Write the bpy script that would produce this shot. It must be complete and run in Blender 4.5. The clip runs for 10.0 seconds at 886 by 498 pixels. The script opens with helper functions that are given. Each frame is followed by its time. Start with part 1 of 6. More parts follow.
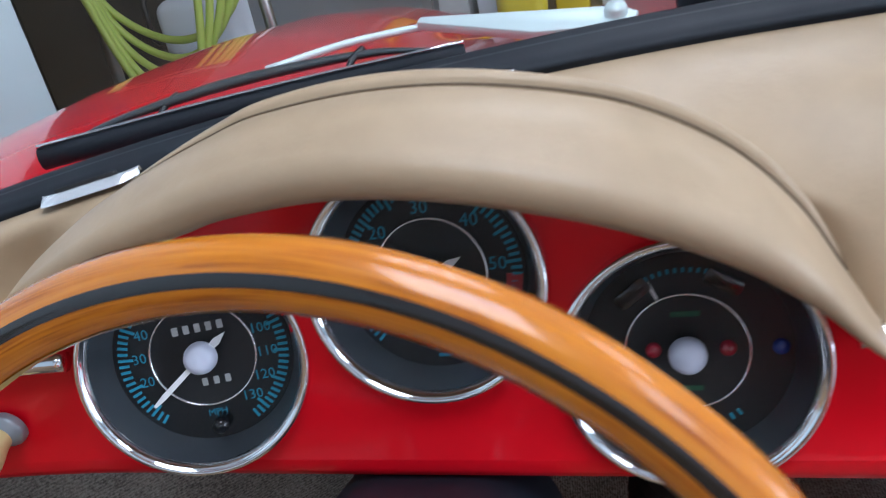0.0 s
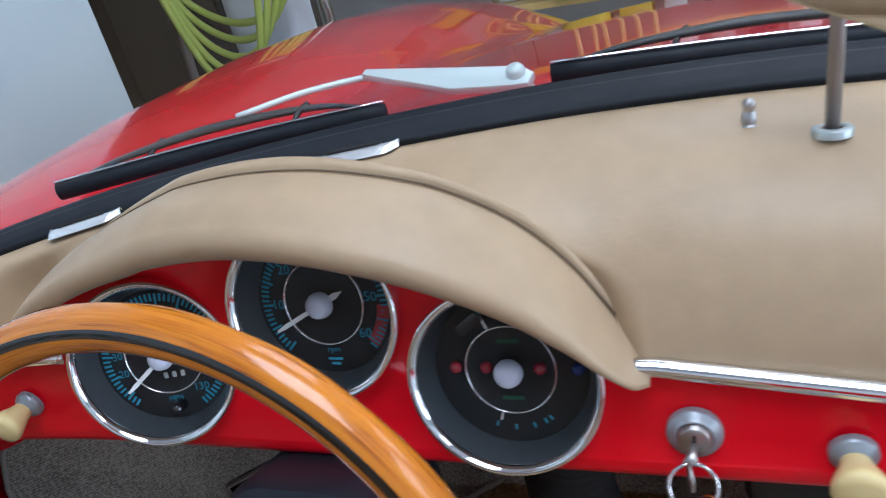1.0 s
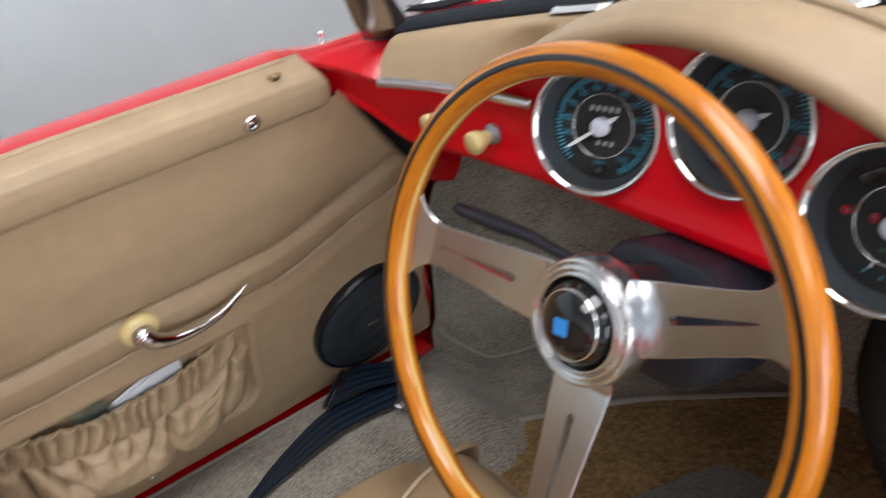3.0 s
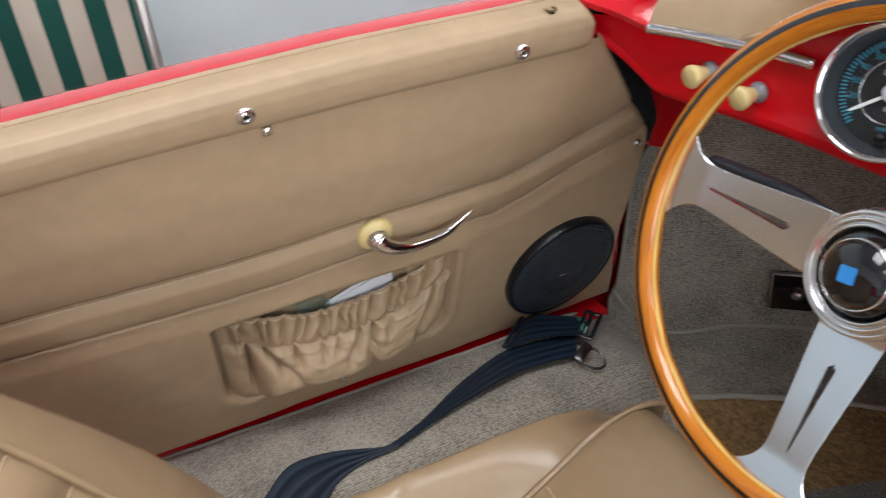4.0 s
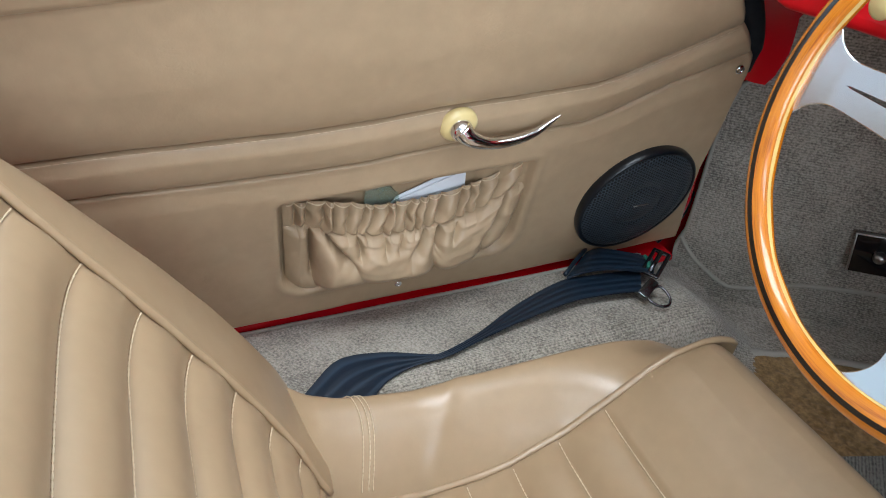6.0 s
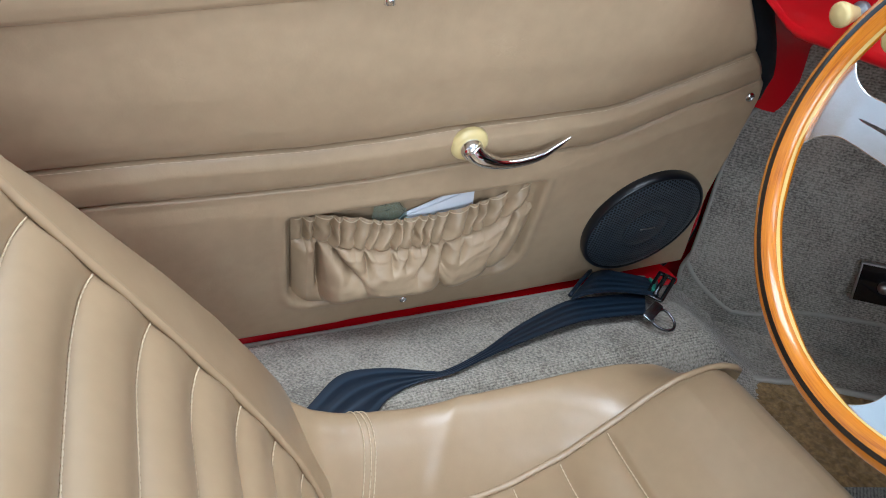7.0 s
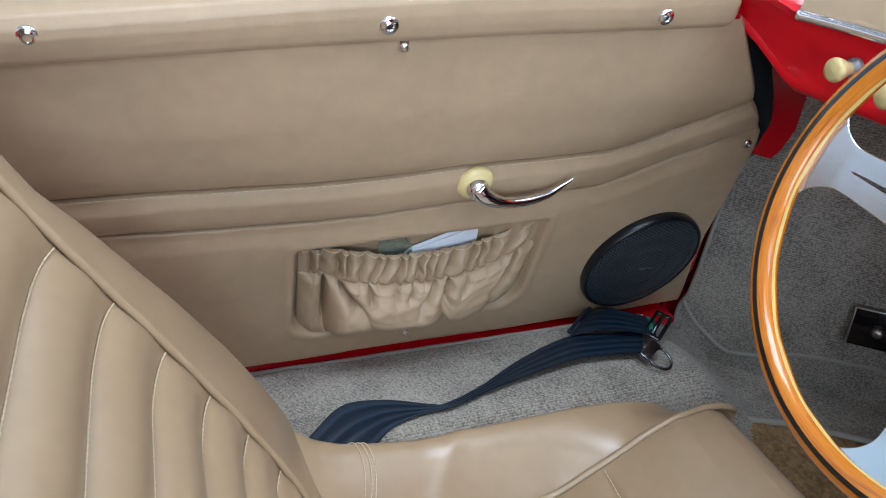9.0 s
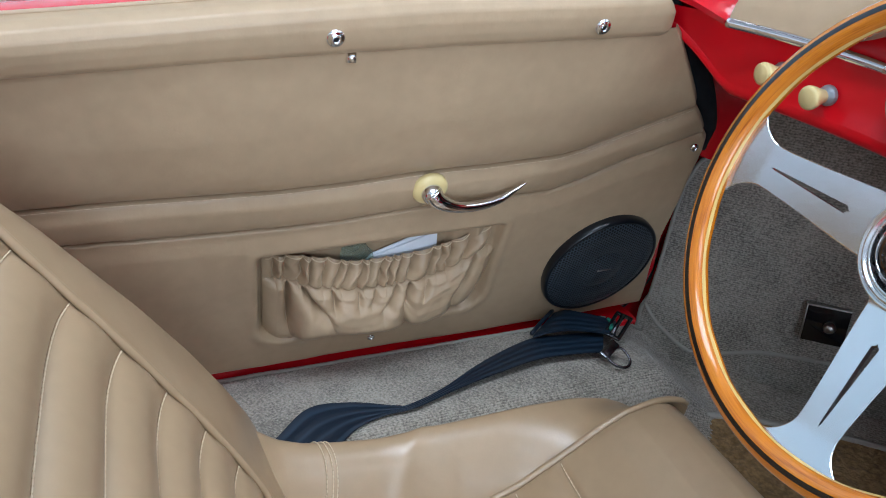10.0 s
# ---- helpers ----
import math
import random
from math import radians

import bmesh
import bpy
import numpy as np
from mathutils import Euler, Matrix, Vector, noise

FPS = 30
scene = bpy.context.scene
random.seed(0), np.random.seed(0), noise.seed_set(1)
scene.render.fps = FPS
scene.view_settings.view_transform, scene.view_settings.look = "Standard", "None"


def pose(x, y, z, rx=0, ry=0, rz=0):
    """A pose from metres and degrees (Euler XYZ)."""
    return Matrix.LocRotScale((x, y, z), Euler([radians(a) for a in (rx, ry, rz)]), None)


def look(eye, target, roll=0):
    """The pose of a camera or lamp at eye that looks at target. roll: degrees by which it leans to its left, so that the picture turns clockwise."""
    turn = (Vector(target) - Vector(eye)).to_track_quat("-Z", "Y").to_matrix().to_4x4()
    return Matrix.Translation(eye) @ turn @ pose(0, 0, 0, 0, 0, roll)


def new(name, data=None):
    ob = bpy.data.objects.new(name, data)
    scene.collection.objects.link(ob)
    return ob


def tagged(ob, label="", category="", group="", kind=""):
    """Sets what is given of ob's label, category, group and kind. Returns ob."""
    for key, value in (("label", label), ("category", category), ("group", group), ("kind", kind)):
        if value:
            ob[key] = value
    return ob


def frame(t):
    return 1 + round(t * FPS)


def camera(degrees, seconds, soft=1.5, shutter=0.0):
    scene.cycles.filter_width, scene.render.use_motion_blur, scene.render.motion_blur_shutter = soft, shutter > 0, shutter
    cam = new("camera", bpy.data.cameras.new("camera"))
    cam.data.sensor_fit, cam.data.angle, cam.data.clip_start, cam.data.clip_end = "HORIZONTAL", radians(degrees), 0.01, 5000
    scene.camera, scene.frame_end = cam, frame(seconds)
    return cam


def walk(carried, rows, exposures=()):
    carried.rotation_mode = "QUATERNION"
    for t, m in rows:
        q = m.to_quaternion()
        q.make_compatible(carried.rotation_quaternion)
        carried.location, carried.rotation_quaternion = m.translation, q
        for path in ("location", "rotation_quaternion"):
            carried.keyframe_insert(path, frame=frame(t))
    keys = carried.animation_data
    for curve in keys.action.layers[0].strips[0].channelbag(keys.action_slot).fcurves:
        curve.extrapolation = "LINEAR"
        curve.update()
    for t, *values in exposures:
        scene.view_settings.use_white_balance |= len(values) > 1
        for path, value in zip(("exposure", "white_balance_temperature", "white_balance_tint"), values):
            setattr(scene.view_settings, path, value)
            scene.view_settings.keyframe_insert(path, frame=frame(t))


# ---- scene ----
cam = camera(60.66, 10.0, 1.0, 0.5)
PATH = [
    (0, (-0.1768, -0.2736, 0.9592), (-0.6156, 1.2726, 0.1489), -11.13),
    (0.5, (-0.1204, -0.2854, 0.9898), (-0.6443, 1.2226, 0.1582), -12.39),
    (1, (-0.0495, -0.3106, 1.0183), (-0.6661, 1.1493, 0.1648), -13.45),
    (1.2, (-0.0251, -0.3118, 1.0279), (-0.6625, 1.1370, 0.1708), -13.45),
    (1.5, (0.0105, -0.3256, 1.0478), (-0.6820, 1.0789, 0.1602), -14.15),
    (2, (0.0296, -0.3623, 1.0487), (-0.8689, 0.9072, 0.1425), -11.94),
    (2.2, (0.0189, -0.3721, 1.0371), (-0.9707, 0.8318, 0.1364), -10.54),
    (2.5, (0.0083, -0.3840, 1.0438), (-1.1104, 0.6827, 0.1215), -10.11),
    (3, (-0.0098, -0.4343, 1.0208), (-1.2633, 0.4399, 0.0697), -8.30),
    (3.2, (-0.0200, -0.4470, 1.0101), (-1.3077, 0.3606, 0.0460), -7.81),
    (4.3, (-0.0338, -0.5913, 0.9940), (-1.4356, 0.0148, 0.0413), -3.30),
    (4.5, (-0.0331, -0.5961, 0.9791), (-1.4349, -0.0038, 0.0177), -2.78),
    (5, (-0.0266, -0.6077, 0.9200), (-1.4056, -0.0240, -0.0789), -1.20),
    (5.5, (-0.0395, -0.6137, 0.9163), (-1.4116, -0.0361, -0.0955), 0.26),
    (7, (-0.0496, -0.6214, 0.9225), (-1.4468, -0.0509, -0.0585), 2.78),
    (7.5, (-0.0510, -0.6271, 0.9177), (-1.4521, -0.0482, -0.0529), 3.68),
    (8, (-0.0516, -0.6319, 0.9234), (-1.4627, -0.0488, -0.0301), 4.11),
    (8.5, (-0.0458, -0.6359, 0.9312), (-1.4667, -0.0491, -0.0052), 4.32),
    (9, (-0.0397, -0.6345, 0.9371), (-1.4714, -0.0463, 0.0183), 4.25),
    (9.5, (-0.0159, -0.6094, 0.9389), (-1.4477, -0.0063, 0.0300), 3.75),
    (10, (0.0033, -0.6137, 0.9423), (-1.4382, 0.0037, 0.0587), 3.50),
]
GRADE = [(0, -0.48, 5650, 12), (1.5, -0.58, 5600, 11), (2.5, -0.43, 6200, 13), (3, -0.3, 6800, 15), (4.5, -0.2, 6650, 14), (5.5, 0.1, 6350, 11), (7, 0.14, 5800, 9), (10, -0.13, 5650, 9)]
walk(cam, [(t, look(eye, target, roll)) for t, eye, target, roll in PATH], GRADE)

# ---- light ----
world = bpy.data.worlds.new("garage_air")
scene.world = world
world.use_nodes = True
world.node_tree.nodes["Background"].inputs[0].default_value = (0.72, 0.82, 1.0, 1)
world.node_tree.nodes["Background"].inputs[1].default_value = 0.25


def axes_z(at, way):
    """A pose whose local -z looks along way."""
    return Matrix.Translation(at) @ Vector(way).to_track_quat("-Z", "X").to_matrix().to_4x4()


def ceiling_lamp(x, y, z, sx, sy, watts, colour):
    lamp = bpy.data.lights.new("tube_light", "AREA")
    lamp.shape, lamp.size, lamp.size_y, lamp.energy, lamp.color = "RECTANGLE", sx, sy, watts, colour
    ob = new("tube_light", lamp)
    ob.matrix_world = pose(x, y, z)
    return ob


# added side light in an unseen doorway, placed to brighten the driver's door
DAY = bpy.data.lights.new("assumed_side_light", "AREA")
DAY.shape, DAY.size, DAY.size_y, DAY.energy, DAY.color = "RECTANGLE", 2.1, 3.0, 155, (0.86, 0.94, 1.0)
new("assumed_side_light", DAY).matrix_world = axes_z((4.22, -0.7, 1.02), (-1, 0, 0.02))
LAMPS = [(0.1, -0.6, 2.62, 36), (1.9, -0.6, 2.62, 14), (0.1, 1.6, 2.62, 14), (1.9, 1.6, 2.62, 14)]
for lx, ly, lz, watts in LAMPS:
    ceiling_lamp(lx, ly, lz - 0.06, 0.85, 1.5, watts, (0.93, 0.97, 1.0))


# ---- materials ----
def shader(name, colour, rough=0.5, metal=0.0, coat=0.0, bump=(), vary=(), spec=0.5, sheen=0.0, trans=0.0, ior=1.45, glow=0.0):
    """bump: rows of (scale, strength, distance). vary: rows of (scale, amount) of lighter and darker tone."""
    m = bpy.data.materials.new(name)
    m.use_nodes = True
    nt = m.node_tree
    b = nt.nodes["Principled BSDF"]
    b.inputs["Base Color"].default_value = (*colour, 1)
    b.inputs["Roughness"].default_value = rough
    b.inputs["Metallic"].default_value = metal
    b.inputs["Coat Weight"].default_value = coat
    b.inputs["Coat Roughness"].default_value = 0.04
    b.inputs["Specular IOR Level"].default_value = spec
    b.inputs["Sheen Weight"].default_value = sheen
    b.inputs["Transmission Weight"].default_value = trans
    b.inputs["IOR"].default_value = ior
    if glow:
        b.inputs["Emission Color"].default_value = (*colour, 1)
        b.inputs["Emission Strength"].default_value = glow
    co = nt.nodes.new("ShaderNodeTexCoord").outputs["Object"]
    last = None
    for scale, amount in vary:
        tex = nt.nodes.new("ShaderNodeTexNoise")
        tex.inputs["Scale"].default_value, tex.inputs["Detail"].default_value = scale, 5
        nt.links.new(co, tex.inputs["Vector"])
        ramp = nt.nodes.new("ShaderNodeMapRange")
        ramp.inputs["From Min"].default_value, ramp.inputs["From Max"].default_value = 0.3, 0.7
        ramp.inputs["To Min"].default_value, ramp.inputs["To Max"].default_value = 1 - amount, 1 + amount
        nt.links.new(tex.outputs["Fac"], ramp.inputs["Value"])
        mul = nt.nodes.new("ShaderNodeVectorMath")
        mul.operation = "SCALE"
        if last is None:
            mul.inputs[0].default_value = colour
        else:
            nt.links.new(last, mul.inputs[0])
        nt.links.new(ramp.outputs["Result"], mul.inputs["Scale"])
        last = mul.outputs["Vector"]
    if last is not None:
        nt.links.new(last, b.inputs["Base Color"])
    normal = None
    for scale, strength, distance in bump:
        tex = nt.nodes.new("ShaderNodeTexNoise")
        tex.inputs["Scale"].default_value, tex.inputs["Detail"].default_value = scale, 4
        nt.links.new(co, tex.inputs["Vector"])
        bp = nt.nodes.new("ShaderNodeBump")
        bp.inputs["Strength"].default_value, bp.inputs["Distance"].default_value = strength, distance
        nt.links.new(tex.outputs["Fac"], bp.inputs["Height"])
        if normal is not None:
            nt.links.new(normal, bp.inputs["Normal"])
        normal = bp.outputs["Normal"]
    if normal is not None:
        nt.links.new(normal, b.inputs["Normal"])
    return m


def rough_vary(m, low, high, scale=30):
    nt = m.node_tree
    tex = nt.nodes.new("ShaderNodeTexNoise")
    tex.inputs["Scale"].default_value, tex.inputs["Detail"].default_value = scale, 6
    nt.links.new(nt.nodes.new("ShaderNodeTexCoord").outputs["Object"], tex.inputs["Vector"])
    r = nt.nodes.new("ShaderNodeMapRange")
    r.inputs["To Min"].default_value, r.inputs["To Max"].default_value = low, high
    nt.links.new(tex.outputs["Fac"], r.inputs["Value"])
    nt.links.new(r.outputs["Result"], nt.nodes["Principled BSDF"].inputs["Roughness"])
    return m


def wood_shader():
    """Varnished mahogany whose grain runs along the rim (UV: round the rim, round the section)."""
    m = shader("varnished_wood", (0.62, 0.2, 0.02), 0.24, coat=0.75, spec=0.4)
    nt = m.node_tree
    uv = nt.nodes.new("ShaderNodeUVMap").outputs["UV"]
    mp = nt.nodes.new("ShaderNodeMapping")
    mp.inputs["Scale"].default_value = (14, 7, 1)
    nt.links.new(uv, mp.inputs["Vector"])
    tex = nt.nodes.new("ShaderNodeTexNoise")
    tex.inputs["Scale"].default_value, tex.inputs["Detail"].default_value, tex.inputs["Distortion"].default_value = 1.6, 8, 0.6
    nt.links.new(mp.outputs["Vector"], tex.inputs["Vector"])
    mp2 = nt.nodes.new("ShaderNodeMapping")
    mp2.inputs["Scale"].default_value = (26, 90, 1)
    nt.links.new(uv, mp2.inputs["Vector"])
    tex2 = nt.nodes.new("ShaderNodeTexNoise")
    tex2.inputs["Scale"].default_value, tex2.inputs["Detail"].default_value = 1.0, 4
    nt.links.new(mp2.outputs["Vector"], tex2.inputs["Vector"])
    mix = nt.nodes.new("ShaderNodeMath")
    mix.operation = "MULTIPLY_ADD"
    mix.inputs[1].default_value = 0.55
    nt.links.new(tex2.outputs["Fac"], mix.inputs[0])
    half = nt.nodes.new("ShaderNodeMath")
    half.operation = "MULTIPLY"
    half.inputs[1].default_value = 0.5
    nt.links.new(tex.outputs["Fac"], half.inputs[0])
    nt.links.new(half.outputs[0], mix.inputs[2])
    ramp = nt.nodes.new("ShaderNodeValToRGB")
    e = ramp.color_ramp.elements
    e[0].position, e[0].color = 0.36, (0.30, 0.070, 0.004, 1)
    e[1].position, e[1].color = 0.72, (0.64, 0.225, 0.011, 1)
    mid = ramp.color_ramp.elements.new(0.5)
    mid.color = (0.53, 0.165, 0.007, 1)
    nt.links.new(mix.outputs[0], ramp.inputs["Fac"])
    nt.links.new(ramp.outputs["Color"], nt.nodes["Principled BSDF"].inputs["Base Color"])
    return m


def carpet_shader(name, dark, light, rows=170.0, wave=0.35, grain=380, way="DIAGONAL"):
    """Looped pile in rows."""
    m = shader(name, light, 0.95, spec=0.15, sheen=0.2)
    nt = m.node_tree
    b = nt.nodes["Principled BSDF"]
    co = nt.nodes.new("ShaderNodeTexCoord").outputs["Object"]
    n1 = nt.nodes.new("ShaderNodeTexNoise")
    n1.inputs["Scale"].default_value, n1.inputs["Detail"].default_value = grain, 3
    n2 = nt.nodes.new("ShaderNodeTexNoise")
    n2.inputs["Scale"].default_value, n2.inputs["Detail"].default_value = 14, 4
    wv = nt.nodes.new("ShaderNodeTexWave")
    wv.inputs["Scale"].default_value, wv.inputs["Distortion"].default_value = rows, 2.5
    wv.inputs["Detail Scale"].default_value = 4
    wv.bands_direction = way
    for n in (n1, n2, wv):
        nt.links.new(co, n.inputs["Vector"])
    a = nt.nodes.new("ShaderNodeMath")
    a.operation = "MULTIPLY_ADD"
    a.inputs[1].default_value = wave
    nt.links.new(wv.outputs["Fac"], a.inputs[0])
    nt.links.new(n1.outputs["Fac"], a.inputs[2])
    c = nt.nodes.new("ShaderNodeMath")
    c.operation = "MULTIPLY_ADD"
    c.inputs[1].default_value = 0.5
    nt.links.new(n2.outputs["Fac"], c.inputs[0])
    nt.links.new(a.outputs[0], c.inputs[2])
    ramp = nt.nodes.new("ShaderNodeValToRGB")
    ramp.color_ramp.elements[0].position, ramp.color_ramp.elements[0].color = 0.6, (*dark, 1)
    ramp.color_ramp.elements[1].position, ramp.color_ramp.elements[1].color = 1.0, (*light, 1)
    nt.links.new(c.outputs[0], ramp.inputs["Fac"])
    nt.links.new(ramp.outputs["Color"], b.inputs["Base Color"])
    bp = nt.nodes.new("ShaderNodeBump")
    bp.inputs["Strength"].default_value, bp.inputs["Distance"].default_value = 0.9, 0.003
    nt.links.new(a.outputs[0], bp.inputs["Height"])
    nt.links.new(bp.outputs["Normal"], b.inputs["Normal"])
    return m


def stripe_shader(name, one, two, period):
    m = shader(name, one, 0.9, spec=0.2)
    nt = m.node_tree
    sep = nt.nodes.new("ShaderNodeSeparateXYZ")
    nt.links.new(nt.nodes.new("ShaderNodeUVMap").outputs["UV"], sep.inputs[0])
    mod = nt.nodes.new("ShaderNodeMath")
    mod.operation = "FLOORED_MODULO"
    mod.inputs[1].default_value = period
    nt.links.new(sep.outputs["X"], mod.inputs[0])
    gt = nt.nodes.new("ShaderNodeMath")
    gt.operation = "GREATER_THAN"
    gt.inputs[1].default_value = period * 0.5
    nt.links.new(mod.outputs[0], gt.inputs[0])
    mix = nt.nodes.new("ShaderNodeMix")
    mix.data_type = "RGBA"
    mix.inputs["A"].default_value, mix.inputs["B"].default_value = (*one, 1), (*two, 1)
    nt.links.new(gt.outputs[0], mix.inputs["Factor"])
    nt.links.new(mix.outputs["Result"], nt.nodes["Principled BSDF"].inputs["Base Color"])
    return m


def mesh_grille_shader(across, up, pitch):
    """Black perforated steel: round holes in staggered rows, in the plane of across and up."""
    m = shader("perforated_steel", (0.010, 0.014, 0.019), 0.34, metal=0.2)
    nt = m.node_tree
    co = nt.nodes.new("ShaderNodeTexCoord").outputs["Object"]
    total = None
    for k in range(3):
        way = (Vector(across) * math.cos(k * math.pi / 3) + Vector(up) * math.sin(k * math.pi / 3)) * (math.tau / (pitch * 0.866))
        dot = nt.nodes.new("ShaderNodeVectorMath")
        dot.operation = "DOT_PRODUCT"
        dot.inputs[1].default_value = way
        nt.links.new(co, dot.inputs[0])
        cs = nt.nodes.new("ShaderNodeMath")
        cs.operation = "COSINE"
        nt.links.new(dot.outputs["Value"], cs.inputs[0])
        if total is None:
            total = cs.outputs[0]
        else:
            add = nt.nodes.new("ShaderNodeMath")
            add.operation = "ADD"
            nt.links.new(total, add.inputs[0])
            nt.links.new(cs.outputs[0], add.inputs[1])
            total = add.outputs[0]
    mr = nt.nodes.new("ShaderNodeMapRange")
    mr.inputs["From Min"].default_value, mr.inputs["From Max"].default_value = 0.1, -0.45
    nt.links.new(total, mr.inputs["Value"])
    mix = nt.nodes.new("ShaderNodeMix")
    mix.data_type = "RGBA"
    mix.inputs["A"].default_value, mix.inputs["B"].default_value = (0.0005, 0.0005, 0.0005, 1), (0.060, 0.078, 0.098, 1)
    nt.links.new(mr.outputs["Result"], mix.inputs["Factor"])
    b = nt.nodes["Principled BSDF"]
    nt.links.new(mix.outputs["Result"], b.inputs["Base Color"])
    bp = nt.nodes.new("ShaderNodeBump")
    bp.inputs["Strength"].default_value, bp.inputs["Distance"].default_value = 0.9, 0.0015
    nt.links.new(mr.outputs["Result"], bp.inputs["Height"])
    nt.links.new(bp.outputs["Normal"], b.inputs["Normal"])
    return m


LEATHER = rough_vary(shader("tan_leather", (0.40, 0.292, 0.182), 0.45, spec=0.42, bump=((520, 0.14, 0.0006), (120, 0.12, 0.0012), (34, 0.14, 0.0025)), vary=((7, 0.06), (60, 0.04))), 0.28, 0.47, 18)


def crease(m, stretch, strength, distance, low, high):
    """Short fine wrinkles, longer one way than the other, in patches."""
    nt = m.node_tree
    co = nt.nodes.new("ShaderNodeTexCoord").outputs["Object"]
    mp = nt.nodes.new("ShaderNodeMapping")
    mp.inputs["Scale"].default_value = stretch
    nt.links.new(co, mp.inputs["Vector"])
    line = nt.nodes.new("ShaderNodeTexNoise")
    line.inputs["Scale"].default_value, line.inputs["Detail"].default_value, line.inputs["Distortion"].default_value = 1.0, 2, 0.8
    nt.links.new(mp.outputs["Vector"], line.inputs["Vector"])
    fold = nt.nodes.new("ShaderNodeMath")
    fold.operation = "SUBTRACT"
    fold.inputs[1].default_value = 0.5
    nt.links.new(line.outputs["Fac"], fold.inputs[0])
    ab = nt.nodes.new("ShaderNodeMath")
    ab.operation = "ABSOLUTE"
    nt.links.new(fold.outputs[0], ab.inputs[0])
    thin = nt.nodes.new("ShaderNodeMapRange")
    thin.inputs["From Min"].default_value, thin.inputs["From Max"].default_value = 0.0, 0.05
    nt.links.new(ab.outputs[0], thin.inputs["Value"])
    patch = nt.nodes.new("ShaderNodeTexNoise")
    patch.inputs["Scale"].default_value, patch.inputs["Detail"].default_value = 11, 2
    nt.links.new(co, patch.inputs["Vector"])
    area = nt.nodes.new("ShaderNodeMapRange")
    area.inputs["From Min"].default_value, area.inputs["From Max"].default_value = low, high
    area.inputs["To Max"].default_value = strength
    nt.links.new(patch.outputs["Fac"], area.inputs["Value"])
    bp = nt.nodes.new("ShaderNodeBump")
    bp.inputs["Distance"].default_value = distance
    nt.links.new(area.outputs["Result"], bp.inputs["Strength"])
    nt.links.new(thin.outputs["Result"], bp.inputs["Height"])
    b = nt.nodes["Principled BSDF"]
    if b.inputs["Normal"].links:
        nt.links.new(b.inputs["Normal"].links[0].from_socket, bp.inputs["Normal"])
    nt.links.new(bp.outputs["Normal"], b.inputs["Normal"])


DOOR_LEATHER = LEATHER.copy()
DOOR_LEATHER.name = "tan_door_leather"
crease(DOOR_LEATHER, (34, 30, 95), 0.2, 0.0008, 0.56, 0.70)
SEAT = rough_vary(shader("seat_leather", (0.36, 0.255, 0.15), 0.4, spec=0.6, bump=((430, 0.12, 0.0006), (24, 0.05, 0.002)), vary=((6, 0.06), (70, 0.03))), 0.27, 0.42, 14)
SEAT.node_tree.nodes["Principled BSDF"].inputs["Coat Weight"].default_value = 0.45
SEAT.node_tree.nodes["Principled BSDF"].inputs["Coat Roughness"].default_value = 0.27
# dark brown that stands in for the shade inside the leather seams
SEAM_SHADE = shader("seam_shade_brown", (0.13, 0.088, 0.052), 0.7)
SATIN = shader("satin_silver", (0.78, 0.79, 0.80), 0.38, metal=0.45)
THREAD = shader("pale_thread", (0.62, 0.5, 0.34), 0.8)
RED = shader("red_paint", (0.62, 0.003, 0.012), 0.26, coat=1.0, spec=0.35, vary=((3, 0.04),), bump=((900, 0.02, 0.0002),))
DASH_RED = shader("dash_red_paint", (0.72, 0.002, 0.011), 0.32, coat=0.25, spec=0.2, vary=((3, 0.04),), bump=((900, 0.02, 0.0002),))
CHROME = rough_vary(shader("chrome", (0.82, 0.83, 0.85), 0.07, metal=1.0), 0.04, 0.13, 40)
ALLOY = rough_vary(shader("polished_aluminium", (0.69, 0.72, 0.76), 0.2, metal=1.0, bump=((30, 0.12, 0.002),)), 0.17, 0.26, 30)
HUBMETAL = rough_vary(shader("turned_aluminium", (0.76, 0.78, 0.80), 0.26, metal=1.0), 0.20, 0.32, 60)
STEEL = shader("dull_steel", (0.42, 0.4, 0.38), 0.35, metal=1.0)
WOOD = wood_shader()
BLACK = shader("black_plastic", (0.012, 0.012, 0.014), 0.38, bump=((300, 0.1, 0.0005),))
RUBBER = rough_vary(shader("black_rubber", (0.010, 0.013, 0.018), 0.55, spec=0.3, bump=((120, 0.12, 0.001),)), 0.48, 0.68, 40)
GLOSS_BLACK = shader("gloss_black", (0.006, 0.006, 0.008), 0.08, coat=0.6)
INLAY = shader("ebony_inlay", (0.008, 0.006, 0.006), 0.2, coat=0.8)
PALE_WOOD = shader("maple_inlay", (0.72, 0.5, 0.16), 0.25, coat=0.8)
DIAL = shader("dial_black", (0.006, 0.007, 0.009), 0.55)
CONE = shader("dial_well", (0.034, 0.040, 0.047), 0.38)
TEAL = shader("teal_print", (0.025, 0.24, 0.36), 0.6)
WHITE = shader("white_print", (0.7, 0.7, 0.7), 0.6)
FADED = shader("faded_white_print", (0.36, 0.36, 0.36), 0.6)
GREEN = shader("green_print", (0.01, 0.08, 0.04), 0.6)
REDLENS = shader("red_lens", (0.28, 0.012, 0.025), 0.2, coat=0.5)
REDZONE = shader("red_print", (0.33, 0.03, 0.035), 0.6)
BLUELENS = shader("blue_lens", (0.01, 0.035, 0.22), 0.2, coat=0.5)
PEARL = shader("pearl_cap", (0.56, 0.58, 0.68), 0.3, coat=0.3)
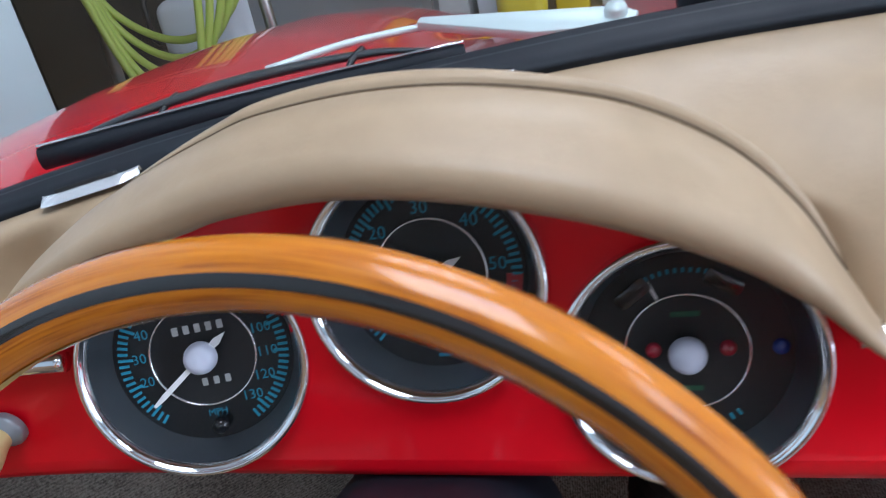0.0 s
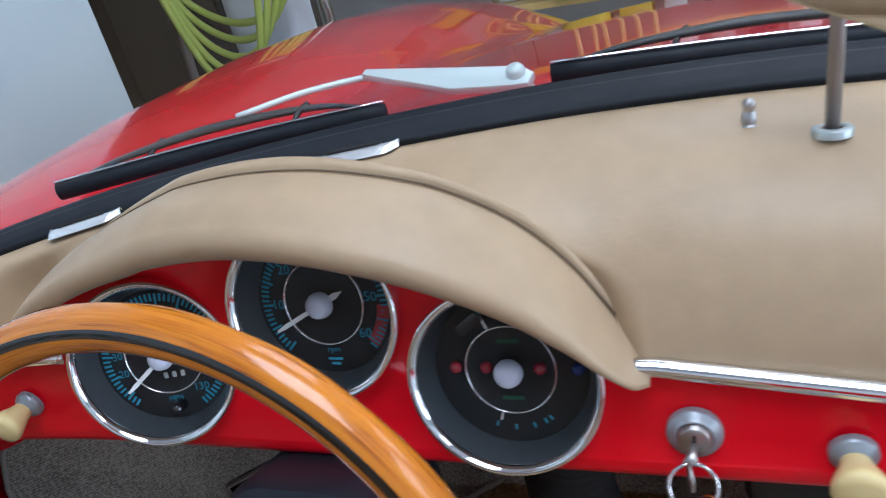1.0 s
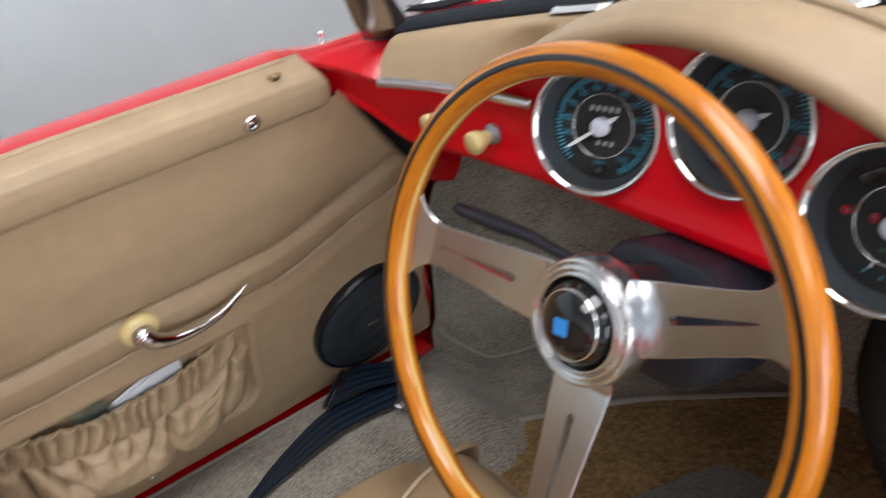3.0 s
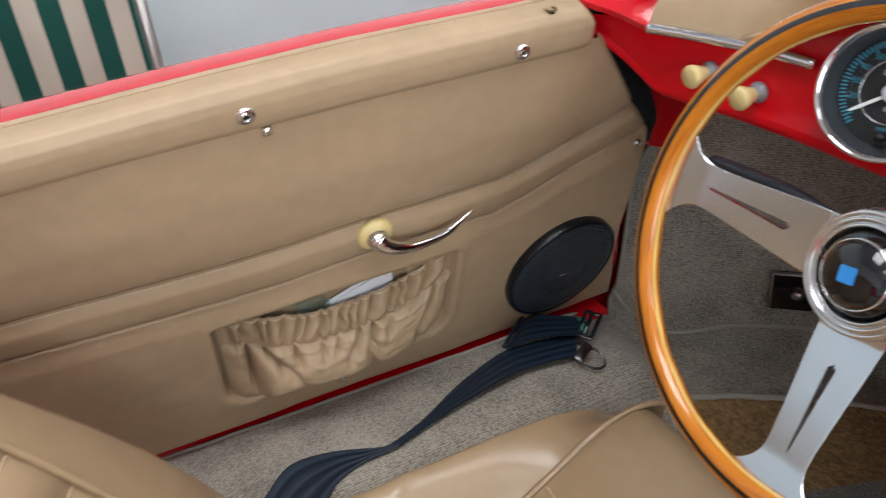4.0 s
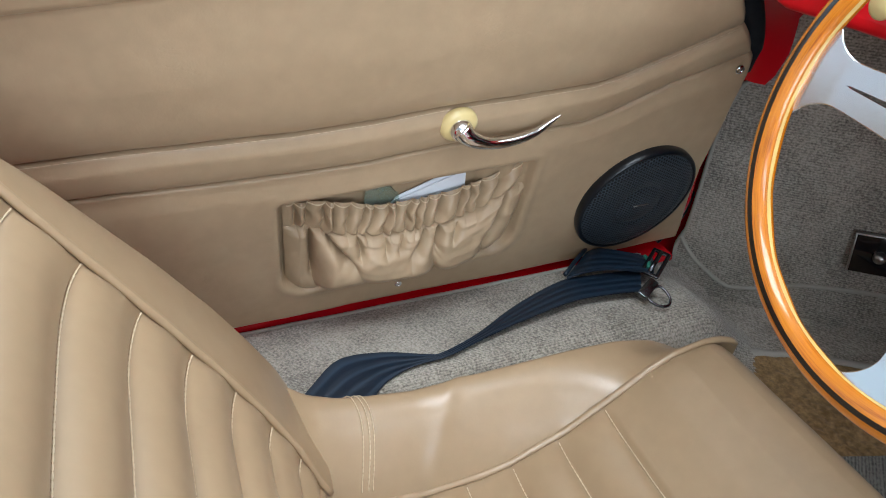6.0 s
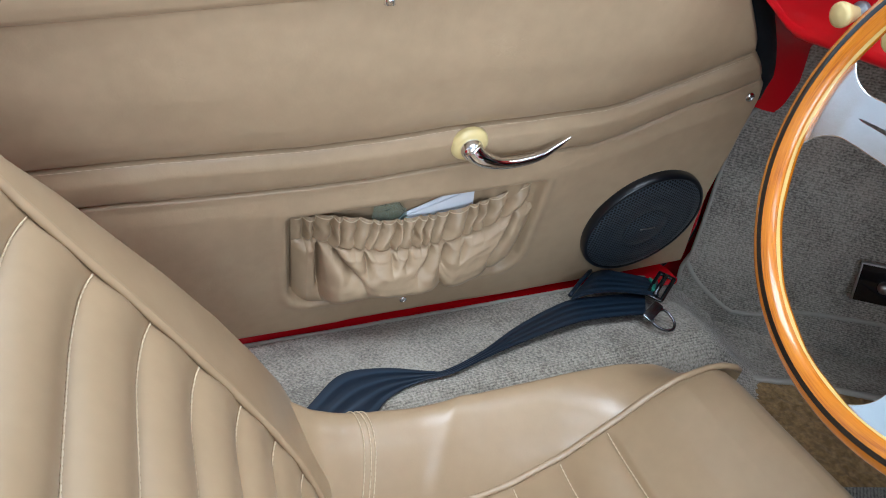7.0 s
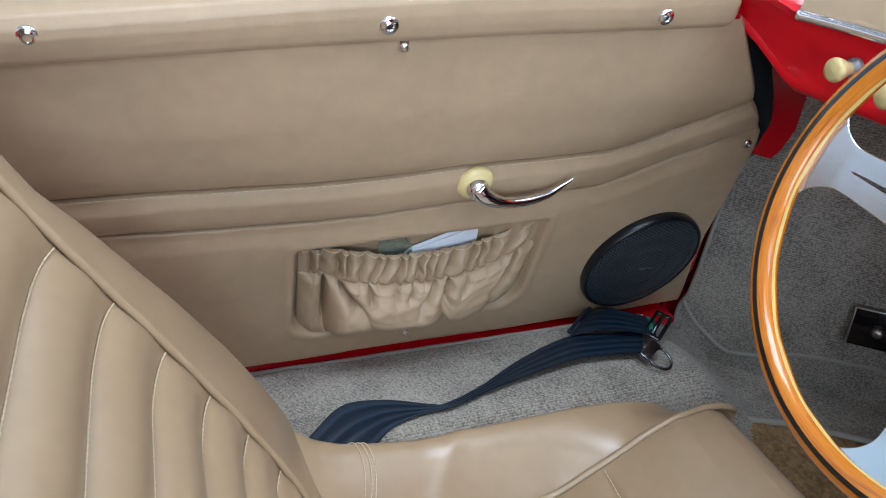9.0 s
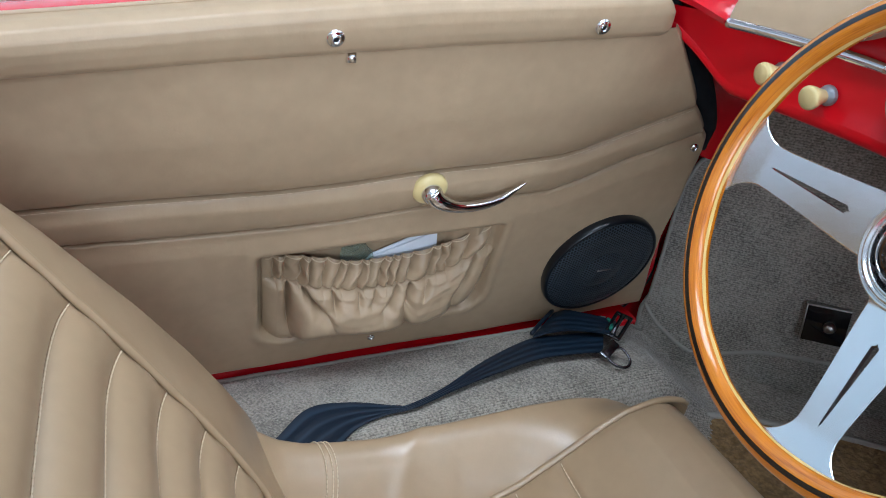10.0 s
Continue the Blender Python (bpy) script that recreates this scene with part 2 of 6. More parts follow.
IVORY = shader("ivory_plastic", (0.72, 0.58, 0.27), 0.3, coat=0.3, vary=((60, 0.04),))
CREAM = shader("white_plastic", (0.72, 0.7, 0.55), 0.3, coat=0.3)
COLLAR = shader("grey_collar", (0.34, 0.37, 0.40), 0.35, metal=0.4)
GLASS = shader("clear_glass", (1, 1, 1), 0.0, trans=1.0, ior=1.3, spec=0.5)
COVER = shader("gauge_glass", (1, 1, 1), 0.0, trans=1.0, ior=1.12, spec=0.4)
MIRROR = shader("mirror_silver", (0.86, 0.87, 0.86), 0.01, metal=1.0)
MIRROR_EDGE = shader("mirror_edge", (0.62, 0.56, 0.36), 0.15, coat=0.5)
CARPET = carpet_shader("grey_carpet", (0.15, 0.138, 0.116), (0.47, 0.436, 0.370), 105.0, 0.13, 330, "X")
RIBBED = carpet_shader("grey_ribbed_carpet", (0.14, 0.128, 0.110), (0.43, 0.398, 0.342), 88.0, 0.15, 330, "Z")
BINDING = shader("carpet_binding", (0.34, 0.325, 0.285), 0.8)
COIR = carpet_shader("brown_mat_pile", (0.17, 0.105, 0.042), (0.37, 0.24, 0.105), 60.0, 0.0, 150)
HEEL = carpet_shader("grey_heel_pad", (0.06, 0.06, 0.055), (0.24, 0.24, 0.21), 120.0, 0.3)
WEBBING = shader("belt_webbing", (0.006, 0.012, 0.018), 0.40, spec=0.45, bump=((700, 0.3, 0.0006),))


def band_webbing():
    """Woven bands along the strap, by the UV across it."""
    nt = WEBBING.node_tree
    sep = nt.nodes.new("ShaderNodeSeparateXYZ")
    nt.links.new(nt.nodes.new("ShaderNodeUVMap").outputs["UV"], sep.inputs[0])
    ramp = nt.nodes.new("ShaderNodeValToRGB")
    ramp.color_ramp.interpolation = "EASE"
    e = ramp.color_ramp.elements
    e[0].position, e[0].color = 0.0, (0.006, 0.014, 0.027, 1)
    e[1].position, e[1].color = 1.0, (0.006, 0.014, 0.027, 1)
    for at, lit in ((0.14, 1), (0.20, 0), (0.34, 0), (0.40, 1), (0.47, 0), (0.58, 0), (0.64, 1), (0.70, 0), (0.84, 0), (0.89, 1)):
        q = e.new(at)
        q.color = (0.016, 0.031, 0.052, 1) if lit else (0.006, 0.014, 0.027, 1)
    nt.links.new(sep.outputs["Y"], ramp.inputs["Fac"])
    nt.links.new(ramp.outputs["Color"], nt.nodes["Principled BSDF"].inputs["Base Color"])


band_webbing()
GREEN_TAG = shader("green_thread", (0.02, 0.2, 0.14), 0.7)
SPOKE_BLUE = shader("blue_enamel", (0.03, 0.28, 0.72), 0.25, coat=0.5)
PAPER = shader("white_paper", (0.74, 0.78, 0.84), 0.7)
FILM = shader("green_film", (0.78, 0.92, 0.88), 0.06, coat=0.6, trans=0.94, ior=1.12)
BRASS = shader("aged_brass", (0.5, 0.34, 0.12), 0.3, metal=1.0)
NAVY = shader("navy_leather", (0.02, 0.025, 0.045), 0.45)
DARK = shader("dark_underside", (0.012, 0.011, 0.011), 0.8)
WALL = shader("pale_wall_paint", (0.66, 0.775, 0.80), 0.6, vary=((1.2, 0.03), (14, 0.015)), bump=((60, 0.05, 0.002),))
WHITEWALL = shader("white_wall_paint", (0.84, 0.85, 0.85), 0.6, vary=((1.2, 0.03), (14, 0.015)), bump=((60, 0.05, 0.002),))
DARKWALL = shader("dark_cabinet_paint", (0.055, 0.052, 0.047), 0.5, vary=((3, 0.15),))
NORTH = shader("grey_end_wall", (0.42, 0.44, 0.45), 0.6, vary=((2, 0.12),))
CONCRETE = shader("concrete_floor", (0.48, 0.49, 0.49), 0.6, vary=((2, 0.1), (40, 0.06)), bump=((90, 0.1, 0.002),))
CEIL = shader("ceiling_paint", (0.55, 0.57, 0.58), 0.8)
HOSE = shader("lime_hose", (0.42, 0.52, 0.1), 0.45)
ORANGE = shader("orange_cord", (0.6, 0.46, 0.17), 0.5)
YELLOW = shader("yellow_plastic", (0.62, 0.48, 0.03), 0.5)
CANVAS = stripe_shader("striped_canvas", (0.012, 0.075, 0.06), (0.5, 0.46, 0.38), 0.062)
TUBE = shader("lamp_tube", (0.95, 0.98, 1.0), 0.5, glow=9.0)


# ---- mesh helpers ----
def mesh_of(name, verts, faces, smooth=True, uv=None):
    me = bpy.data.meshes.new(name)
    me.from_pydata([tuple(v) for v in verts], [], faces)
    if uv is not None:
        layer = me.uv_layers.new(name="UVMap")
        for lp in me.loops:
            layer.data[lp.index].uv = uv[lp.vertex_index]
    me.update()
    if smooth:
        me.polygons.foreach_set("use_smooth", [True] * len(me.polygons))
    return me


def grid(fn, nu, nv, loop_u=False, loop_v=False, u1=1.0, v1=1.0):
    """Verts, faces and UVs of fn(u, v) over 0..u1, 0..v1."""
    cu, cv = (nu if loop_u else nu + 1), (nv if loop_v else nv + 1)
    verts = [Vector(fn(u1 * i / nu, v1 * j / nv)) for i in range(cu) for j in range(cv)]
    uv = [(i / nu, j / nv) for i in range(cu) for j in range(cv)]
    faces = []
    for i in range(nu):
        for j in range(nv):
            a, b = i % cu, (i + 1) % cu
            c, d = j % cv, (j + 1) % cv
            faces.append((a * cv + c, b * cv + c, b * cv + d, a * cv + d))
    return verts, faces, uv


def surface(name, fn, nu, nv, loop_u=False, loop_v=False, thick=0.0):
    """A smooth sheet; thick gives it a back, against its normal."""
    verts, faces, uv = grid(fn, nu, nv, loop_u, loop_v)
    me = mesh_of(name, verts, faces, True, uv)
    if thick:
        bm = bmesh.new()
        bm.from_mesh(me)
        bmesh.ops.recalc_face_normals(bm, faces=bm.faces[:])
        bmesh.ops.solidify(bm, geom=bm.faces[:], thickness=thick)
        bm.to_mesh(me)
        bm.free()
        me.polygons.foreach_set("use_smooth", [True] * len(me.polygons))
        me.set_sharp_from_angle(angle=radians(55))
    return me


def spline(points, n):
    """n + 1 points on a Catmull-Rom curve through the points (any dimension)."""
    p = [np.array(q, float) for q in points]
    p = [2 * p[0] - p[1]] + p + [2 * p[-1] - p[-2]]
    out, m = [], len(p) - 3
    for i in range(n + 1):
        s = min(i / n * m, m - 1e-9)
        k, t = int(s), s - int(s)
        a, b, c, d = p[k : k + 4]
        out.append(0.5 * (2 * b + (c - a) * t + (2 * a - 5 * b + 4 * c - d) * t**2 + (3 * b - a - 3 * c + d) * t**3))
    return out


def tube(name, points, radius, sides=10, smooth_n=0, closed=False, flat=1.0):
    """A tube along points; radius is one number or one for each point; flat squeezes it in its own up direction."""
    radii = radius if isinstance(radius, (list, tuple)) else [radius] * len(points)
    if smooth_n:
        both = spline([(*q, r) for q, r in zip(points, radii)], smooth_n)
        pts, radii = [Vector(q[:3]) for q in both], [max(float(q[3]), 1e-4) for q in both]
    else:
        pts = [Vector(q) for q in points]
    n = len(pts)
    verts, faces = [], []
    up = Vector((0.13, 0.21, 0.97))
    for i, q in enumerate(pts):
        d = (pts[(i + 1) % n] - pts[i - 1]) if closed else (pts[min(i + 1, n - 1)] - pts[max(i - 1, 0)])
        d.normalize()
        s = d.cross(up)
        s = s.normalized() if s.length > 1e-4 else Vector((1, 0, 0))
        w = s.cross(d)
        for j in range(sides):
            a = math.tau * j / sides
            verts.append(q + (s * math.cos(a) + w * math.sin(a) * flat) * radii[i])
    for i in range(n if closed else n - 1):
        for j in range(sides):
            a, b = i * sides, ((i + 1) % n) * sides
            faces.append((a + j, a + (j + 1) % sides, b + (j + 1) % sides, b + j))
    if not closed:
        faces += [tuple(range(sides))[::-1], tuple((n - 1) * sides + j for j in range(sides))]
    return mesh_of(name, verts, faces)


def lathe(name, profile, m=Matrix(), sides=48, close=False):
    """Turns rows of (radius, height) about local z."""
    verts, faces = [], []
    for r, h in profile:
        for j in range(sides):
            a = math.tau * j / sides
            verts.append(m @ Vector((r * math.cos(a), r * math.sin(a), h)))
    k = len(profile)
    for i in range(k if close else k - 1):
        for j in range(sides):
            a, b = i * sides, ((i + 1) % k) * sides
            faces.append((a + j, a + (j + 1) % sides, b + (j + 1) % sides, b + j))
    me = mesh_of(name, verts, faces)
    bm = bmesh.new()
    bm.from_mesh(me)
    bmesh.ops.remove_doubles(bm, verts=bm.verts[:], dist=1e-6)
    bmesh.ops.recalc_face_normals(bm, faces=bm.faces[:])
    bm.to_mesh(me)
    bm.free()
    return me


def sharpen(me, degrees=35):
    me.set_sharp_from_angle(angle=radians(degrees))
    return me


def slab(name, outline, depth, m=Matrix(), bevel=0.0, segs=2):
    """A plate: a flat outline (x, y), raised by depth along local z, with rounded rims."""
    bm = bmesh.new()
    f = bm.faces.new([bm.verts.new((x, y, 0)) for x, y in outline])
    ex = bmesh.ops.extrude_face_region(bm, geom=[f])
    bmesh.ops.translate(bm, verts=[v for v in ex["geom"] if isinstance(v, bmesh.types.BMVert)], vec=(0, 0, depth))
    bmesh.ops.recalc_face_normals(bm, faces=bm.faces[:])
    if bevel:
        rims = [e for e in bm.edges if abs(e.verts[0].co.z - e.verts[1].co.z) < 1e-9]
        bmesh.ops.bevel(bm, geom=rims, offset=bevel, segments=segs, affect="EDGES", profile=0.5)
    bmesh.ops.transform(bm, matrix=m, verts=bm.verts[:])
    me = bpy.data.meshes.new(name)
    bm.to_mesh(me)
    bm.free()
    me.polygons.foreach_set("use_smooth", [True] * len(me.polygons))
    return sharpen(me)


def box(name, size, m=Matrix(), bevel=0.0, segs=2):
    bm = bmesh.new()
    bmesh.ops.create_cube(bm, size=1.0)
    bmesh.ops.scale(bm, vec=size, verts=bm.verts[:])
    if bevel:
        bmesh.ops.bevel(bm, geom=bm.edges[:], offset=bevel, segments=segs, affect="EDGES", profile=0.5)
    bmesh.ops.transform(bm, matrix=m, verts=bm.verts[:])
    me = bpy.data.meshes.new(name)
    bm.to_mesh(me)
    bm.free()
    me.polygons.foreach_set("use_smooth", [True] * len(me.polygons))
    return sharpen(me)


def rounded(w, h, r, n=5):
    """The outline of a rounded rectangle."""
    out = []
    for cx, cy, a0 in ((w / 2 - r, h / 2 - r, 0), (-w / 2 + r, h / 2 - r, 90), (-w / 2 + r, -h / 2 + r, 180), (w / 2 - r, -h / 2 + r, 270)):
        for i in range(n + 1):
            a = radians(a0 + 90 * i / n)
            out.append((cx + r * math.cos(a), cy + r * math.sin(a)))
    return out


def axes(origin, x, z):
    """A pose with its local z along z and its local x as near x as may be."""
    z = Vector(z).normalized()
    x = Vector(x)
    x = (x - z * x.dot(z)).normalized()
    y = z.cross(x)
    return Matrix(((x.x, y.x, z.x, origin[0]), (x.y, y.y, z.y, origin[1]), (x.z, y.z, z.z, origin[2]), (0, 0, 0, 1)))


def joined(name, *meshes):
    bm = bmesh.new()
    for me in meshes:
        bm.from_mesh(me)
        bpy.data.meshes.remove(me)
    me = bpy.data.meshes.new(name)
    bm.to_mesh(me)
    bm.free()
    return me


def writing(name, text, size, m):
    """Flat lettering, centred, in the plane of m."""
    cu = bpy.data.curves.new(name, "FONT")
    cu.body, cu.size, cu.align_x, cu.align_y, cu.resolution_u = text, size, "CENTER", "CENTER", 2
    ob = bpy.data.objects.new(name, cu)
    scene.collection.objects.link(ob)
    bpy.context.view_layer.update()
    me = bpy.data.meshes.new_from_object(ob.evaluated_get(bpy.context.evaluated_depsgraph_get()))
    bpy.data.objects.remove(ob)
    bpy.data.curves.remove(cu)
    me.transform(m)
    me.name = name
    return me


def thing(name, at, label, category, group="", kind=""):
    ob = new(name)
    ob.empty_display_size = 0.05
    ob.location = at
    return tagged(ob, label, category, group, kind)


def part(name, me, material, parent, label=""):
    """One mesh, modelled where it stands, as a part of a thing or of a part."""
    ob = new(name, me)
    me.materials.clear()
    me.materials.append(material)
    ob.parent = parent
    if parent is not None and parent.type == "EMPTY":
        ob.matrix_parent_inverse = Matrix.Translation(-parent.location)
    return tagged(ob, label)


def single(name, me, material, label, category, group="", kind=""):
    ob = new(name, me)
    me.materials.clear()
    me.materials.append(material)
    return tagged(ob, label, category, group, kind)


def ease(x, a, b):
    t = min(max((x - a) / (b - a), 0.0), 1.0)
    return t * t * (3 - 2 * t)


def bell(x, w):
    return math.exp(-((x / w) ** 2))


def table(x, rows):
    """Straight steps between rows of (x, value)."""
    return float(np.interp(x, [r[0] for r in rows], [r[1] for r in rows]))


# ---- car body ----
DOOR_X, DOOR_K = -0.643, 0.3465
DOOR_N = Vector((1, 0, -DOOR_K)).normalized()


def door_at(y, z, off=0.0):
    """A place on the door's inner face, off metres proud of it."""
    return Vector((DOOR_X + DOOR_K * (z - 0.765), y, z)) + DOOR_N * off


def door_front(z):
    return table(z, [(0.285, 0.095), (0.62, 0.032), (0.672, -0.012), (0.765, -0.082), (0.81, -0.128)])


def gasket_y(x):
    return 0.098 - 0.30 * x * x - 0.9 * max(0.0, abs(x) - 0.40) ** 2


def gasket_z(x):
    return 0.868 - 0.13 * x * x


def trim_y(x):
    """The front edge of the leather top, where the chrome strip runs."""
    return -0.012 - 1.6 * max(0.0, abs(x) - 0.40) ** 2 - 0.06 * max(0.0, x + 0.08) * (x < 0.3)


def trim_z(x):
    return 0.776 + 0.06 * max(0.0, -x - 0.40) - 0.07 * min(max(0.0, x + 0.08), 0.3)


PANEL_LINE = [(float(q[0]), float(q[1])) for q in spline([(0.700, -0.0278), (0.716, -0.0280), (0.724, -0.0245), (0.735, -0.0200), (0.75, -0.0160), (0.775, -0.0105), (0.80, -0.005), (0.86, 0.010), (0.90, 0.02)], 160)]


def panel_y(x, z):
    """The red dashboard face."""
    y = table(z, PANEL_LINE)
    return y - 1.6 * max(0.0, abs(x) - 0.42) ** 2 * min(max((z - 0.685) / 0.1, 0.08), 1.25)


def leather_at(x, s):
    """The padded top, from the chrome strip (s = 0) to the windscreen (s = 1)."""
    y0, z0, y3, z3 = trim_y(x), trim_z(x) + 0.001, gasket_y(x), gasket_z(x)
    dy, dz = y3 - y0, z3 - z0
    y1, z1, y2, z2 = y0 + 0.07 * dy, z0 + 0.58 * dz, y3 - 0.50 * dy, z3 + 0.002
    a, b, c, d = (1 - s) ** 3, 3 * s * (1 - s) ** 2, 3 * s * s * (1 - s), s**3
    return Vector((x, a * y0 + b * y1 + c * y2 + d * y3, a * z0 + b * z1 + c * z2 + d * z3))


def fender_crest(y):
    return table(y, [(-0.2, 0.812), (0.05, 0.834), (0.1, 0.837), (0.2, 0.838), (0.32, 0.836), (0.4, 0.832), (0.57, 0.821), (0.84, 0.792), (1.09, 0.752), (1.35, 0.69), (1.6, 0.6), (1.85, 0.44)])


def bonnet_z(x, y):
    """Bonnet and the two wings as one swelling skin."""
    ax = abs(x)
    hood = table(y, [(-0.2, 0.86), (0.1, 0.862), (0.25, 0.858), (0.5, 0.825), (0.8, 0.765), (1.1, 0.69), (1.4, 0.59), (1.7, 0.45), (1.85, 0.36)]) - 0.30 * x * x
    d = ax - 0.62
    wing = fender_crest(y) - (1.25 * d * d if d < 0 else 5.5 * d * d)
    k = 0.012
    return k * math.log(math.exp(hood / k - 80) + math.exp(wing / k - 80)) + 80 * k


car = thing("sports_car", (0, 0.6, 0), "glossy red open sports car body standing in a garage", "car")


def nose(y):
    """The plan narrows to a rounded nose."""
    return 1 - 0.20 * ease(y, 1.1, 1.95)


def bonnet_fn(u, v):
    x = -0.80 + 1.60 * u
    s = v**1.2
    y0 = gasket_y(x) + 0.026
    y = y0 + (1.85 - y0) * s
    return (x * nose(y), y - 0.10 * (x / 0.8) ** 2 * ease(y, 1.2, 1.85), bonnet_z(x, y) - 0.004)


part("bonnet", surface("bonnet", bonnet_fn, 120, 70, thick=0.006), RED, car, "glossy red bonnet with swelling front wings")


def flank_fn(side):
    def fn(u, v):
        y = -0.12 + 1.97 * u
        top = bonnet_z(0.80, max(y, -0.1)) - 0.004
        z = top + (0.24 - top) * v
        x = 0.80 + 0.075 * math.sin(min(v * 1.5, 1.0) * math.pi / 2) - 0.05 * max(0.0, v - 0.6)
        return (side * x * nose(y), y - 0.10 * ease(y, 1.2, 1.85), z)
    return fn


part("front_wing_side", surface("front_wing_side", flank_fn(-1), 40, 16, thick=0.005), RED, car)
part("front_wing_side", surface("front_wing_side", flank_fn(1), 40, 16, thick=0.005), RED, car)


# scuttle corner between the door, the windscreen foot and the dashboard end
def corner_fn(side):
    def fn(u, v):
        # u: from the inner leather end outwards; v: rear to front
        x = 0.592 + (0.80 - 0.592) * u
        yr = table(x, [(0.59, trim_y(0.59) - 0.004), (0.63, -0.105), (0.66, -0.128), (0.80, -0.13)])
        yf = gasket_y(min(x, 0.6)) + 0.03
        y = yr + (yf - yr) * v
        zf = bonnet_z(x, max(yf, 0.0)) - 0.003
        zr = table(x, [(0.59, 0.788), (0.615, 0.801), (0.65, 0.813), (0.69, 0.817), (0.74, 0.785), (0.80, 0.69)])
        return (side * x, y, zr + (zf - zr) * ease(v, 0, 1) ** 0.8)
    return fn


part("scuttle_corner", surface("scuttle_corner", corner_fn(-1), 24, 12, thick=0.006), RED, car, "red painted corner below the windscreen post")
part("scuttle_corner", surface("scuttle_corner", corner_fn(1), 24, 12, thick=0.006), RED, car)


def pillar_fn(u, v):
    z = 0.553 + 0.242 * v
    y = door_front(z) + 0.040
    base = door_at(y, z, -0.05)
    inner = Vector((table(z, [(0.52, -0.765), (0.56, -0.742), (0.60, -0.735), (0.65, -0.738), (0.712, -0.690), (0.80, -0.625)]), table(z, [(0.52, 0.125), (0.56, 0.142), (0.60, 0.146), (0.65, 0.142), (0.712, 0.070), (0.80, -0.015)]), z))
    bow = 0.012 * math.sin(math.pi * u)
    p = base.lerp(inner, u)
    return (p.x, p.y - bow, p.z)


part("door_pillar", surface("door_pillar", pillar_fn, 12, 16, thick=0.005), RED, car, "red painted door pillar")
seal = [door_at(door_front(z) + 0.016, z, -0.020) for z in np.linspace(0.585, 0.79, 14)]
part("door_seal", tube("door_seal", seal, [0.005 + 0.013 * ease(i, 0, 6) - 0.014 * ease(i, 8, 13) for i in range(14)], 10), RUBBER, car, "black rubber door seal")


# sills, tub and the tail that closes the car behind
def sill_fn(u, v):
    y = -1.3 + 1.352 * u
    q = [(-0.835, 0.20), (-0.838, 0.262), (-0.826, 0.284), (-0.80, 0.289), (-0.775, 0.288)]
    s = v * 4
    i = min(int(s), 3)
    t = s - i
    return (q[i][0] + (q[i + 1][0] - q[i][0]) * t, y, q[i][1] + (q[i + 1][1] - q[i][1]) * t)


part("door_sill", surface("door_sill", sill_fn, 20, 16, thick=0.008), RED, car, "red painted door sill")
part("wing_liner", box("wing_liner", (0.01, 0.46, 0.56), pose(-0.838, 0.29, 0.46), 0.003), RED, car)
# never in view; its open pose is chosen to let the side light in
part("far_door", box("far_door", (0.06, 1.05, 0.5), pose(0.80, -0.13, 0.55) @ pose(0, 0, 0, 0, 0, 82) @ pose(0, -0.53, 0), 0.02), RED, car, "unseen red passenger door, set open to let side light in")
part("far_sill", box("far_sill", (0.10, 1.4, 0.12), pose(0.78, -0.6, 0.24), 0.02), RED, car)
part("rear_bulkhead", box("rear_bulkhead", (1.46, 0.05, 0.55), pose(0, -1.32, 0.50), 0.02), RED, car)


def tail_fn(u, v):
    """The rounded tail, from the cockpit's rear edge down to the bumper line."""
    a, t = math.pi * (u - 0.5), v
    y = -1.30 - 0.98 * math.sin(t * math.pi / 2)
    w = 0.83 * (1 - 0.42 * t**2.4)
    x = w * math.sin(a) / max(abs(math.sin(a)) ** 0.35, 0.2)
    z = 0.24 + (0.60 - 0.30 * t**2.2) * max(0.0, math.cos(a)) ** 0.38
    return (x, y, z)


part("tail", surface("tail", tail_fn, 48, 30, thick=0.006), RED, car, "rounded red tail")
part("underbody", box("underbody", (1.50, 3.2, 0.05), pose(0, 0.2, 0.155), 0.01), DARK, car)
for wx in (-0.68, 0.68):
    for wy in (1.15, -1.75):
        part("road_wheel", lathe("road_wheel", [(0.10, -0.06), (0.27, -0.07), (0.30, -0.04), (0.305, 0), (0.30, 0.04), (0.27, 0.07), (0.10, 0.06)], pose(wx, wy, 0.305, 0, 90, 0), 32), RUBBER, car)

# windscreen foot seal, glass, posts
screen = thing("windscreen", (0, 0.12, 0.868), "curved clear windscreen in a black rubber seal with slim posts", "windscreen")


def seal_fn(u, v):
    x = -0.618 + 1.236 * u
    prof = [(0.0, -0.001), (-0.001, 0.003), (0.004, 0.0065), (0.016, 0.010), (0.027, 0.0125), (0.034, 0.0115), (0.038, 0.006), (0.039, -0.004)]
    s = v * 7
    i = min(int(s), 6)
    t = s - i
    return (x, gasket_y(x) + prof[i][0] + (prof[i + 1][0] - prof[i][0]) * t, gasket_z(x) + prof[i][1] + (prof[i + 1][1] - prof[i][1]) * t)


part("rubber_seal", surface("rubber_seal", seal_fn, 90, 21), RUBBER, screen, "black rubber windscreen seal")


def glass_fn(u, v):
    x = -0.60 + 1.20 * u
    b = Vector((x, gasket_y(x) + 0.022, gasket_z(x) + 0.010))
    return b + Vector((-0.095 * x / 0.6 * v, -0.205 * v, 0.29 * v))


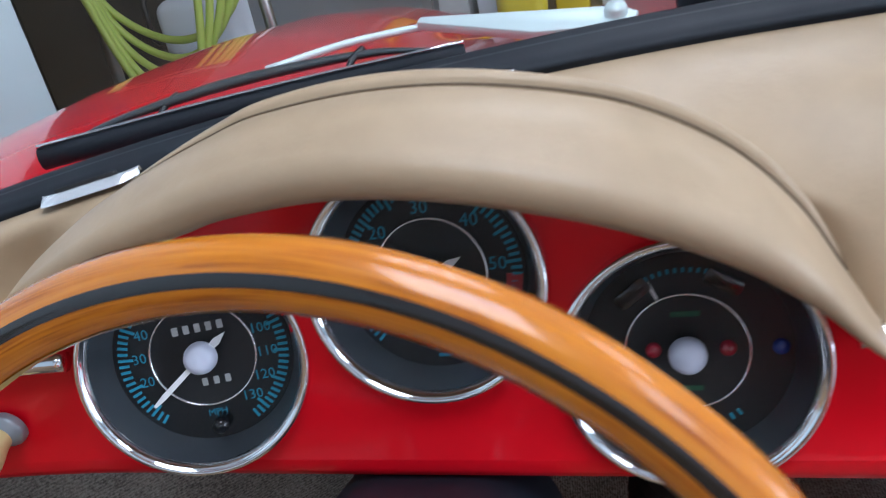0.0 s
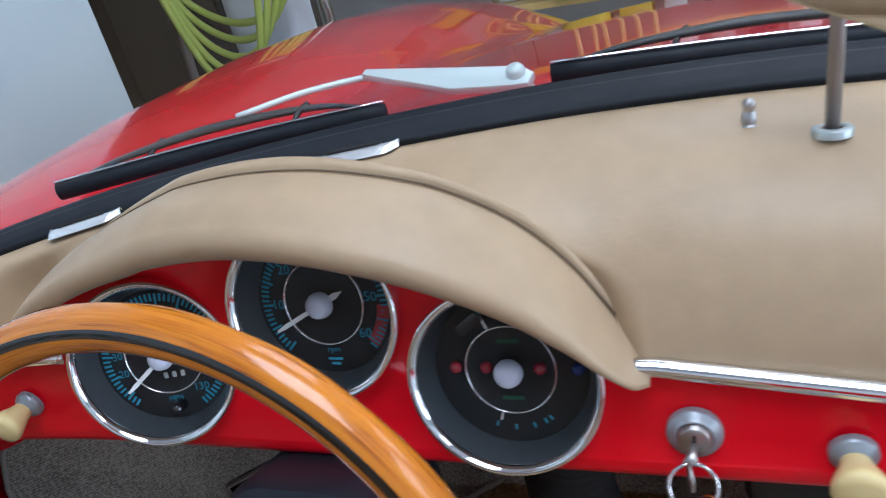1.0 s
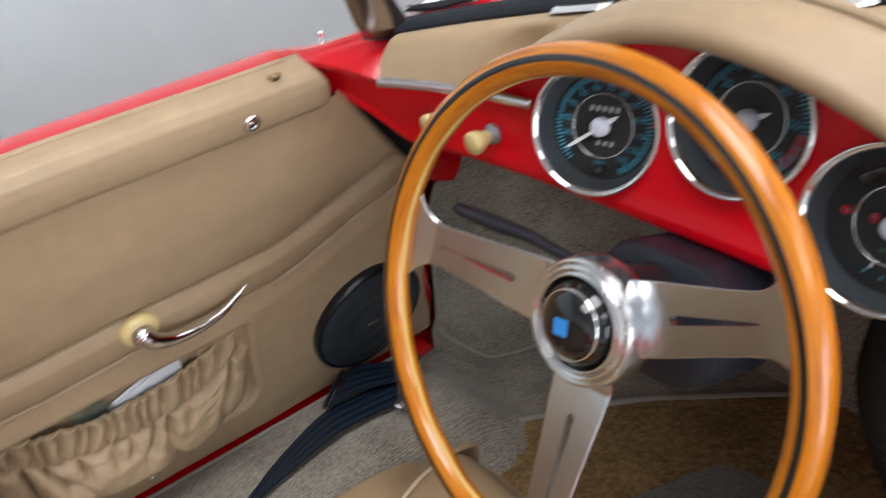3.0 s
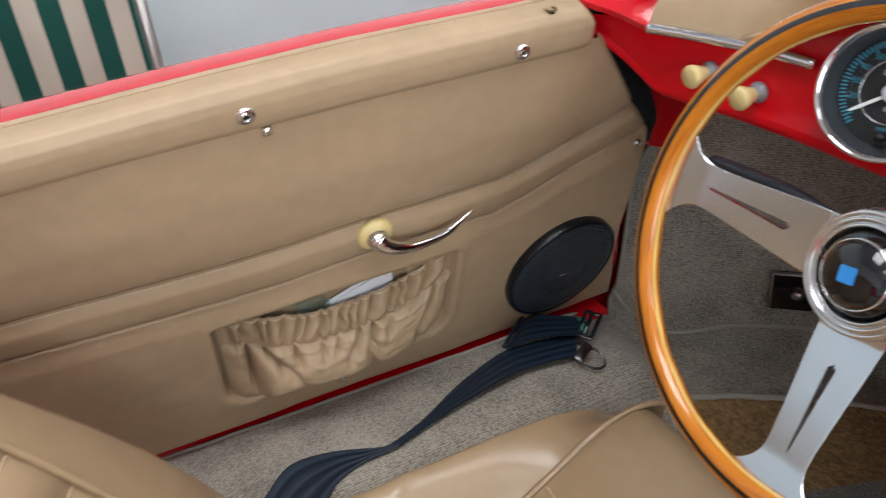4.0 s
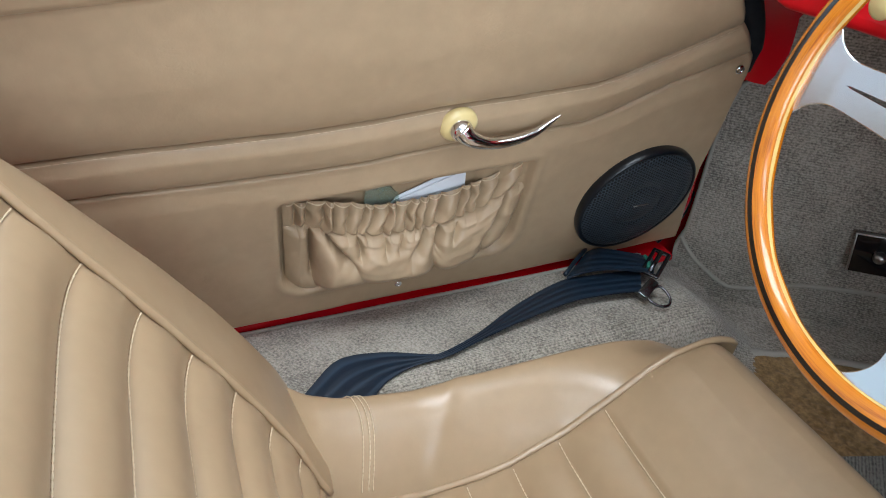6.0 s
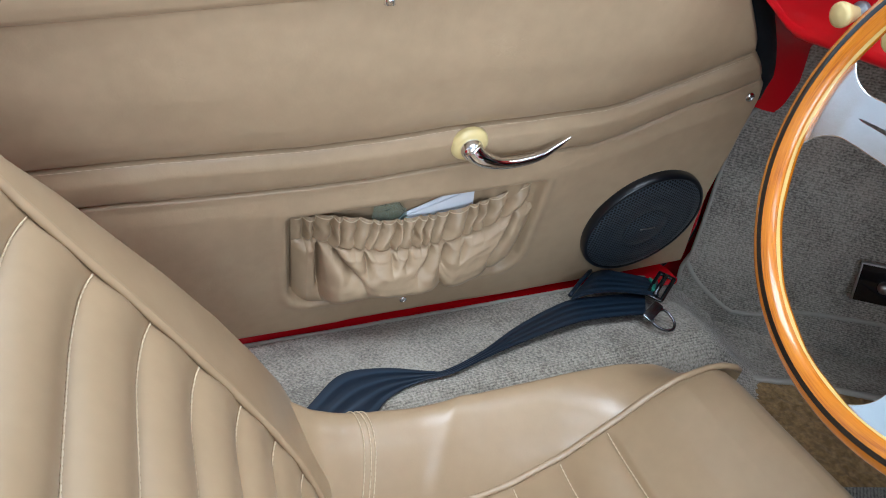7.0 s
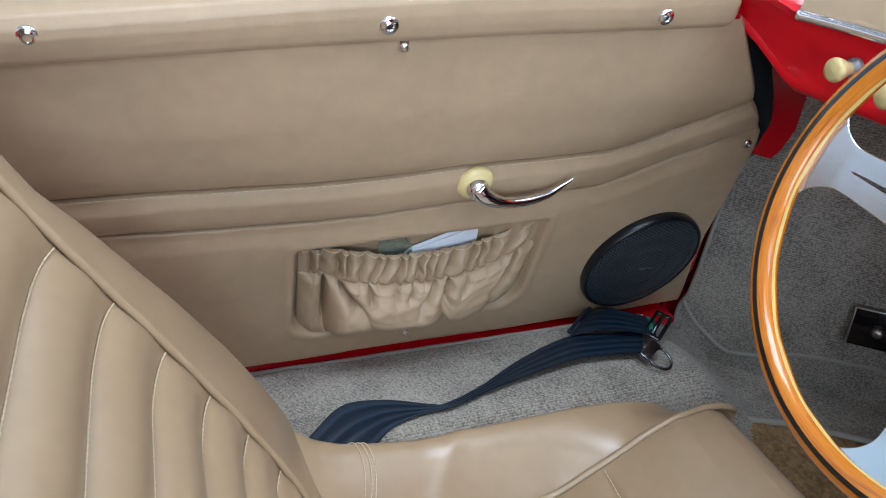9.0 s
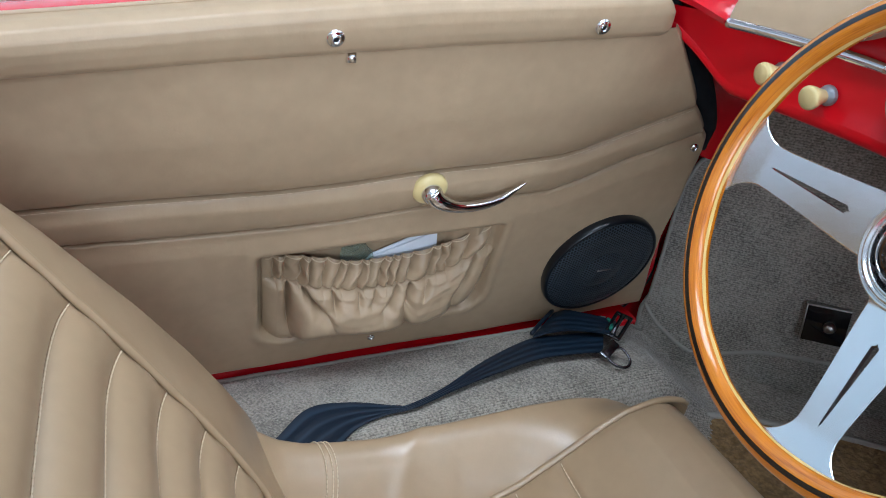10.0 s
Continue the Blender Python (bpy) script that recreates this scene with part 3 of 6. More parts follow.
glass = part("glass", surface("glass", glass_fn, 48, 8, thick=0.004), GLASS, screen, "clear curved glass")
glass.visible_shadow = False
POST = rough_vary(shader("brushed_post_metal", (0.34, 0.30, 0.285), 0.2, metal=1.0), 0.14, 0.26, 30)
POST_WAY = Vector((0.2645, -0.5101, 0.8178)).normalized()
POST_OUT = Vector((0.9067, -0.1573, -0.3914)).normalized()
POST_ACROSS = POST_WAY.cross(POST_OUT)
POST_REAR = [(0.0, -0.029), (0.022, -0.0285), (0.04, -0.0285), (0.08, -0.0225), (0.11, -0.0165), (0.15, -0.0110), (0.18, -0.0085), (0.37, -0.0080)]
POST_FRONT = [(0.0, 0.009), (0.012, 0.0110), (0.11, 0.0070), (0.17, 0.0065), (0.37, 0.0065)]


def post_at(side, w, s, lift=0.0):
    """A place on the post's broad inner face: w from its rear edge (0) to its front edge (1), s metres up it."""
    wide = table(s, POST_REAR) * (1 - w) + table(s, POST_FRONT) * w
    p = Vector((-0.603, -0.036, 0.822)) + POST_WAY * s + POST_ACROSS * wide + POST_OUT * (lift + 0.005 * math.sin(math.pi * w) - 0.003)
    return Vector((-side * p.x, p.y, p.z))


for sx in (-1, 1):
    post = part("post", surface("post", lambda u, v: post_at(sx, u, 0.020 * (1 - u) ** 1.5 - 0.002 + (0.368 - 0.020 * (1 - u) ** 1.5) * v), 12, 40, thick=0.004), POST, screen, "polished metal windscreen post with a flared foot")
    part("post_seal", tube("post_seal", [post_at(sx, 1.03, s) for s in np.linspace(0.004, 0.36, 24)], 0.0026, 8), RUBBER, post)
    part("foot_bracket", tube("foot_bracket", [post_at(sx, w, 0.020 * (1 - w) ** 1.5 - 0.003, 0.001) for w in np.linspace(-0.04, 1.04, 12)], 0.0036, 8, flat=0.7), RUBBER, post, "dark rubber foot gasket")
top_rail = [glass_fn(u, 1.0) for u in np.linspace(0, 1, 20)]
part("top_frame", tube("top_frame", top_rail, 0.009, 8), STEEL, screen)


# wipers
def wiper(x0, y0, z0, x1, y1, z1, pivot, knee, joint):
    """Blade from 0 to 1; the arm from its pivot over the knee to the joint on the blade."""
    w = thing("windscreen_wiper", pivot, "black wiper blade on a pale silver arm, parked", "wiper", "wipers")
    a, b = Vector((x0, y0, z0)), Vector((x1, y1, z1))
    d = (b - a).normalized()
    up = Vector((0, -0.15, 1))
    mid = a.lerp(b, 0.5) + Vector((0, 0.012, 0))
    pts = [a.lerp(b, t) + Vector((0, 0.010 * math.sin(math.pi * t), 0)) for t in np.linspace(0, 1, 13)]
    part("rubber_blade", tube("rubber_blade", pts, 0.0052, 8, flat=1.3), RUBBER, w)
    part("blade_spine", tube("blade_spine", [q + Vector((0, 0.0, 0.0075)) for q in pts[:]], 0.0011, 6), CHROME, w, "thin bright spine")
    br = [a.lerp(b, 0.05) + Vector((0, 0.008, 0.004)), a.lerp(b, 0.2) + Vector((0, 0.017, 0.009)), a.lerp(b, 0.45) + Vector((0, 0.025, 0.012)), a.lerp(b, 0.75) + Vector((0, 0.022, 0.010)), a.lerp(b, 0.93) + Vector((0, 0.010, 0.005))]
    bracket = part("bracket", tube("bracket", br, [0.0026, 0.0056, 0.0076, 0.0056, 0.0022], 8, 30, flat=0.45), GREYBLACK, w, "dark grey pressed bracket")
    for t in (0.27, 0.72):
        part("claw", tube("claw", [a.lerp(b, t) + Vector((0, 0.010, 0.004)), a.lerp(b, t + 0.01) + Vector((0, 0.017, 0.010)), a.lerp(b, t + 0.03) + Vector((0, 0.024, 0.013))], 0.0022, 6, 8), BLACK, bracket)
    P, K, J = Vector(pivot), Vector(knee), Vector(joint)
    e = (K - P).normalized()
    side = e.cross(Vector((0, 0, 1))).normalized()
    plate = [P + side * 0.011, P - e * 0.012 + side * 0.004, P - e * 0.012 - side * 0.009, P - side * 0.012, P.lerp(K, 0.35) - side * 0.018, K - side * 0.0035, K + side * 0.0035, P.lerp(K, 0.35) + side * 0.008]
    m = axes(P, e, (0, -0.35, 1))
    inv = m.inverted()
    arm = part("arm", slab("arm", [tuple((inv @ q)[:2]) for q in plate], 0.007, m, 0.0015), ARM, w, "pale silver tapering arm")
    part("rod", tube("rod", [K - e * 0.02 + Vector((0, 0, 0.004)), K + Vector((0, 0, 0.004)), K.lerp(J, 0.5) + Vector((0, 0.004, 0.004)), J], 0.0026, 8, 16), ARM, arm)
    part("pivot_nut", lathe("pivot_nut", [(0.0001, 0.0135), (0.0055, 0.013), (0.0068, 0.0105), (0.0068, 0), (0.0105, -0.002), (0.0105, -0.012)], axes(P, (1, 0, 0), (0, -0.3, 1)), 16), ARM, arm)
    return w


GREYBLACK = shader("worn_black_paint", (0.035, 0.042, 0.046), 0.45)
ARM = shader("pale_silver_paint", (0.58, 0.68, 0.67), 0.38, metal=0.15)
wiper(-0.510, 0.091, 0.847, -0.262, 0.151, 0.861, (-0.178, 0.196, 0.857), (-0.303, 0.222, 0.862), (-0.392, 0.167, 0.864))
wiper(-0.146, 0.158, 0.872, 0.13, 0.145, 0.872, (0.16, 0.185, 0.868), (0.075, 0.182, 0.879), (0.004, 0.176, 0.884))

# ---- dashboard ----
dash = thing("dashboard", (0, 0, 0.71), "red metal dashboard, tan leather top, three round gauges", "dashboard")
GAUGES = [(-0.3785, 0.7725), (-0.264, 0.803), (-0.158, 0.7635)]
GAUGE_N = Vector((0, -math.cos(radians(15.6)), math.sin(radians(15.6))))


def panel_top(x):
    arch = [(-0.50, 0.80), (-0.46, 0.822), (-0.40, 0.852), (-0.36, 0.866), (-0.32, 0.874), (-0.28, 0.876), (-0.24, 0.872), (-0.20, 0.864), (-0.17, 0.854), (-0.14, 0.838), (-0.115, 0.815), (-0.095, 0.79), (-0.085, 0.777)]
    return max(trim_z(x) + 0.002, table(x, arch) - 0.009 * ease(abs(x + 0.30), 0.10, 0.17) if -0.50 < x < -0.085 else 0.0)


def panel_low(x):
    """The lower edge sweeps up to the door pillars at both ends."""
    return 0.722 + 0.062 * ease(abs(x), 0.595, 0.668) ** 1.2


def dash_panel():
    xs = sorted(set([round(q, 4) for q in np.arange(-0.66, -0.44, 0.012)] + [round(q, 4) for q in np.arange(-0.445, -0.094, 0.0028)] + [round(q, 4) for q in np.arange(-0.09, 0.665, 0.012)]))
    nz = 54
    verts, faces = [], []
    for x in xs:
        top = panel_top(x)
        for j in range(nz + 1):
            low = panel_low(x)
            z = low + (top - low) * j / nz
            verts.append((x, panel_y(x, z), z))
    n = nz + 1
    for i in range(len(xs) - 1):
        for j in range(nz):
            c = [(xs[i] + xs[i + 1]) / 2, (verts[i * n + j][2] + verts[i * n + j + 1][2]) / 2]
            if any((c[0] - gx) ** 2 + ((c[1] - gz) / 0.963) ** 2 < 0.0512**2 for gx, gz in GAUGES):
                continue
            faces.append((i * n + j, (i + 1) * n + j, (i + 1) * n + j + 1, i * n + j + 1))
    # the lower edge rolls under
    k0 = len(verts)
    roll = [(0.0, 0.722), (-0.0012, 0.717), (0.0008, 0.712), (0.006, 0.7085), (0.014, 0.708), (0.03, 0.71)]
    for x in xs:
        for dy, z in roll:
            verts.append((x, panel_y(x, panel_low(x)) + dy, z + panel_low(x) - 0.722))
    for i in range(len(xs) - 1):
        for j in range(len(roll) - 1):
            a, b = k0 + i * len(roll) + j, k0 + (i + 1) * len(roll) + j
            cx, cz = (xs[i] + xs[i + 1]) / 2, verts[a][2]
            if any((cx - gx) ** 2 + ((cz - gz) / 0.963) ** 2 < 0.0512**2 for gx, gz in GAUGES):
                continue
            faces.append((a, a + 1, b + 1, b))
    return mesh_of("panel", verts, faces)


part("panel", dash_panel(), DASH_RED, dash, "glossy red painted metal panel")


HOOD = [(-0.515, 0.784, 0.790, -0.036), (-0.47, 0.798, 0.807, -0.040), (-0.435, 0.818, 0.833, -0.043), (-0.40, 0.833, 0.853, -0.045), (-0.37, 0.844, 0.866, -0.045), (-0.34, 0.852, 0.8765, -0.045), (-0.32, 0.857, 0.882, -0.045), (-0.28, 0.8605, 0.8862, -0.045), (-0.24, 0.8565, 0.885, -0.045), (-0.20, 0.847, 0.878, -0.045), (-0.17, 0.8365, 0.868, -0.045), (-0.14, 0.821, 0.8495, -0.044), (-0.117, 0.803, 0.825, -0.042), (-0.101, 0.786, 0.799, -0.039), (-0.090, 0.7745, 0.781, -0.034), (-0.083, 0.770, 0.773, -0.026)]
HOOD_SEAM = [(q[0], q[2]) for q in HOOD]


def top_raw(u, v):
    x = -0.592 + 1.184 * u
    s0 = 0.0
    if -0.515 < x < -0.083:
        seam, hi = table(x, HOOD_SEAM) - 0.001, 0.60
        for _ in range(20):
            half = (s0 + hi) / 2
            s0, hi = (half, hi) if leather_at(x, half).z < seam else (s0, half)
    p = leather_at(x, s0 + (1 - s0) * v)
    if s0 > 0:
        reach = ease(x, -0.515, -0.46) * (1 - ease(x, -0.112, -0.084))
        p.y += (0.0125 * (1.0 - 0.58 * ease(x, -0.27, -0.17)) - leather_at(x, s0).y) * reach * (1 - ease(v, 0.0, 0.75))
    sag = 0.0012 * noise.noise(Vector((x * 9, v * 3, 1.7)))
    return (p.x, p.y, p.z + sag)


def top_smooth(nu, nv):
    """The leather is stretched, so it flows softly away from the hood's seam."""
    p = np.array([[top_raw(i / nu, j / nv) for j in range(nv + 1)] for i in range(nu + 1)])
    w = np.exp(-((np.arange(-40, 41) / 15.0) ** 2))
    pad = np.concatenate([p[:1].repeat(40, 0), p, p[-1:].repeat(40, 0)])
    soft = sum(k * pad[i : i + nu + 1] for i, k in enumerate(w / w.sum()))
    soft[:, :, 0] = p[:, :, 0]
    for i in range(nu + 1):
        x = p[i, 0, 0]
        for j in range(nv + 1):
            m = ease(j / nv, 0.0, 0.16) * (1 - ease(j / nv, 0.8, 1.0)) * ease(x, -0.30, -0.22) * (1 - ease(x, 0.05, 0.15))
            p[i, j] += (soft[i, j] - p[i, j]) * m
    return p


TOP = top_smooth(380, 70)


def top_fn(u, v):
    return tuple(float(q) for q in TOP[int(round(u * 380)), int(round(v * 70))])


part("padded_top", surface("padded_top", top_fn, 380, 70, thick=0.008), LEATHER, dash, "smooth tan leather covered dash top")

# instrument hood
HOOD_ROWS = spline(HOOD, 90)


def ridge_deep(x):
    """The hood's rear ridge grows slimmer towards its right foot."""
    return 1.0 - 0.58 * ease(x, -0.27, -0.17)


def hood_section(x, zl, zs, yl):
    k = min(1.0, max(0.08, (zs - zl) / 0.026))
    back = leather_at(max(x, -0.59), 0.62)
    r = 0.012 * k
    pts = [(panel_y(x, zl) + 0.004, zl + 0.006 * k), (yl + 0.022, zl + 0.001 * k), (yl + 0.008, zl - 0.0005), (yl + 0.002, zl + 0.001 * k)]
    for a in range(5):
        t = radians(-70 + 40 * a)
        pts.append((yl + 0.003 - r * 0.62 * math.cos(t), zl + r * 0.78 + r * 0.78 * math.sin(t)))
    y1, z1 = pts[-1]
    for t in (0.12, 0.28, 0.46, 0.64, 0.82, 0.94):
        b = 0.0045 * k * math.sin(math.pi * t)
        pts.append((y1 + (0.0 - y1) * t - b * 0.5, z1 + (zs - z1) * t + b))
    return pts, k, back


def hood_mesh():
    rows = []
    n = len(HOOD_ROWS)
    for i, r in enumerate(HOOD_ROWS):
        x, zl, zs, yl = [float(q) for q in r]
        pts, k, back = hood_section(x, zl, zs, yl)
        a, b = HOOD_ROWS[max(i - 1, 0)], HOOD_ROWS[min(i + 1, n - 1)]
        t = Vector((float(b[0] - a[0]), 0, float(b[2] - a[2]))).normalized()
        out = Vector((-t.z, 0, t.x))
        row = [Vector((x, y, z)) for y, z in pts]
        seam = Vector((x, 0, zs))
        for dy, dn in ((-0.0022, -0.0002), (-0.0016, -0.0080), (0.0014, -0.0082), (0.0020, 0.0022), (0.0052, 0.0050), (0.0088, 0.0052), (0.0120, 0.0030), (0.0135, 0.0004), (0.0150, -0.0008)):
            row.append(seam + Vector((0, dy if dy < 0.002 else dy * ridge_deep(x), 0)) + out * dn * (0.45 if dn < -0.004 else 0.8) * max(k, 0.35) * (0.15 + 0.85 * ease(x, -0.42, -0.29)))
        last = row[-1].copy()
        for dy, dz in ((0.006, -0.005), (0.014, -0.013), (0.022, -0.024)):
            row.append(last + Vector((0, dy, dz * max(k, 0.2))))
        rows.append(row)
    m = len(rows[0])
    verts = [p for row in rows for p in row]
    faces = [(i * m + j, i * m + j + 1, (i + 1) * m + j + 1, (i + 1) * m + j) for i in range(n - 1) for j in range(m - 1)]
    faces.append(tuple((n - 1) * m + j for j in range(m)))
    return mesh_of("instrument_hood", verts, faces)


part("instrument_hood", hood_mesh(), LEATHER, dash, "arched tan leather hood with piping over the gauges")

seam_run = []
for i, q in enumerate(HOOD_ROWS):
    a, b = HOOD_ROWS[max(i - 1, 0)], HOOD_ROWS[min(i + 1, len(HOOD_ROWS) - 1)]
    t = Vector((float(b[0] - a[0]), 0, float(b[2] - a[2]))).normalized()
    if -0.43 < q[0] < -0.084:
        seam_run.append(Vector((float(q[0]), -0.0002, float(q[2]))) + Vector((-t.z, 0, t.x)) * 0.0004)
# a thin dark tube paints the faint shade beside the piping
part("hood_seam_shade", tube("hood_seam_shade", seam_run, [0.0003 + 0.0003 * ease(q.x, -0.42, -0.24) for q in seam_run], 6), SEAM_SHADE, dash, "dark line painted as the shade in the seam beside the hood's piping")


def strip(x0, x1, n=40):
    pts = [Vector((x, trim_y(x) - 0.0045, trim_z(x))) for x in np.linspace(x0, x1, n)]
    return tube("chrome_strip", pts, 0.0052, 10)


part("chrome_strip", strip(-0.590, -0.445), CHROME, dash, "polished chrome edge strip")
part("chrome_strip", strip(-0.097, 0.59, 80), CHROME, dash)


# gauges
def gauge(gx, gz, kind, turn=0.0):
    y = panel_y(gx, gz)
    face = axes((gx, y, gz), (1, math.tan(radians(turn)), 0), Matrix.Rotation(radians(turn), 3, "Z") @ GAUGE_N)
    face = face @ pose(0, 0, 0.008 if turn else 0.0)
    m = face
    g = part("gauge", lathe("bezel", [(0.0478, 0.0030), (0.0482, 0.0050), (0.0490, 0.0062), (0.0504, 0.0078), (0.0514, 0.0083), (0.0524, 0.0080), (0.0532, 0.0064), (0.0536, 0.002), (0.0536, -0.020), (0.049, -0.020), (0.0478, -0.002)], m, 72, True), CHROME, dash, {"speed": "chrome ringed speedometer with teal figures", "rev": "chrome ringed rev counter with teal figures", "combi": "chrome ringed combination gauge with warning lamps"}[kind])
    part("well", lathe("well", [(0.0481, 0.0042), (0.0462, -0.002), (0.0430, -0.0125)], m, 64), CONE, g)
    m = face @ pose(0, 0, -0.004)
    part("dial", lathe("dial", [(0.0435, -0.0085), (0.0255, -0.0085), (0.0001, -0.0085)], m, 64), DIAL, g)
    part("inner_ring", lathe("inner_ring", [(0.0247, -0.0085), (0.0249, -0.0068), (0.0256, -0.0068), (0.0258, -0.0085)], m, 64), CHROME, g)
    cap = lathe("hub_cap", [(0.0078, -0.0045), (0.0078, -0.002), (0.0070, 0.0008), (0.0052, 0.0026), (0.0028, 0.0034), (0.0001, 0.0036)], m, 24)
    part("hub_cap", cap, PEARL, g, "pearly domed centre cap")

    def spot(a, r, h=-0.0079):
        return m @ pose(r * math.cos(radians(a)), r * math.sin(radians(a)), h)

    def tick(a, r0, r1, w):
        return box("tick", (r1 - r0, w, 0.0004), m @ pose(0, 0, 0, 0, 0, a) @ pose((r0 + r1) / 2, 0, -0.0081))

    def needle(a, r):
        mm = m @ pose(0, 0, -0.0045, 0, 0, a)
        part("needle", slab("needle", [(-0.011, -0.0019), (-0.017, 0), (-0.011, 0.0019), (0, 0.0012), (r * 0.8, 0.0014), (r, 0.0007), (r, -0.0007), (r * 0.8, -0.0014), (0, -0.0012)], 0.0008, mm), WHITE, g, "slim white needle")

    if kind == "speed":
        part("scale", joined("scale", *[tick(241.3 - 4.528 * i, 0.0358 if i % 5 else 0.0335, 0.0405, 0.0013) for i in range(3, 68)]), TEAL, g)
        for v in range(20, 140, 10):
            part("figure", writing("figure", str(v), 0.0070, spot(241.3 - 2.264 * v, 0.0304)), TEAL, g)
        part("lettering", writing("lettering", "MPH", 0.0048, m @ pose(0, -0.0295, -0.0079)), TEAL, g)
        for i in range(5):
            part("counter_digit", slab("counter_digit", rounded(0.0028, 0.0042, 0.0004, 2), 0.0003, m @ pose(-0.0105 + i * 0.0054, 0.0135, -0.0081)), FADED, g)
        for i in range(3):
            part("counter_digit", slab("counter_digit", rounded(0.0026, 0.0038, 0.0004, 2), 0.0003, m @ pose(-0.0025 + i * 0.0056, -0.0135, -0.0081)), FADED, g)
        needle(216, 0.034)
        part("reset_knob", tube("reset_knob", [m @ Vector((0.002, -0.034, -0.0085)), m @ Vector((0.002, -0.034, 0.0015))], [0.0042, 0.0036], 12), GLOSS_BLACK, g)
    elif kind == "rev":
        part("scale", joined("scale", *[tick(226.5 - 4.41 * i, 0.0358 if i % 5 else 0.0335, 0.0405, 0.0013) for i in range(0, 62)]), TEAL, g)
        for v in range(10, 70, 10):
            part("figure", writing("figure", str(v), 0.0084, spot(226.5 - 4.41 * v, 0.0302)), TEAL, g)
        part("lettering", writing("lettering", "rpm", 0.0052, m @ pose(0.002, -0.0285, -0.0079)), TEAL, g)
        band = []
        for i in range(9):
            band.append(tick(226.5 - 4.41 * (52.5 + i * 0.95), 0.0335, 0.0405, 0.0030))
        part("red_band", joined("red_band", *band), REDZONE, g)
        for i in range(2):
            part("lettering", slab("lettering", rounded(0.009 - i * 0.003, 0.0014, 0.0003, 2), 0.0003, m @ pose(0.002, -0.0345 - i * 0.003, -0.0082)), TEAL, g)
        needle(208, 0.035)
    else:
        for x, mat in ((-0.031, REDLENS), (-0.0135, REDLENS), (0.0165, REDLENS), (0.037, BLUELENS)):
            part("warning_lamp", lathe("warning_lamp", [(0.0034, -0.0085), (0.0034, -0.0068), (0.0024, -0.0056), (0.0001, -0.0052)], m @ pose(x, 0.001, 0), 14), mat, g)
        for s in (1, -1):
            part("lettering", slab("lettering", rounded(0.012, 0.0022, 0.0003, 2), 0.0003, m @ pose(0, s * 0.0165, -0.0082)), GREEN, g)
        part("scale", joined("scale", *[tick(a, 0.0325, 0.0355, 0.0012) for a in (-108, -90, -72, -60, -54)]), TEAL, g)
        part("scale", joined("scale", *[tick(a, 0.0345, 0.0365, 0.0012) for a in range(60, 125, 5)]), TEAL, g)
        part("pointer", tick(115, 0.026, 0.034, 0.0014), WHITE, g)
        part("pointer", tick(-105, 0.026, 0.031, 0.0010), WHITE, g)
        for a in (62, 128):
            part("shroud", slab("shroud", rounded(0.016, 0.007, 0.002), 0.0016, m @ pose(0, 0, 0, 0, 0, a) @ pose(0.0335, 0, -0.0083, 0, 0, 90), 0.0005), GLOSS_BLACK, g)
    cover = part("cover_glass", sharpen(lathe("cover_glass", [(0.0001, 0.0050), (0.0484, 0.0050), (0.0484, 0.0042), (0.0001, 0.0042)], face, 48), 30), COVER, g)
    cover.visible_shadow = False
    return g


for (gx, gz), kind in zip(GAUGES, ("speed", "rev", "combi")):
    gauge(gx, gz, kind, 16.0 if kind == "speed" else 0.0)


def knob(x, z, size, material, label, tilt=(0, -1, -0.03)):
    y = panel_y(x, z)
    m = axes((x, y, z), (1, 0, 0), tilt)
    m2 = m @ Matrix.Diagonal((0.95, 0.95, 0.9, 1))
    k = part("knob", lathe("knob", [(0.0064 * size, 0.005), (0.0066 * size, 0.009), (0.0078 * size, 0.014), (0.0102 * size, 0.020), (0.0116 * size, 0.0245), (0.0119 * size, 0.0272), (0.0112 * size, 0.0296), (0.008 * size, 0.0310), (0.0001, 0.0318)], m2, 28), material, dash, label)
    part("collar", lathe("collar", [(0.0098 * size, 0), (0.0098 * size, 0.003), (0.0088 * size, 0.005), (0.0072 * size, 0.0055), (0.0064 * size, 0.008), (0.0048 * size, 0.008)], m, 28), COLLAR, k, "grey metal collar")
    return k


knob(-0.4935, 0.7415, 1.0, IVORY, "ivory pull knob")
knob(-0.545, 0.7490, 1.0, IVORY, "ivory pull knob")
knob(0.0055, 0.7325, 1.12, IVORY, "ivory pull knob")
knob(0.042, 0.7305, 0.78, CREAM, "small cream switch knob")
part("trim_bar", tube("name_bar", [(x, panel_y(x, 0.751) - 0.003, 0.7515 - 0.06 * (x - 0.045)) for x in np.linspace(0.046, 0.16, 8)], 0.0026, 8), CHROME, dash, "thin chrome trim bar")

# ignition lock, keys and fob
lock_at = Vector((-0.064, panel_y(-0.064, 0.739), 0.739))
LM = axes(lock_at, (1, 0, 0), (0, -1, 0.14))
lock = part("ignition_lock", lathe("ignition_lock", [(0.0136, 0), (0.0136, 0.003), (0.0126, 0.0050), (0.0104, 0.0056), (0.0098, 0.0072), (0.0092, 0.0078), (0.0086, 0.0070)], LM, 36), COLLAR, dash, "pale grey ignition lock collar")
part("lock_barrel", lathe("lock_barrel", [(0.0086, 0.0066), (0.0078, 0.0098), (0.0068, 0.0106), (0.0001, 0.0106)], LM, 28), STEEL, lock, "steel lock barrel")
part("key_slot", box("key_slot", (0.0016, 0.008, 0.001), LM @ pose(0, 0, 0.0106)), DARK, lock)

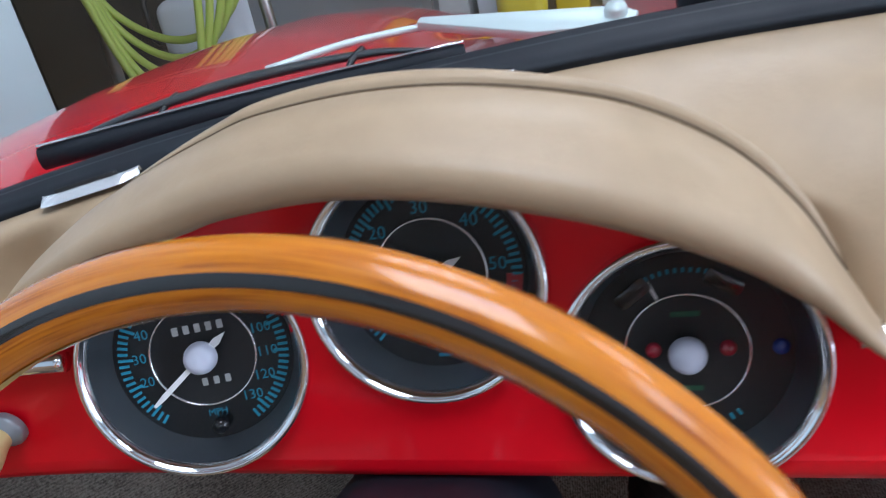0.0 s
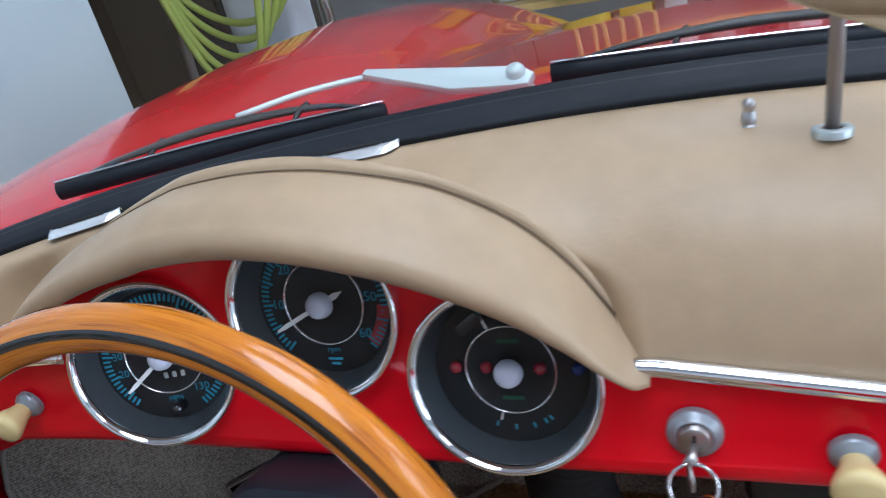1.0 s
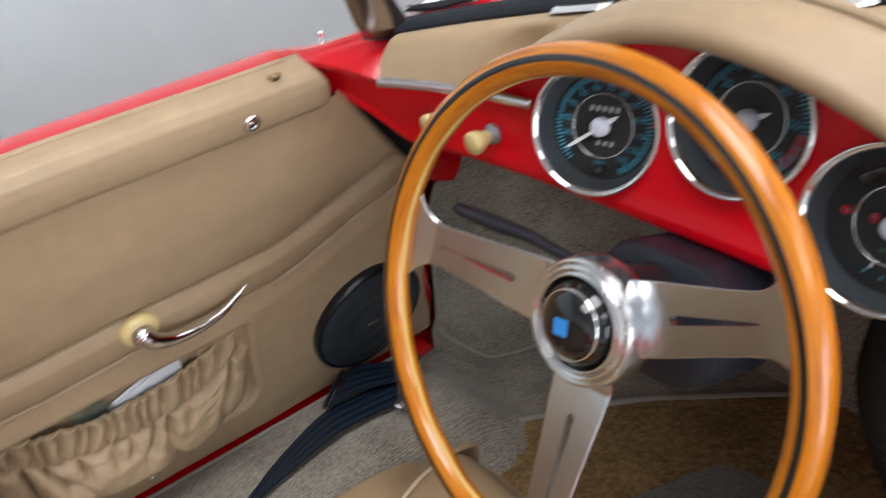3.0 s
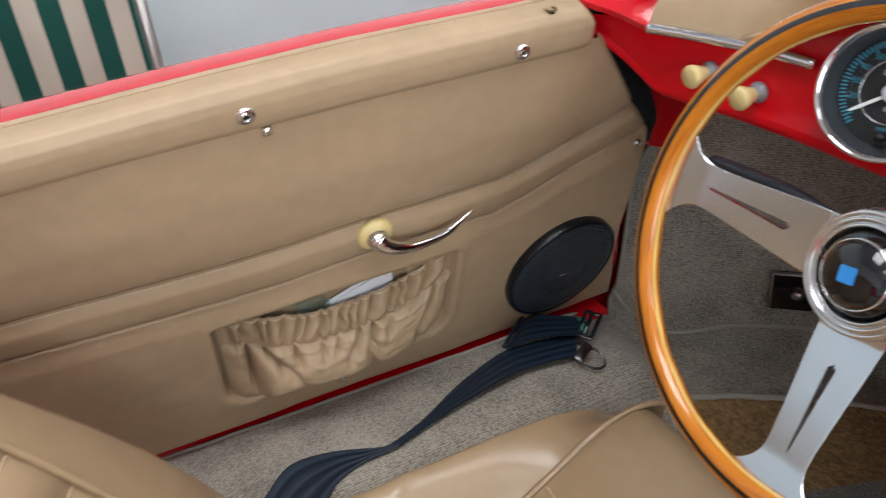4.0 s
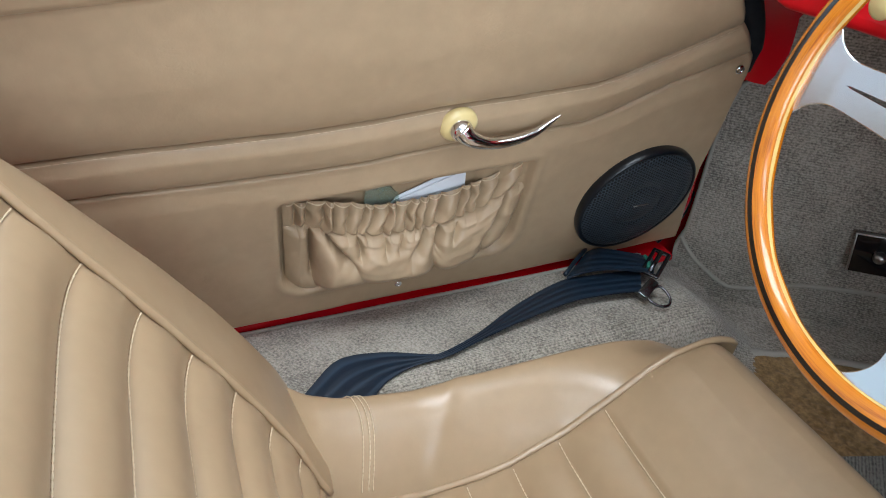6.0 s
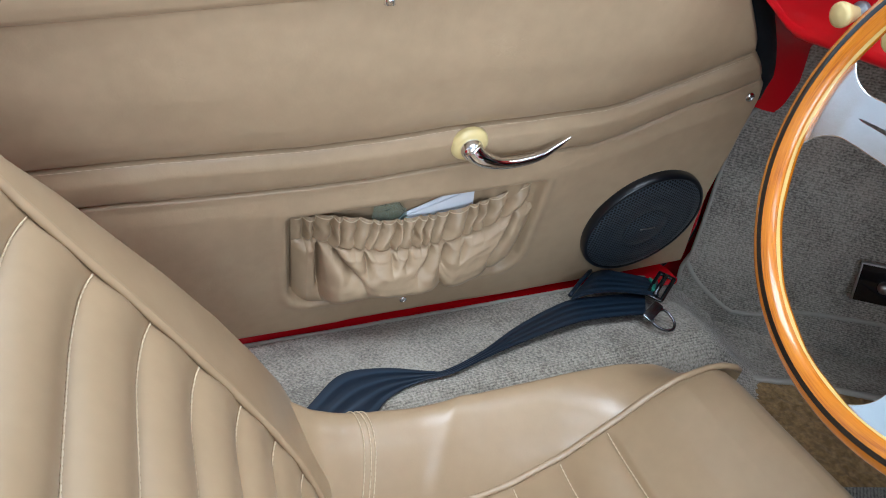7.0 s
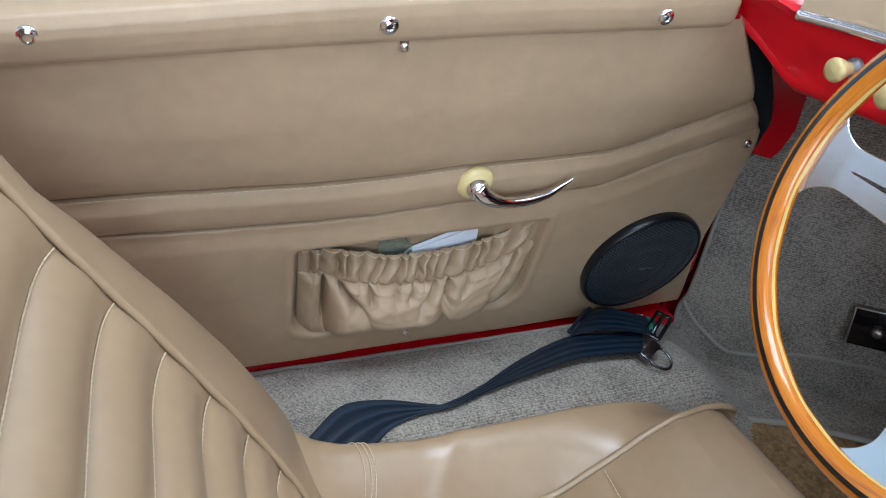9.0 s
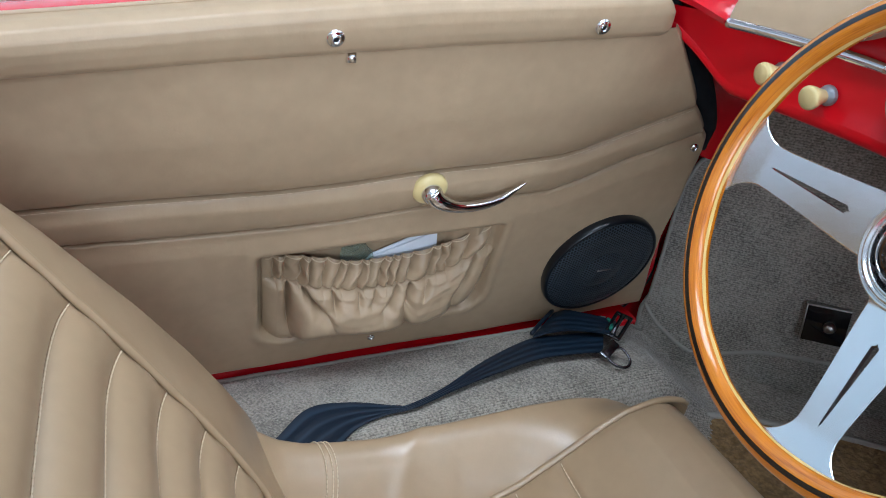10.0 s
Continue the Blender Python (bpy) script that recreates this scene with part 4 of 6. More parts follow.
keys = thing("key_ring", tuple(LM @ Vector((0, -0.02, 0.03))), "key in the lock with steel ring and metal fob", "keys")
kb = LM @ Vector((0, 0, 0.0100))
tip = kb + Vector((-0.002, -0.011, -0.004))
part("key", joined("key", tube("shank", [kb, kb.lerp(tip, 0.5), tip], [0.0016, 0.0022, 0.0038], 8, flat=0.45), lathe("bow", [(0.0028, -0.0008), (0.0068, -0.0009), (0.0072, 0), (0.0068, 0.0009), (0.0028, 0.0008)], axes(tip + Vector((0, -0.004, -0.004)), (0, 1, 0), (1, 0.2, 0)), 20, True)), STEEL, keys, "steel key")
rc = tip + Vector((0.001, -0.005, -0.0095))
ring_m = axes(rc, (1, 0.15, 0), (0.1, -0.85, 0.5))
part("ring", lathe("ring", [(0.0112 + 0.0011 * math.cos(a), 0.0011 * math.sin(a)) for a in np.linspace(0, math.tau, 9)[:-1]], ring_m, 40, True), CHROME, keys, "steel split ring")
hang = rc + Vector((0.001, 0.0, -0.0105))
part("strap", slab("strap", rounded(0.0125, 0.026, 0.003), 0.0035, axes(hang + Vector((0, 0, -0.010)), (1, 0.1, 0), (0.1, -1, 0.12)), 0.001), NAVY, keys, "navy leather strap")
part("rivet", lathe("rivet", [(0.0001, 0.0015), (0.0016, 0.0012), (0.0022, 0)], axes(hang + Vector((0, -0.0038, -0.011)), (1, 0, 0), (0.1, -1, 0.12)), 12), CHROME, keys)
part("spare_key", slab("spare_key", rounded(0.010, 0.030, 0.0048), 0.0018, axes(hang + Vector((0.0085, 0.003, -0.014)), (1, 0.5, 0.1), (-0.4, -1, 0.1)), 0.0005), BRASS, keys, "brass spare key")
fm = axes(hang + Vector((0.0005, -0.001, -0.037)), (1, 0.1, 0), (0.1, -1, 0.12))
fob = part("fob", slab("fob", [(-0.0125, 0.016), (-0.0075, 0.017), (-0.0065, 0.013), (0.0065, 0.013), (0.0075, 0.017), (0.0125, 0.016), (0.0118, -0.008), (0.0085, -0.020), (0.003, -0.023), (-0.003, -0.023), (-0.0085, -0.020), (-0.0118, -0.008)], 0.0028, fm, 0.0007), SATIN, keys, "silver metal fob with an oval badge")
part("badge", lathe("badge", [(0.0078, 0.0028), (0.0074, 0.0036), (0.0001, 0.0038)], fm @ Matrix.Diagonal((1.0, 0.86, 1, 1)), 28), GLOSS_BLACK, fob)
part("emblem", slab("emblem", [(-0.0045, 0.003), (0, 0.0042), (0.0048, 0.0024), (0.003, -0.003), (-0.0042, -0.0026)], 0.0006, fm @ pose(0, 0, 0.0036)), REDLENS, fob)
part("fob_hole", lathe("fob_hole", [(0.0001, 0.0031), (0.0050, 0.0031), (0.0052, 0.0028)], fm @ pose(0, -0.0145, 0), 20), DARK, fob)

# things on the dash top
STUD = shader("dull_plated_metal", (0.50, 0.50, 0.50), 0.3, metal=1.0)
ROD = shader("grey_metal_rod", (0.36, 0.335, 0.32), 0.45, metal=0.6)
WASHER = shader("pale_flat_washer", (0.50, 0.56, 0.56), 0.35, metal=0.5)
for sx, sy in ((-0.0335, 0.067), (0.0415, 0.060)):
    base = leather_at(sx, 0.80)
    st = thing("fixing_stud", tuple(base), "small stepped metal stud on the tan dash top", "stud", "fixing studs")
    sm = pose(sx, sy, leather_at(sx, 0.80).z - 0.0035) @ Matrix.Scale(0.82, 4)
    part("nut", lathe("nut", [(0.0074, 0), (0.0074, 0.0030), (0.005, 0.0036)], sm, 6), STUD, st)
    part("stem", lathe("stem", [(0.0044, 0.003), (0.0044, 0.0095), (0.0034, 0.0105), (0.0034, 0.0125), (0.0040, 0.0132), (0.0038, 0.0165), (0.0024, 0.0182), (0.0001, 0.0186)], sm, 16), STUD, st)


def dash_vent(x0, x1, y_in):
    v = thing("demister_vent", (0.5 * (x0 + x1), gasket_y(x0), gasket_z(x0)), "slim chrome demister vent against the windscreen seal", "vent", "demister vents")
    pts, edge = [], []
    for t in np.linspace(0, 1, 17):
        x = x0 + (x1 - x0) * t
        w = math.sqrt(max(0.0, 1 - (2 * t - 1) ** 6))
        pts.append((Vector((x, gasket_y(x) - 0.004 - y_in * w, leather_at(x, 0.88).z + 0.0015)), Vector((x, gasket_y(x) - 0.001, gasket_z(x) + 0.003))))
    verts, faces = [], []
    for a, b in pts:
        for k in range(5):
            s = k / 4
            p = a.lerp(b, s)
            verts.append((p.x, p.y, p.z + 0.004 * math.sin(math.pi * min(s * 0.9 + 0.08, 1))))
    for i in range(16):
        for k in range(4):
            faces.append((i * 5 + k, (i + 1) * 5 + k, (i + 1) * 5 + k + 1, i * 5 + k + 1))
    part("plate", mesh_of("plate", verts, faces), VENT, v, "bright rounded plate")
    slot = [p[0].lerp(p[1], 0.6) + Vector((0, 0, 0.0042)) for p in pts[3:-3]]
    part("slot", tube("slot", slot, 0.0014, 6), DARK, v)


VENT = shader("satin_chrome", (0.82, 0.84, 0.86), 0.25, metal=0.7)
dash_vent(-0.462, -0.414, 0.010)
dash_vent(-0.280, -0.226, 0.009)

# rear-view mirror on its rod
mir = thing("rear_view_mirror", (0, 0.055, 0.866), "frameless rear-view mirror on a dull metal rod", "mirror")
part("rod", tube("rod", [(0.002, 0.055, 0.858), (0.0022, 0.053, 0.92), (0.0025, 0.050, 0.985)], 0.0034, 14), ROD, mir, "dull metal rod")
part("rod_flange", lathe("rod_flange", [(0.0050, -0.003), (0.0050, 0.0010), (0.0054, 0.0014), (0.0084, 0.0012), (0.0091, 0.0004), (0.0091, -0.003)], pose(0.002, 0.055, leather_at(0, 0.74).z + 0.0006, -6, 0, 0), 32), WASHER, mir, "pale flat round washer")
part("rod_socket", lathe("rod_socket", [(0.0001, 0.0006), (0.0051, 0.0006), (0.0051, -0.003)], pose(0.002, 0.055, leather_at(0, 0.74).z + 0.0002, -6, 0, 0), 24), DARK, mir)
c0, c1 = Vector((0.052, 0.016, 0.898)), Vector((-0.084, 0.053, 0.955))
mx = (c0 - c1).normalized()
mn = Vector((-0.27, -0.96, 0.0))
mn = (mn - mx * mn.dot(mx)).normalized()
mm = axes((0, 0, 0), mx, mn)
mlen, mh = 0.215, 0.062
mid = c0 - mx * (mlen / 2) + (mm.to_3x3() @ Vector((0, 1, 0))) * (mh / 2)
mm.translation = mid
part("mirror_body", slab("mirror_body", rounded(mlen, mh, 0.02, 8), 0.005, mm @ pose(0, 0, -0.005), 0.0015), MIRROR_EDGE, mir, "glass edge with a yellowish tint")
part("mirror_glass", slab("mirror_glass", rounded(mlen - 0.004, mh - 0.004, 0.0185, 8), 0.0008, mm @ pose(0, 0, 0.0001)), MIRROR, mir, "silvered mirror glass")
part("ball_joint", lathe("ball_joint", [(0.0001, 0.008), (0.006, 0.006), (0.009, 0), (0.006, -0.006), (0.0001, -0.008)], pose(0.001, 0.0535, 0.966), 16), STEEL, mir)

# wing mirror
RIMYELLOW = shader("pale_yellow_rim", (0.62, 0.5, 0.2), 0.25, coat=0.4)
wing = thing("wing_mirror", (-0.66, 0.075, 0.82), "chromed wing mirror on a sweeping stalk with a round glass", "mirror")
ARM_DIR = Vector((-0.7875, -0.6163, 0))
# along the arm, height, half height, half width
ARM_ROWS = spline([(0.004, 0.8415, 0.0012, 0.0012), (0.014, 0.8432, 0.0038, 0.0055), (0.030, 0.8455, 0.0100, 0.0095), (0.059, 0.8465, 0.0178, 0.0130), (0.080, 0.8510, 0.0178, 0.0125), (0.093, 0.8572, 0.0125, 0.0115), (0.108, 0.8630, 0.0078, 0.0100), (0.135, 0.8672, 0.0058, 0.0080), (0.160, 0.8740, 0.0052, 0.0062), (0.180, 0.8860, 0.0050, 0.0050)], 60)


def arm_fn(u, v):
    a, z, h, w = ARM_ROWS[round(u * 60)]
    t = math.tau * v
    return Vector((-0.590, 0.078, z + h * math.sin(t))) + ARM_DIR * a + Vector((-ARM_DIR.y, ARM_DIR.x, 0)) * (w * math.cos(t))


foot_line = [(-0.598, 0.077, 0.8385), (-0.599, 0.049, 0.8380), (-0.606, 0.032, 0.8370), (-0.6125, 0.019, 0.8360), (-0.622, 0.008, 0.8350), (-0.634, 0.001, 0.8325)]
part("foot_pad", tube("foot_pad", [Vector(q) + Vector((0.002, -0.003, -0.0025)) for q in foot_line], [0.004, 0.011, 0.012, 0.012, 0.010, 0.004], 14, 30, flat=0.35), RUBBER, wing, "black rubber foot pad")
part("foot", tube("foot", [Vector(q) + Vector((0, 0, 0.0012)) for q in foot_line], [0.002, 0.0072, 0.0080, 0.0080, 0.0070, 0.003], 14, 30, flat=0.5), CHROME, wing)
part("stalk", surface("stalk", arm_fn, 60, 24, loop_v=True), CHROME, wing, "sweeping chrome stalk")
wm = axes((-0.745, -0.043, 0.898), (1, 0, 0), (0.50, -0.84, 0.20)) @ Matrix.Scale(0.96, 4)
part("shell", lathe("shell", [(0.0001, -0.030), (0.028, -0.026), (0.048, -0.014), (0.058, 0), (0.060, 0.004), (0.0575, 0.006), (0.0555, 0.002)], wm, 40), CHROME, wing)
part("rim", lathe("rim", [(0.0550, 0.004), (0.0575, 0.0078), (0.0610, 0.006), (0.0614, 0.001), (0.0580, 0.0005)], wm, 48, True), RIMYELLOW, wing, "pale yellow rim")
part("mirror_glass", lathe("mirror_glass", [(0.0562, 0.0035), (0.03, 0.0042), (0.0001, 0.0045)], wm, 40), MIRROR, wing)
stp = thing("hood_stud", (-0.670, -0.082, 0.81), "small chrome stud on the red door corner", "stud")
part("stud_base", lathe("stud_base", [(0.0065, 0), (0.0065, 0.002), (0.0035, 0.004), (0.0032, 0.010), (0.0048, 0.012), (0.0046, 0.016), (0.0001, 0.018)], pose(-0.672, -0.080, 0.8135) @ Matrix.Scale(0.66, 4), 18), CHROME, stp)


# ---- steering wheel ----
NAVYBLACK = shader("navy_black_plastic", (0.014, 0.017, 0.026), 0.42)
TILT_W, YAW_W = radians(19.25), radians(-1.45)
WN = Vector((math.sin(YAW_W), -math.cos(TILT_W) * math.cos(YAW_W), math.sin(TILT_W) * math.cos(YAW_W)))
WM = axes((-0.284, -0.171, 0.7157), (1, 0, 0), WN)
RIM, GRIP = 0.1675, 0.0102
sw = thing("steering_wheel", tuple(WM @ Vector((0, 0, -0.15))), "varnished wooden steering wheel with three polished metal spokes", "steering wheel")


def ring_piece(a0, a1, r, nu=160, nv=20):
    """A stretch of the rim's round section, from a0 to a1 degrees (0: outwards, 90: towards the driver)."""
    def fn(u, v):
        t, a = math.tau * u, radians(a0 + (a1 - a0) * v)
        grip = 1 + 0.03 * math.cos(18 * t) * (1 if math.sin(a) < 0 else 0)
        rr = RIM + r * grip * math.cos(a)
        return WM @ Vector((rr * math.cos(t), rr * math.sin(t), r * grip * math.sin(a)))
    verts, faces, uv = grid(fn, nu, nv, True, False)
    return mesh_of("ring", verts, faces, True, uv)


part("rim", ring_piece(0, 360, GRIP, 180, 28), WOOD, sw, "orange-brown varnished wooden rim")
part("dark_inlay", ring_piece(79, 101, GRIP + 0.00025, 160, 4), INLAY, sw, "black inlaid line")
part("pale_inlay", ring_piece(163, 181, GRIP + 0.00025, 160, 4), PALE_WOOD, sw, "pale wooden inlaid line")


def spoke(angle):
    rs = np.concatenate([np.linspace(0.030, 0.140, 60), np.linspace(0.1415, 0.1635, 14)])
    def half(r):
        w = table(r, [(0.030, 0.0255), (0.06, 0.0235), (0.10, 0.0195), (0.125, 0.0175), (0.137, 0.0172)])
        return w + 0.030 * (1 - math.sqrt(max(0.0, 1 - min(max((r - 0.134) / 0.0255, 0.0), 1.0) ** 2)))
    def gap(r):
        if not 0.066 < r < 0.134:
            return 0.0
        return 0.0007 + 0.0026 * (0.134 - r) / 0.068 if 0.0685 < r < 0.132 else 0.0005
    def high(r):
        return table(r, [(0.045, -0.038), (0.137, -0.0140), (0.141, -0.0128), (0.1605, -0.0050)])
    bm = bmesh.new()
    m = WM @ pose(0, 0, 0, 0, 0, angle)
    for s in (1, -1):
        rows = []
        for r in rs:
            g, h = gap(r), half(r)
            rows.append([bm.verts.new(m @ Vector((r, s * (g + (h - g) * (0, 0.3, 0.65, 0.965, 1.0)[k]), high(r) - (0.0005 if k == 4 else 0)))) for k in range(5)])
        for a, b in zip(rows, rows[1:]):
            for k in range(4):
                bm.faces.new((a[k], b[k], b[k + 1], a[k + 1]) if s > 0 else (a[k + 1], b[k + 1], b[k], a[k]))
    bmesh.ops.remove_doubles(bm, verts=bm.verts[:], dist=2e-5)
    bmesh.ops.recalc_face_normals(bm, faces=bm.faces[:])
    bmesh.ops.solidify(bm, geom=bm.faces[:], thickness=0.0045)
    me = bpy.data.meshes.new("spoke")
    bm.to_mesh(me)
    bm.free()
    me.polygons.foreach_set("use_smooth", [True] * len(me.polygons))
    return sharpen(me, 24)


for angle in (177.5, 25.5, -83.5):
    part("spoke", spoke(angle), ALLOY, sw, "polished metal spoke with a long slot")
part("hub", lathe("hub", [(0.030, -0.016), (0.0312, -0.0105), (0.0330, -0.0085), (0.0338, -0.0115), (0.0352, -0.0115), (0.0360, -0.0090), (0.0375, -0.0090), (0.0382, -0.0125), (0.0396, -0.0125), (0.0406, -0.0105), (0.0425, -0.0120), (0.0440, -0.0180), (0.0452, -0.0300), (0.0440, -0.0340)], WM @ pose(0, 0, -0.014), 64), HUBMETAL, sw, "stepped polished metal hub ring")
horn = part("horn_button", lathe("horn_button", [(0.0305, -0.0150), (0.0296, -0.0080), (0.0270, -0.0040), (0.0240, -0.0015), (0.0215, 0.0020), (0.0170, 0.0050), (0.0100, 0.0070), (0.0001, 0.0078)], WM @ pose(0, 0, -0.018), 48), GLOSS_BLACK, sw, "domed black horn button")
part("button_ring", lathe("button_ring", [(0.0228, -0.0006), (0.0232, 0.0008), (0.0240, 0.0006), (0.0243, -0.0012)], WM @ pose(0, 0, -0.018), 48), CHROME, horn)
part("badge", slab("badge", rounded(0.0115, 0.0115, 0.0012), 0.0010, WM @ pose(0, 0.0, -0.0110, 0, 0, 8)), SPOKE_BLUE, horn, "blue square badge")
for bx, by, bw in ((0, 0.0105, 0.011), (0, -0.0105, 0.011), (-0.0105, 0, 0.0016), (0.0105, 0, 0.0016)):
    part("lettering", slab("lettering", rounded(bw, 0.0014 if bw > 0.005 else 0.009, 0.0003, 2), 0.0006, WM @ pose(0, 0, -0.0128, 0, 0, 8) @ pose(bx, by, 0)), WHITE, horn)
part("column", lathe("column", [(0.020, -0.030), (0.026, -0.045), (0.031, -0.060), (0.033, -0.12), (0.033, -0.24)], WM, 32), BLACK, sw, "black steering column")
part("column_shroud", slab("column_shroud", rounded(0.118, 0.098, 0.040, 10), 0.09, WM @ pose(0.004, -0.006, -0.19), 0.012), NAVYBLACK, sw, "dark column shroud")
part("indicator_stalk", tube("indicator_stalk", [(-0.300, -0.075, 0.696), (-0.35, -0.078, 0.694), (-0.392, -0.081, 0.699), (-0.43, -0.083, 0.698), (-0.478, -0.085, 0.697)], [0.0045, 0.0050, 0.0070, 0.0088, 0.0070], 12, 24, flat=0.7), NAVYBLACK, sw, "slim black indicator stalk")

# ---- driver's door ----
door = thing("driver_door", (-0.78, -0.45, 0.285), "car door trimmed in tan leather with a gathered pocket and ivory handle", "door")
SEAM_U = [(-1.0, 0.623), (-0.73, 0.618), (-0.62, 0.615), (-0.50, 0.609), (-0.42, 0.609), (-0.354, 0.613), (-0.26, 0.614), (-0.18, 0.616), (-0.15, 0.622), (-0.098, 0.640), (-0.011, 0.670), (0.05, 0.692)]
SEAM_L = [(-1.0, 0.577), (-0.705, 0.569), (-0.577, 0.562), (-0.50, 0.558), (-0.43, 0.557), (-0.345, 0.562), (-0.26, 0.563), (-0.175, 0.563), (-0.14, 0.573), (-0.078, 0.599), (0.022, 0.630), (0.06, 0.643)]
PY0, PY1, PZ0, PZ1 = -0.521, -0.221, 0.367, 0.521


def pocket_in(y, z):
    """How far a place lies inside the pocket's rounded opening (below 0: outside)."""
    cy, cz, hy, hz, r = (PY0 + PY1) / 2, (PZ0 + PZ1) / 2, (PY1 - PY0) / 2, (PZ1 - PZ0) / 2, 0.034 - 0.028 * ease(z, 0.43, 0.47)
    dy, dz = abs(y - cy) - hy + r, abs(z - cz) - hz + r
    return r - math.hypot(max(dy, 0), max(dz, 0)) - min(max(dy, dz), 0)


def trim_front(z):
    """The trim's front edge, short of the door's own edge low down."""
    return min(door_front(z), table(z, [(0.29, 0.078), (0.302, 0.076), (0.33, 0.071), (0.40, 0.054), (0.45, 0.046), (0.515, 0.043), (0.56, 0.037), (0.62, 0.032)]))


def trim_low(y):
    """The trim's lower edge, which rises towards the rear."""
    return table(y, [(-1.0, 0.330), (-0.5, 0.3145), (-0.08, 0.300), (0.0, 0.299), (0.1, 0.300)])


def trim_off(y, z):
    su, sl = table(y, SEAM_U), table(y, SEAM_L)
    o = 0.0
    if z > su:
        o += 0.0120 * (1 - math.exp(-(z - su) / 0.013)) * (1 - 0.6 * ease(z, 0.68, 0.775))
    elif z > sl:
        o += 0.0080 * (1 - math.exp(-(z - sl) / 0.009)) * ease(su - z, -0.004, 0.018)
    else:
        o += 0.005 * ease(sl - z, -0.004, 0.032)
    o -= 0.0120 * bell(z - su, 0.0021) + 0.0110 * bell(z - sl, 0.0021)
    o -= 0.0004 * (bell(z - su + 0.0105, 0.0012) + bell(z - sl + 0.0105, 0.0012)) * (0.7 + 0.5 * noise.noise(Vector((y * 60, 3, 1))))
    p = pocket_in(y, z)
    o -= (0.024 - 0.012 * ease(y, -0.290, -0.262)) * ease(p, -0.001, 0.0055)
    o += 0.0014 * bell(p + 0.006, 0.005)
    if p > 0 and y > -0.285:
        o += 0.0035 * math.sin((y + 0.285) * 210 + 6 * (z - 0.42)) * ease(p, 0.003, 0.012)
    o += 0.0016 * noise.noise(Vector((y * 7, z * 9, 0.3))) + 0.0007 * noise.noise(Vector((y * 26, z * 30, 4.1)))
    o += 0.0002 * noise.noise(Vector((y * 22 + z * 30, z * 75 - y * 20, 7)))
    e = min(trim_front(z) - y, z - trim_low(y))
    o -= 0.007 * (1 - ease(e, 0.0, 0.007))
    return o


def trim_fn(u, v):
    """Rows follow the two seams and lie close together beside them."""
    yy = -1.0 + 1.05 * u
    low, su, sl = trim_low(yy), table(yy, SEAM_U), table(yy, SEAM_L)
    z = table(v, [(0, low), (0.37, sl - 0.006), (0.47, sl + 0.005), (0.53, su - 0.006), (0.63, su + 0.005), (1, 0.774)])
    y = -1.0 + (trim_front(z) + 1.0) * u
    return door_at(y, z, trim_off(y, z))


part("trim_panel", surface("trim_panel", trim_fn, 420, 250), DOOR_LEATHER, door, "tan leather trim panel with a stitched band")
for rows in (SEAM_U,):
    pts = []
    for y in np.arange(-0.99, door_front(0.63) - 0.012, 0.0025):
        z = table(y, rows) - 0.0035
        if y < trim_front(z) - 0.008:
            pts.append(door_at(y, z, trim_off(y, z) + 0.0001))
    part("stitching", tube("stitching", pts, [0.0003 if i % 3 < 2 else 0.0001 for i in range(len(pts))], 5), THREAD, door)
# dark tubes part way down the grooves, put in as their shade
for rows in (SEAM_U, SEAM_L):
    pts = []
    for y in np.arange(-0.99, 0.04, 0.006):
        z = table(y, rows)
        if y < trim_front(z) - 0.008:
            pts.append(door_at(y, z, trim_off(y, z) + 0.0045))
    part("seam", tube("seam", pts, 0.0010, 6), SEAM_SHADE, door, "dark line painted as the shade in the seam groove")


def rail_rise(y):
    """The door's top line falls away to the rear."""
    return table(y, [(-1.0, -0.024), (-0.68, -0.010), (-0.47, 0.0), (-0.35, 0.0035), (-0.12, 0.004)])


def rail_fn(u, v):
    prof = [(-0.004, 0.765), (0.004, 0.764), (0.0085, 0.7655), (0.0105, 0.770), (0.011, 0.778), (0.0102, 0.788), (0.0075, 0.797), (0.0015, 0.8035), (-0.007, 0.806), (-0.018, 0.806), (-0.026, 0.8045)]
    s = v * (len(prof) - 1)
    i = min(int(s), len(prof) - 2)
    t = s - i
    off, z = prof[i][0] + (prof[i + 1][0] - prof[i][0]) * t, prof[i][1] + (prof[i + 1][1] - prof[i][1]) * t
    end = table(z, [(0.755, -0.106), (0.77, -0.100), (0.79, -0.103), (0.80, -0.108), (0.81, -0.118)])
    y = -1.0 + (end + 1.0) * u
    e = 1 - ease(end - y, 0.0, 0.010)
    w = 0.0010 * noise.noise(Vector((y * 12, z * 20, 2.2)))
    return door_at(y, z, off - 0.008 * e + w) + Vector((0, 0, -0.007 * e * ease(z, 0.78, 0.80) + rail_rise(y) * (0.6 + 0.4 * ease(z, 0.772, 0.80))))


part("top_rail", surface("top_rail", rail_fn, 140, 40, thick=0.006), LEATHER, door, "padded tan leather top rail")
rail_pipe = [door_at(y, 0.8052, -0.019) + Vector((0, 0, 0.001 + rail_rise(y))) for y in np.linspace(-1.0, -0.135, 40)]
part("rail_piping", tube("rail_piping", rail_pipe, 0.0022, 8), LEATHER, door)


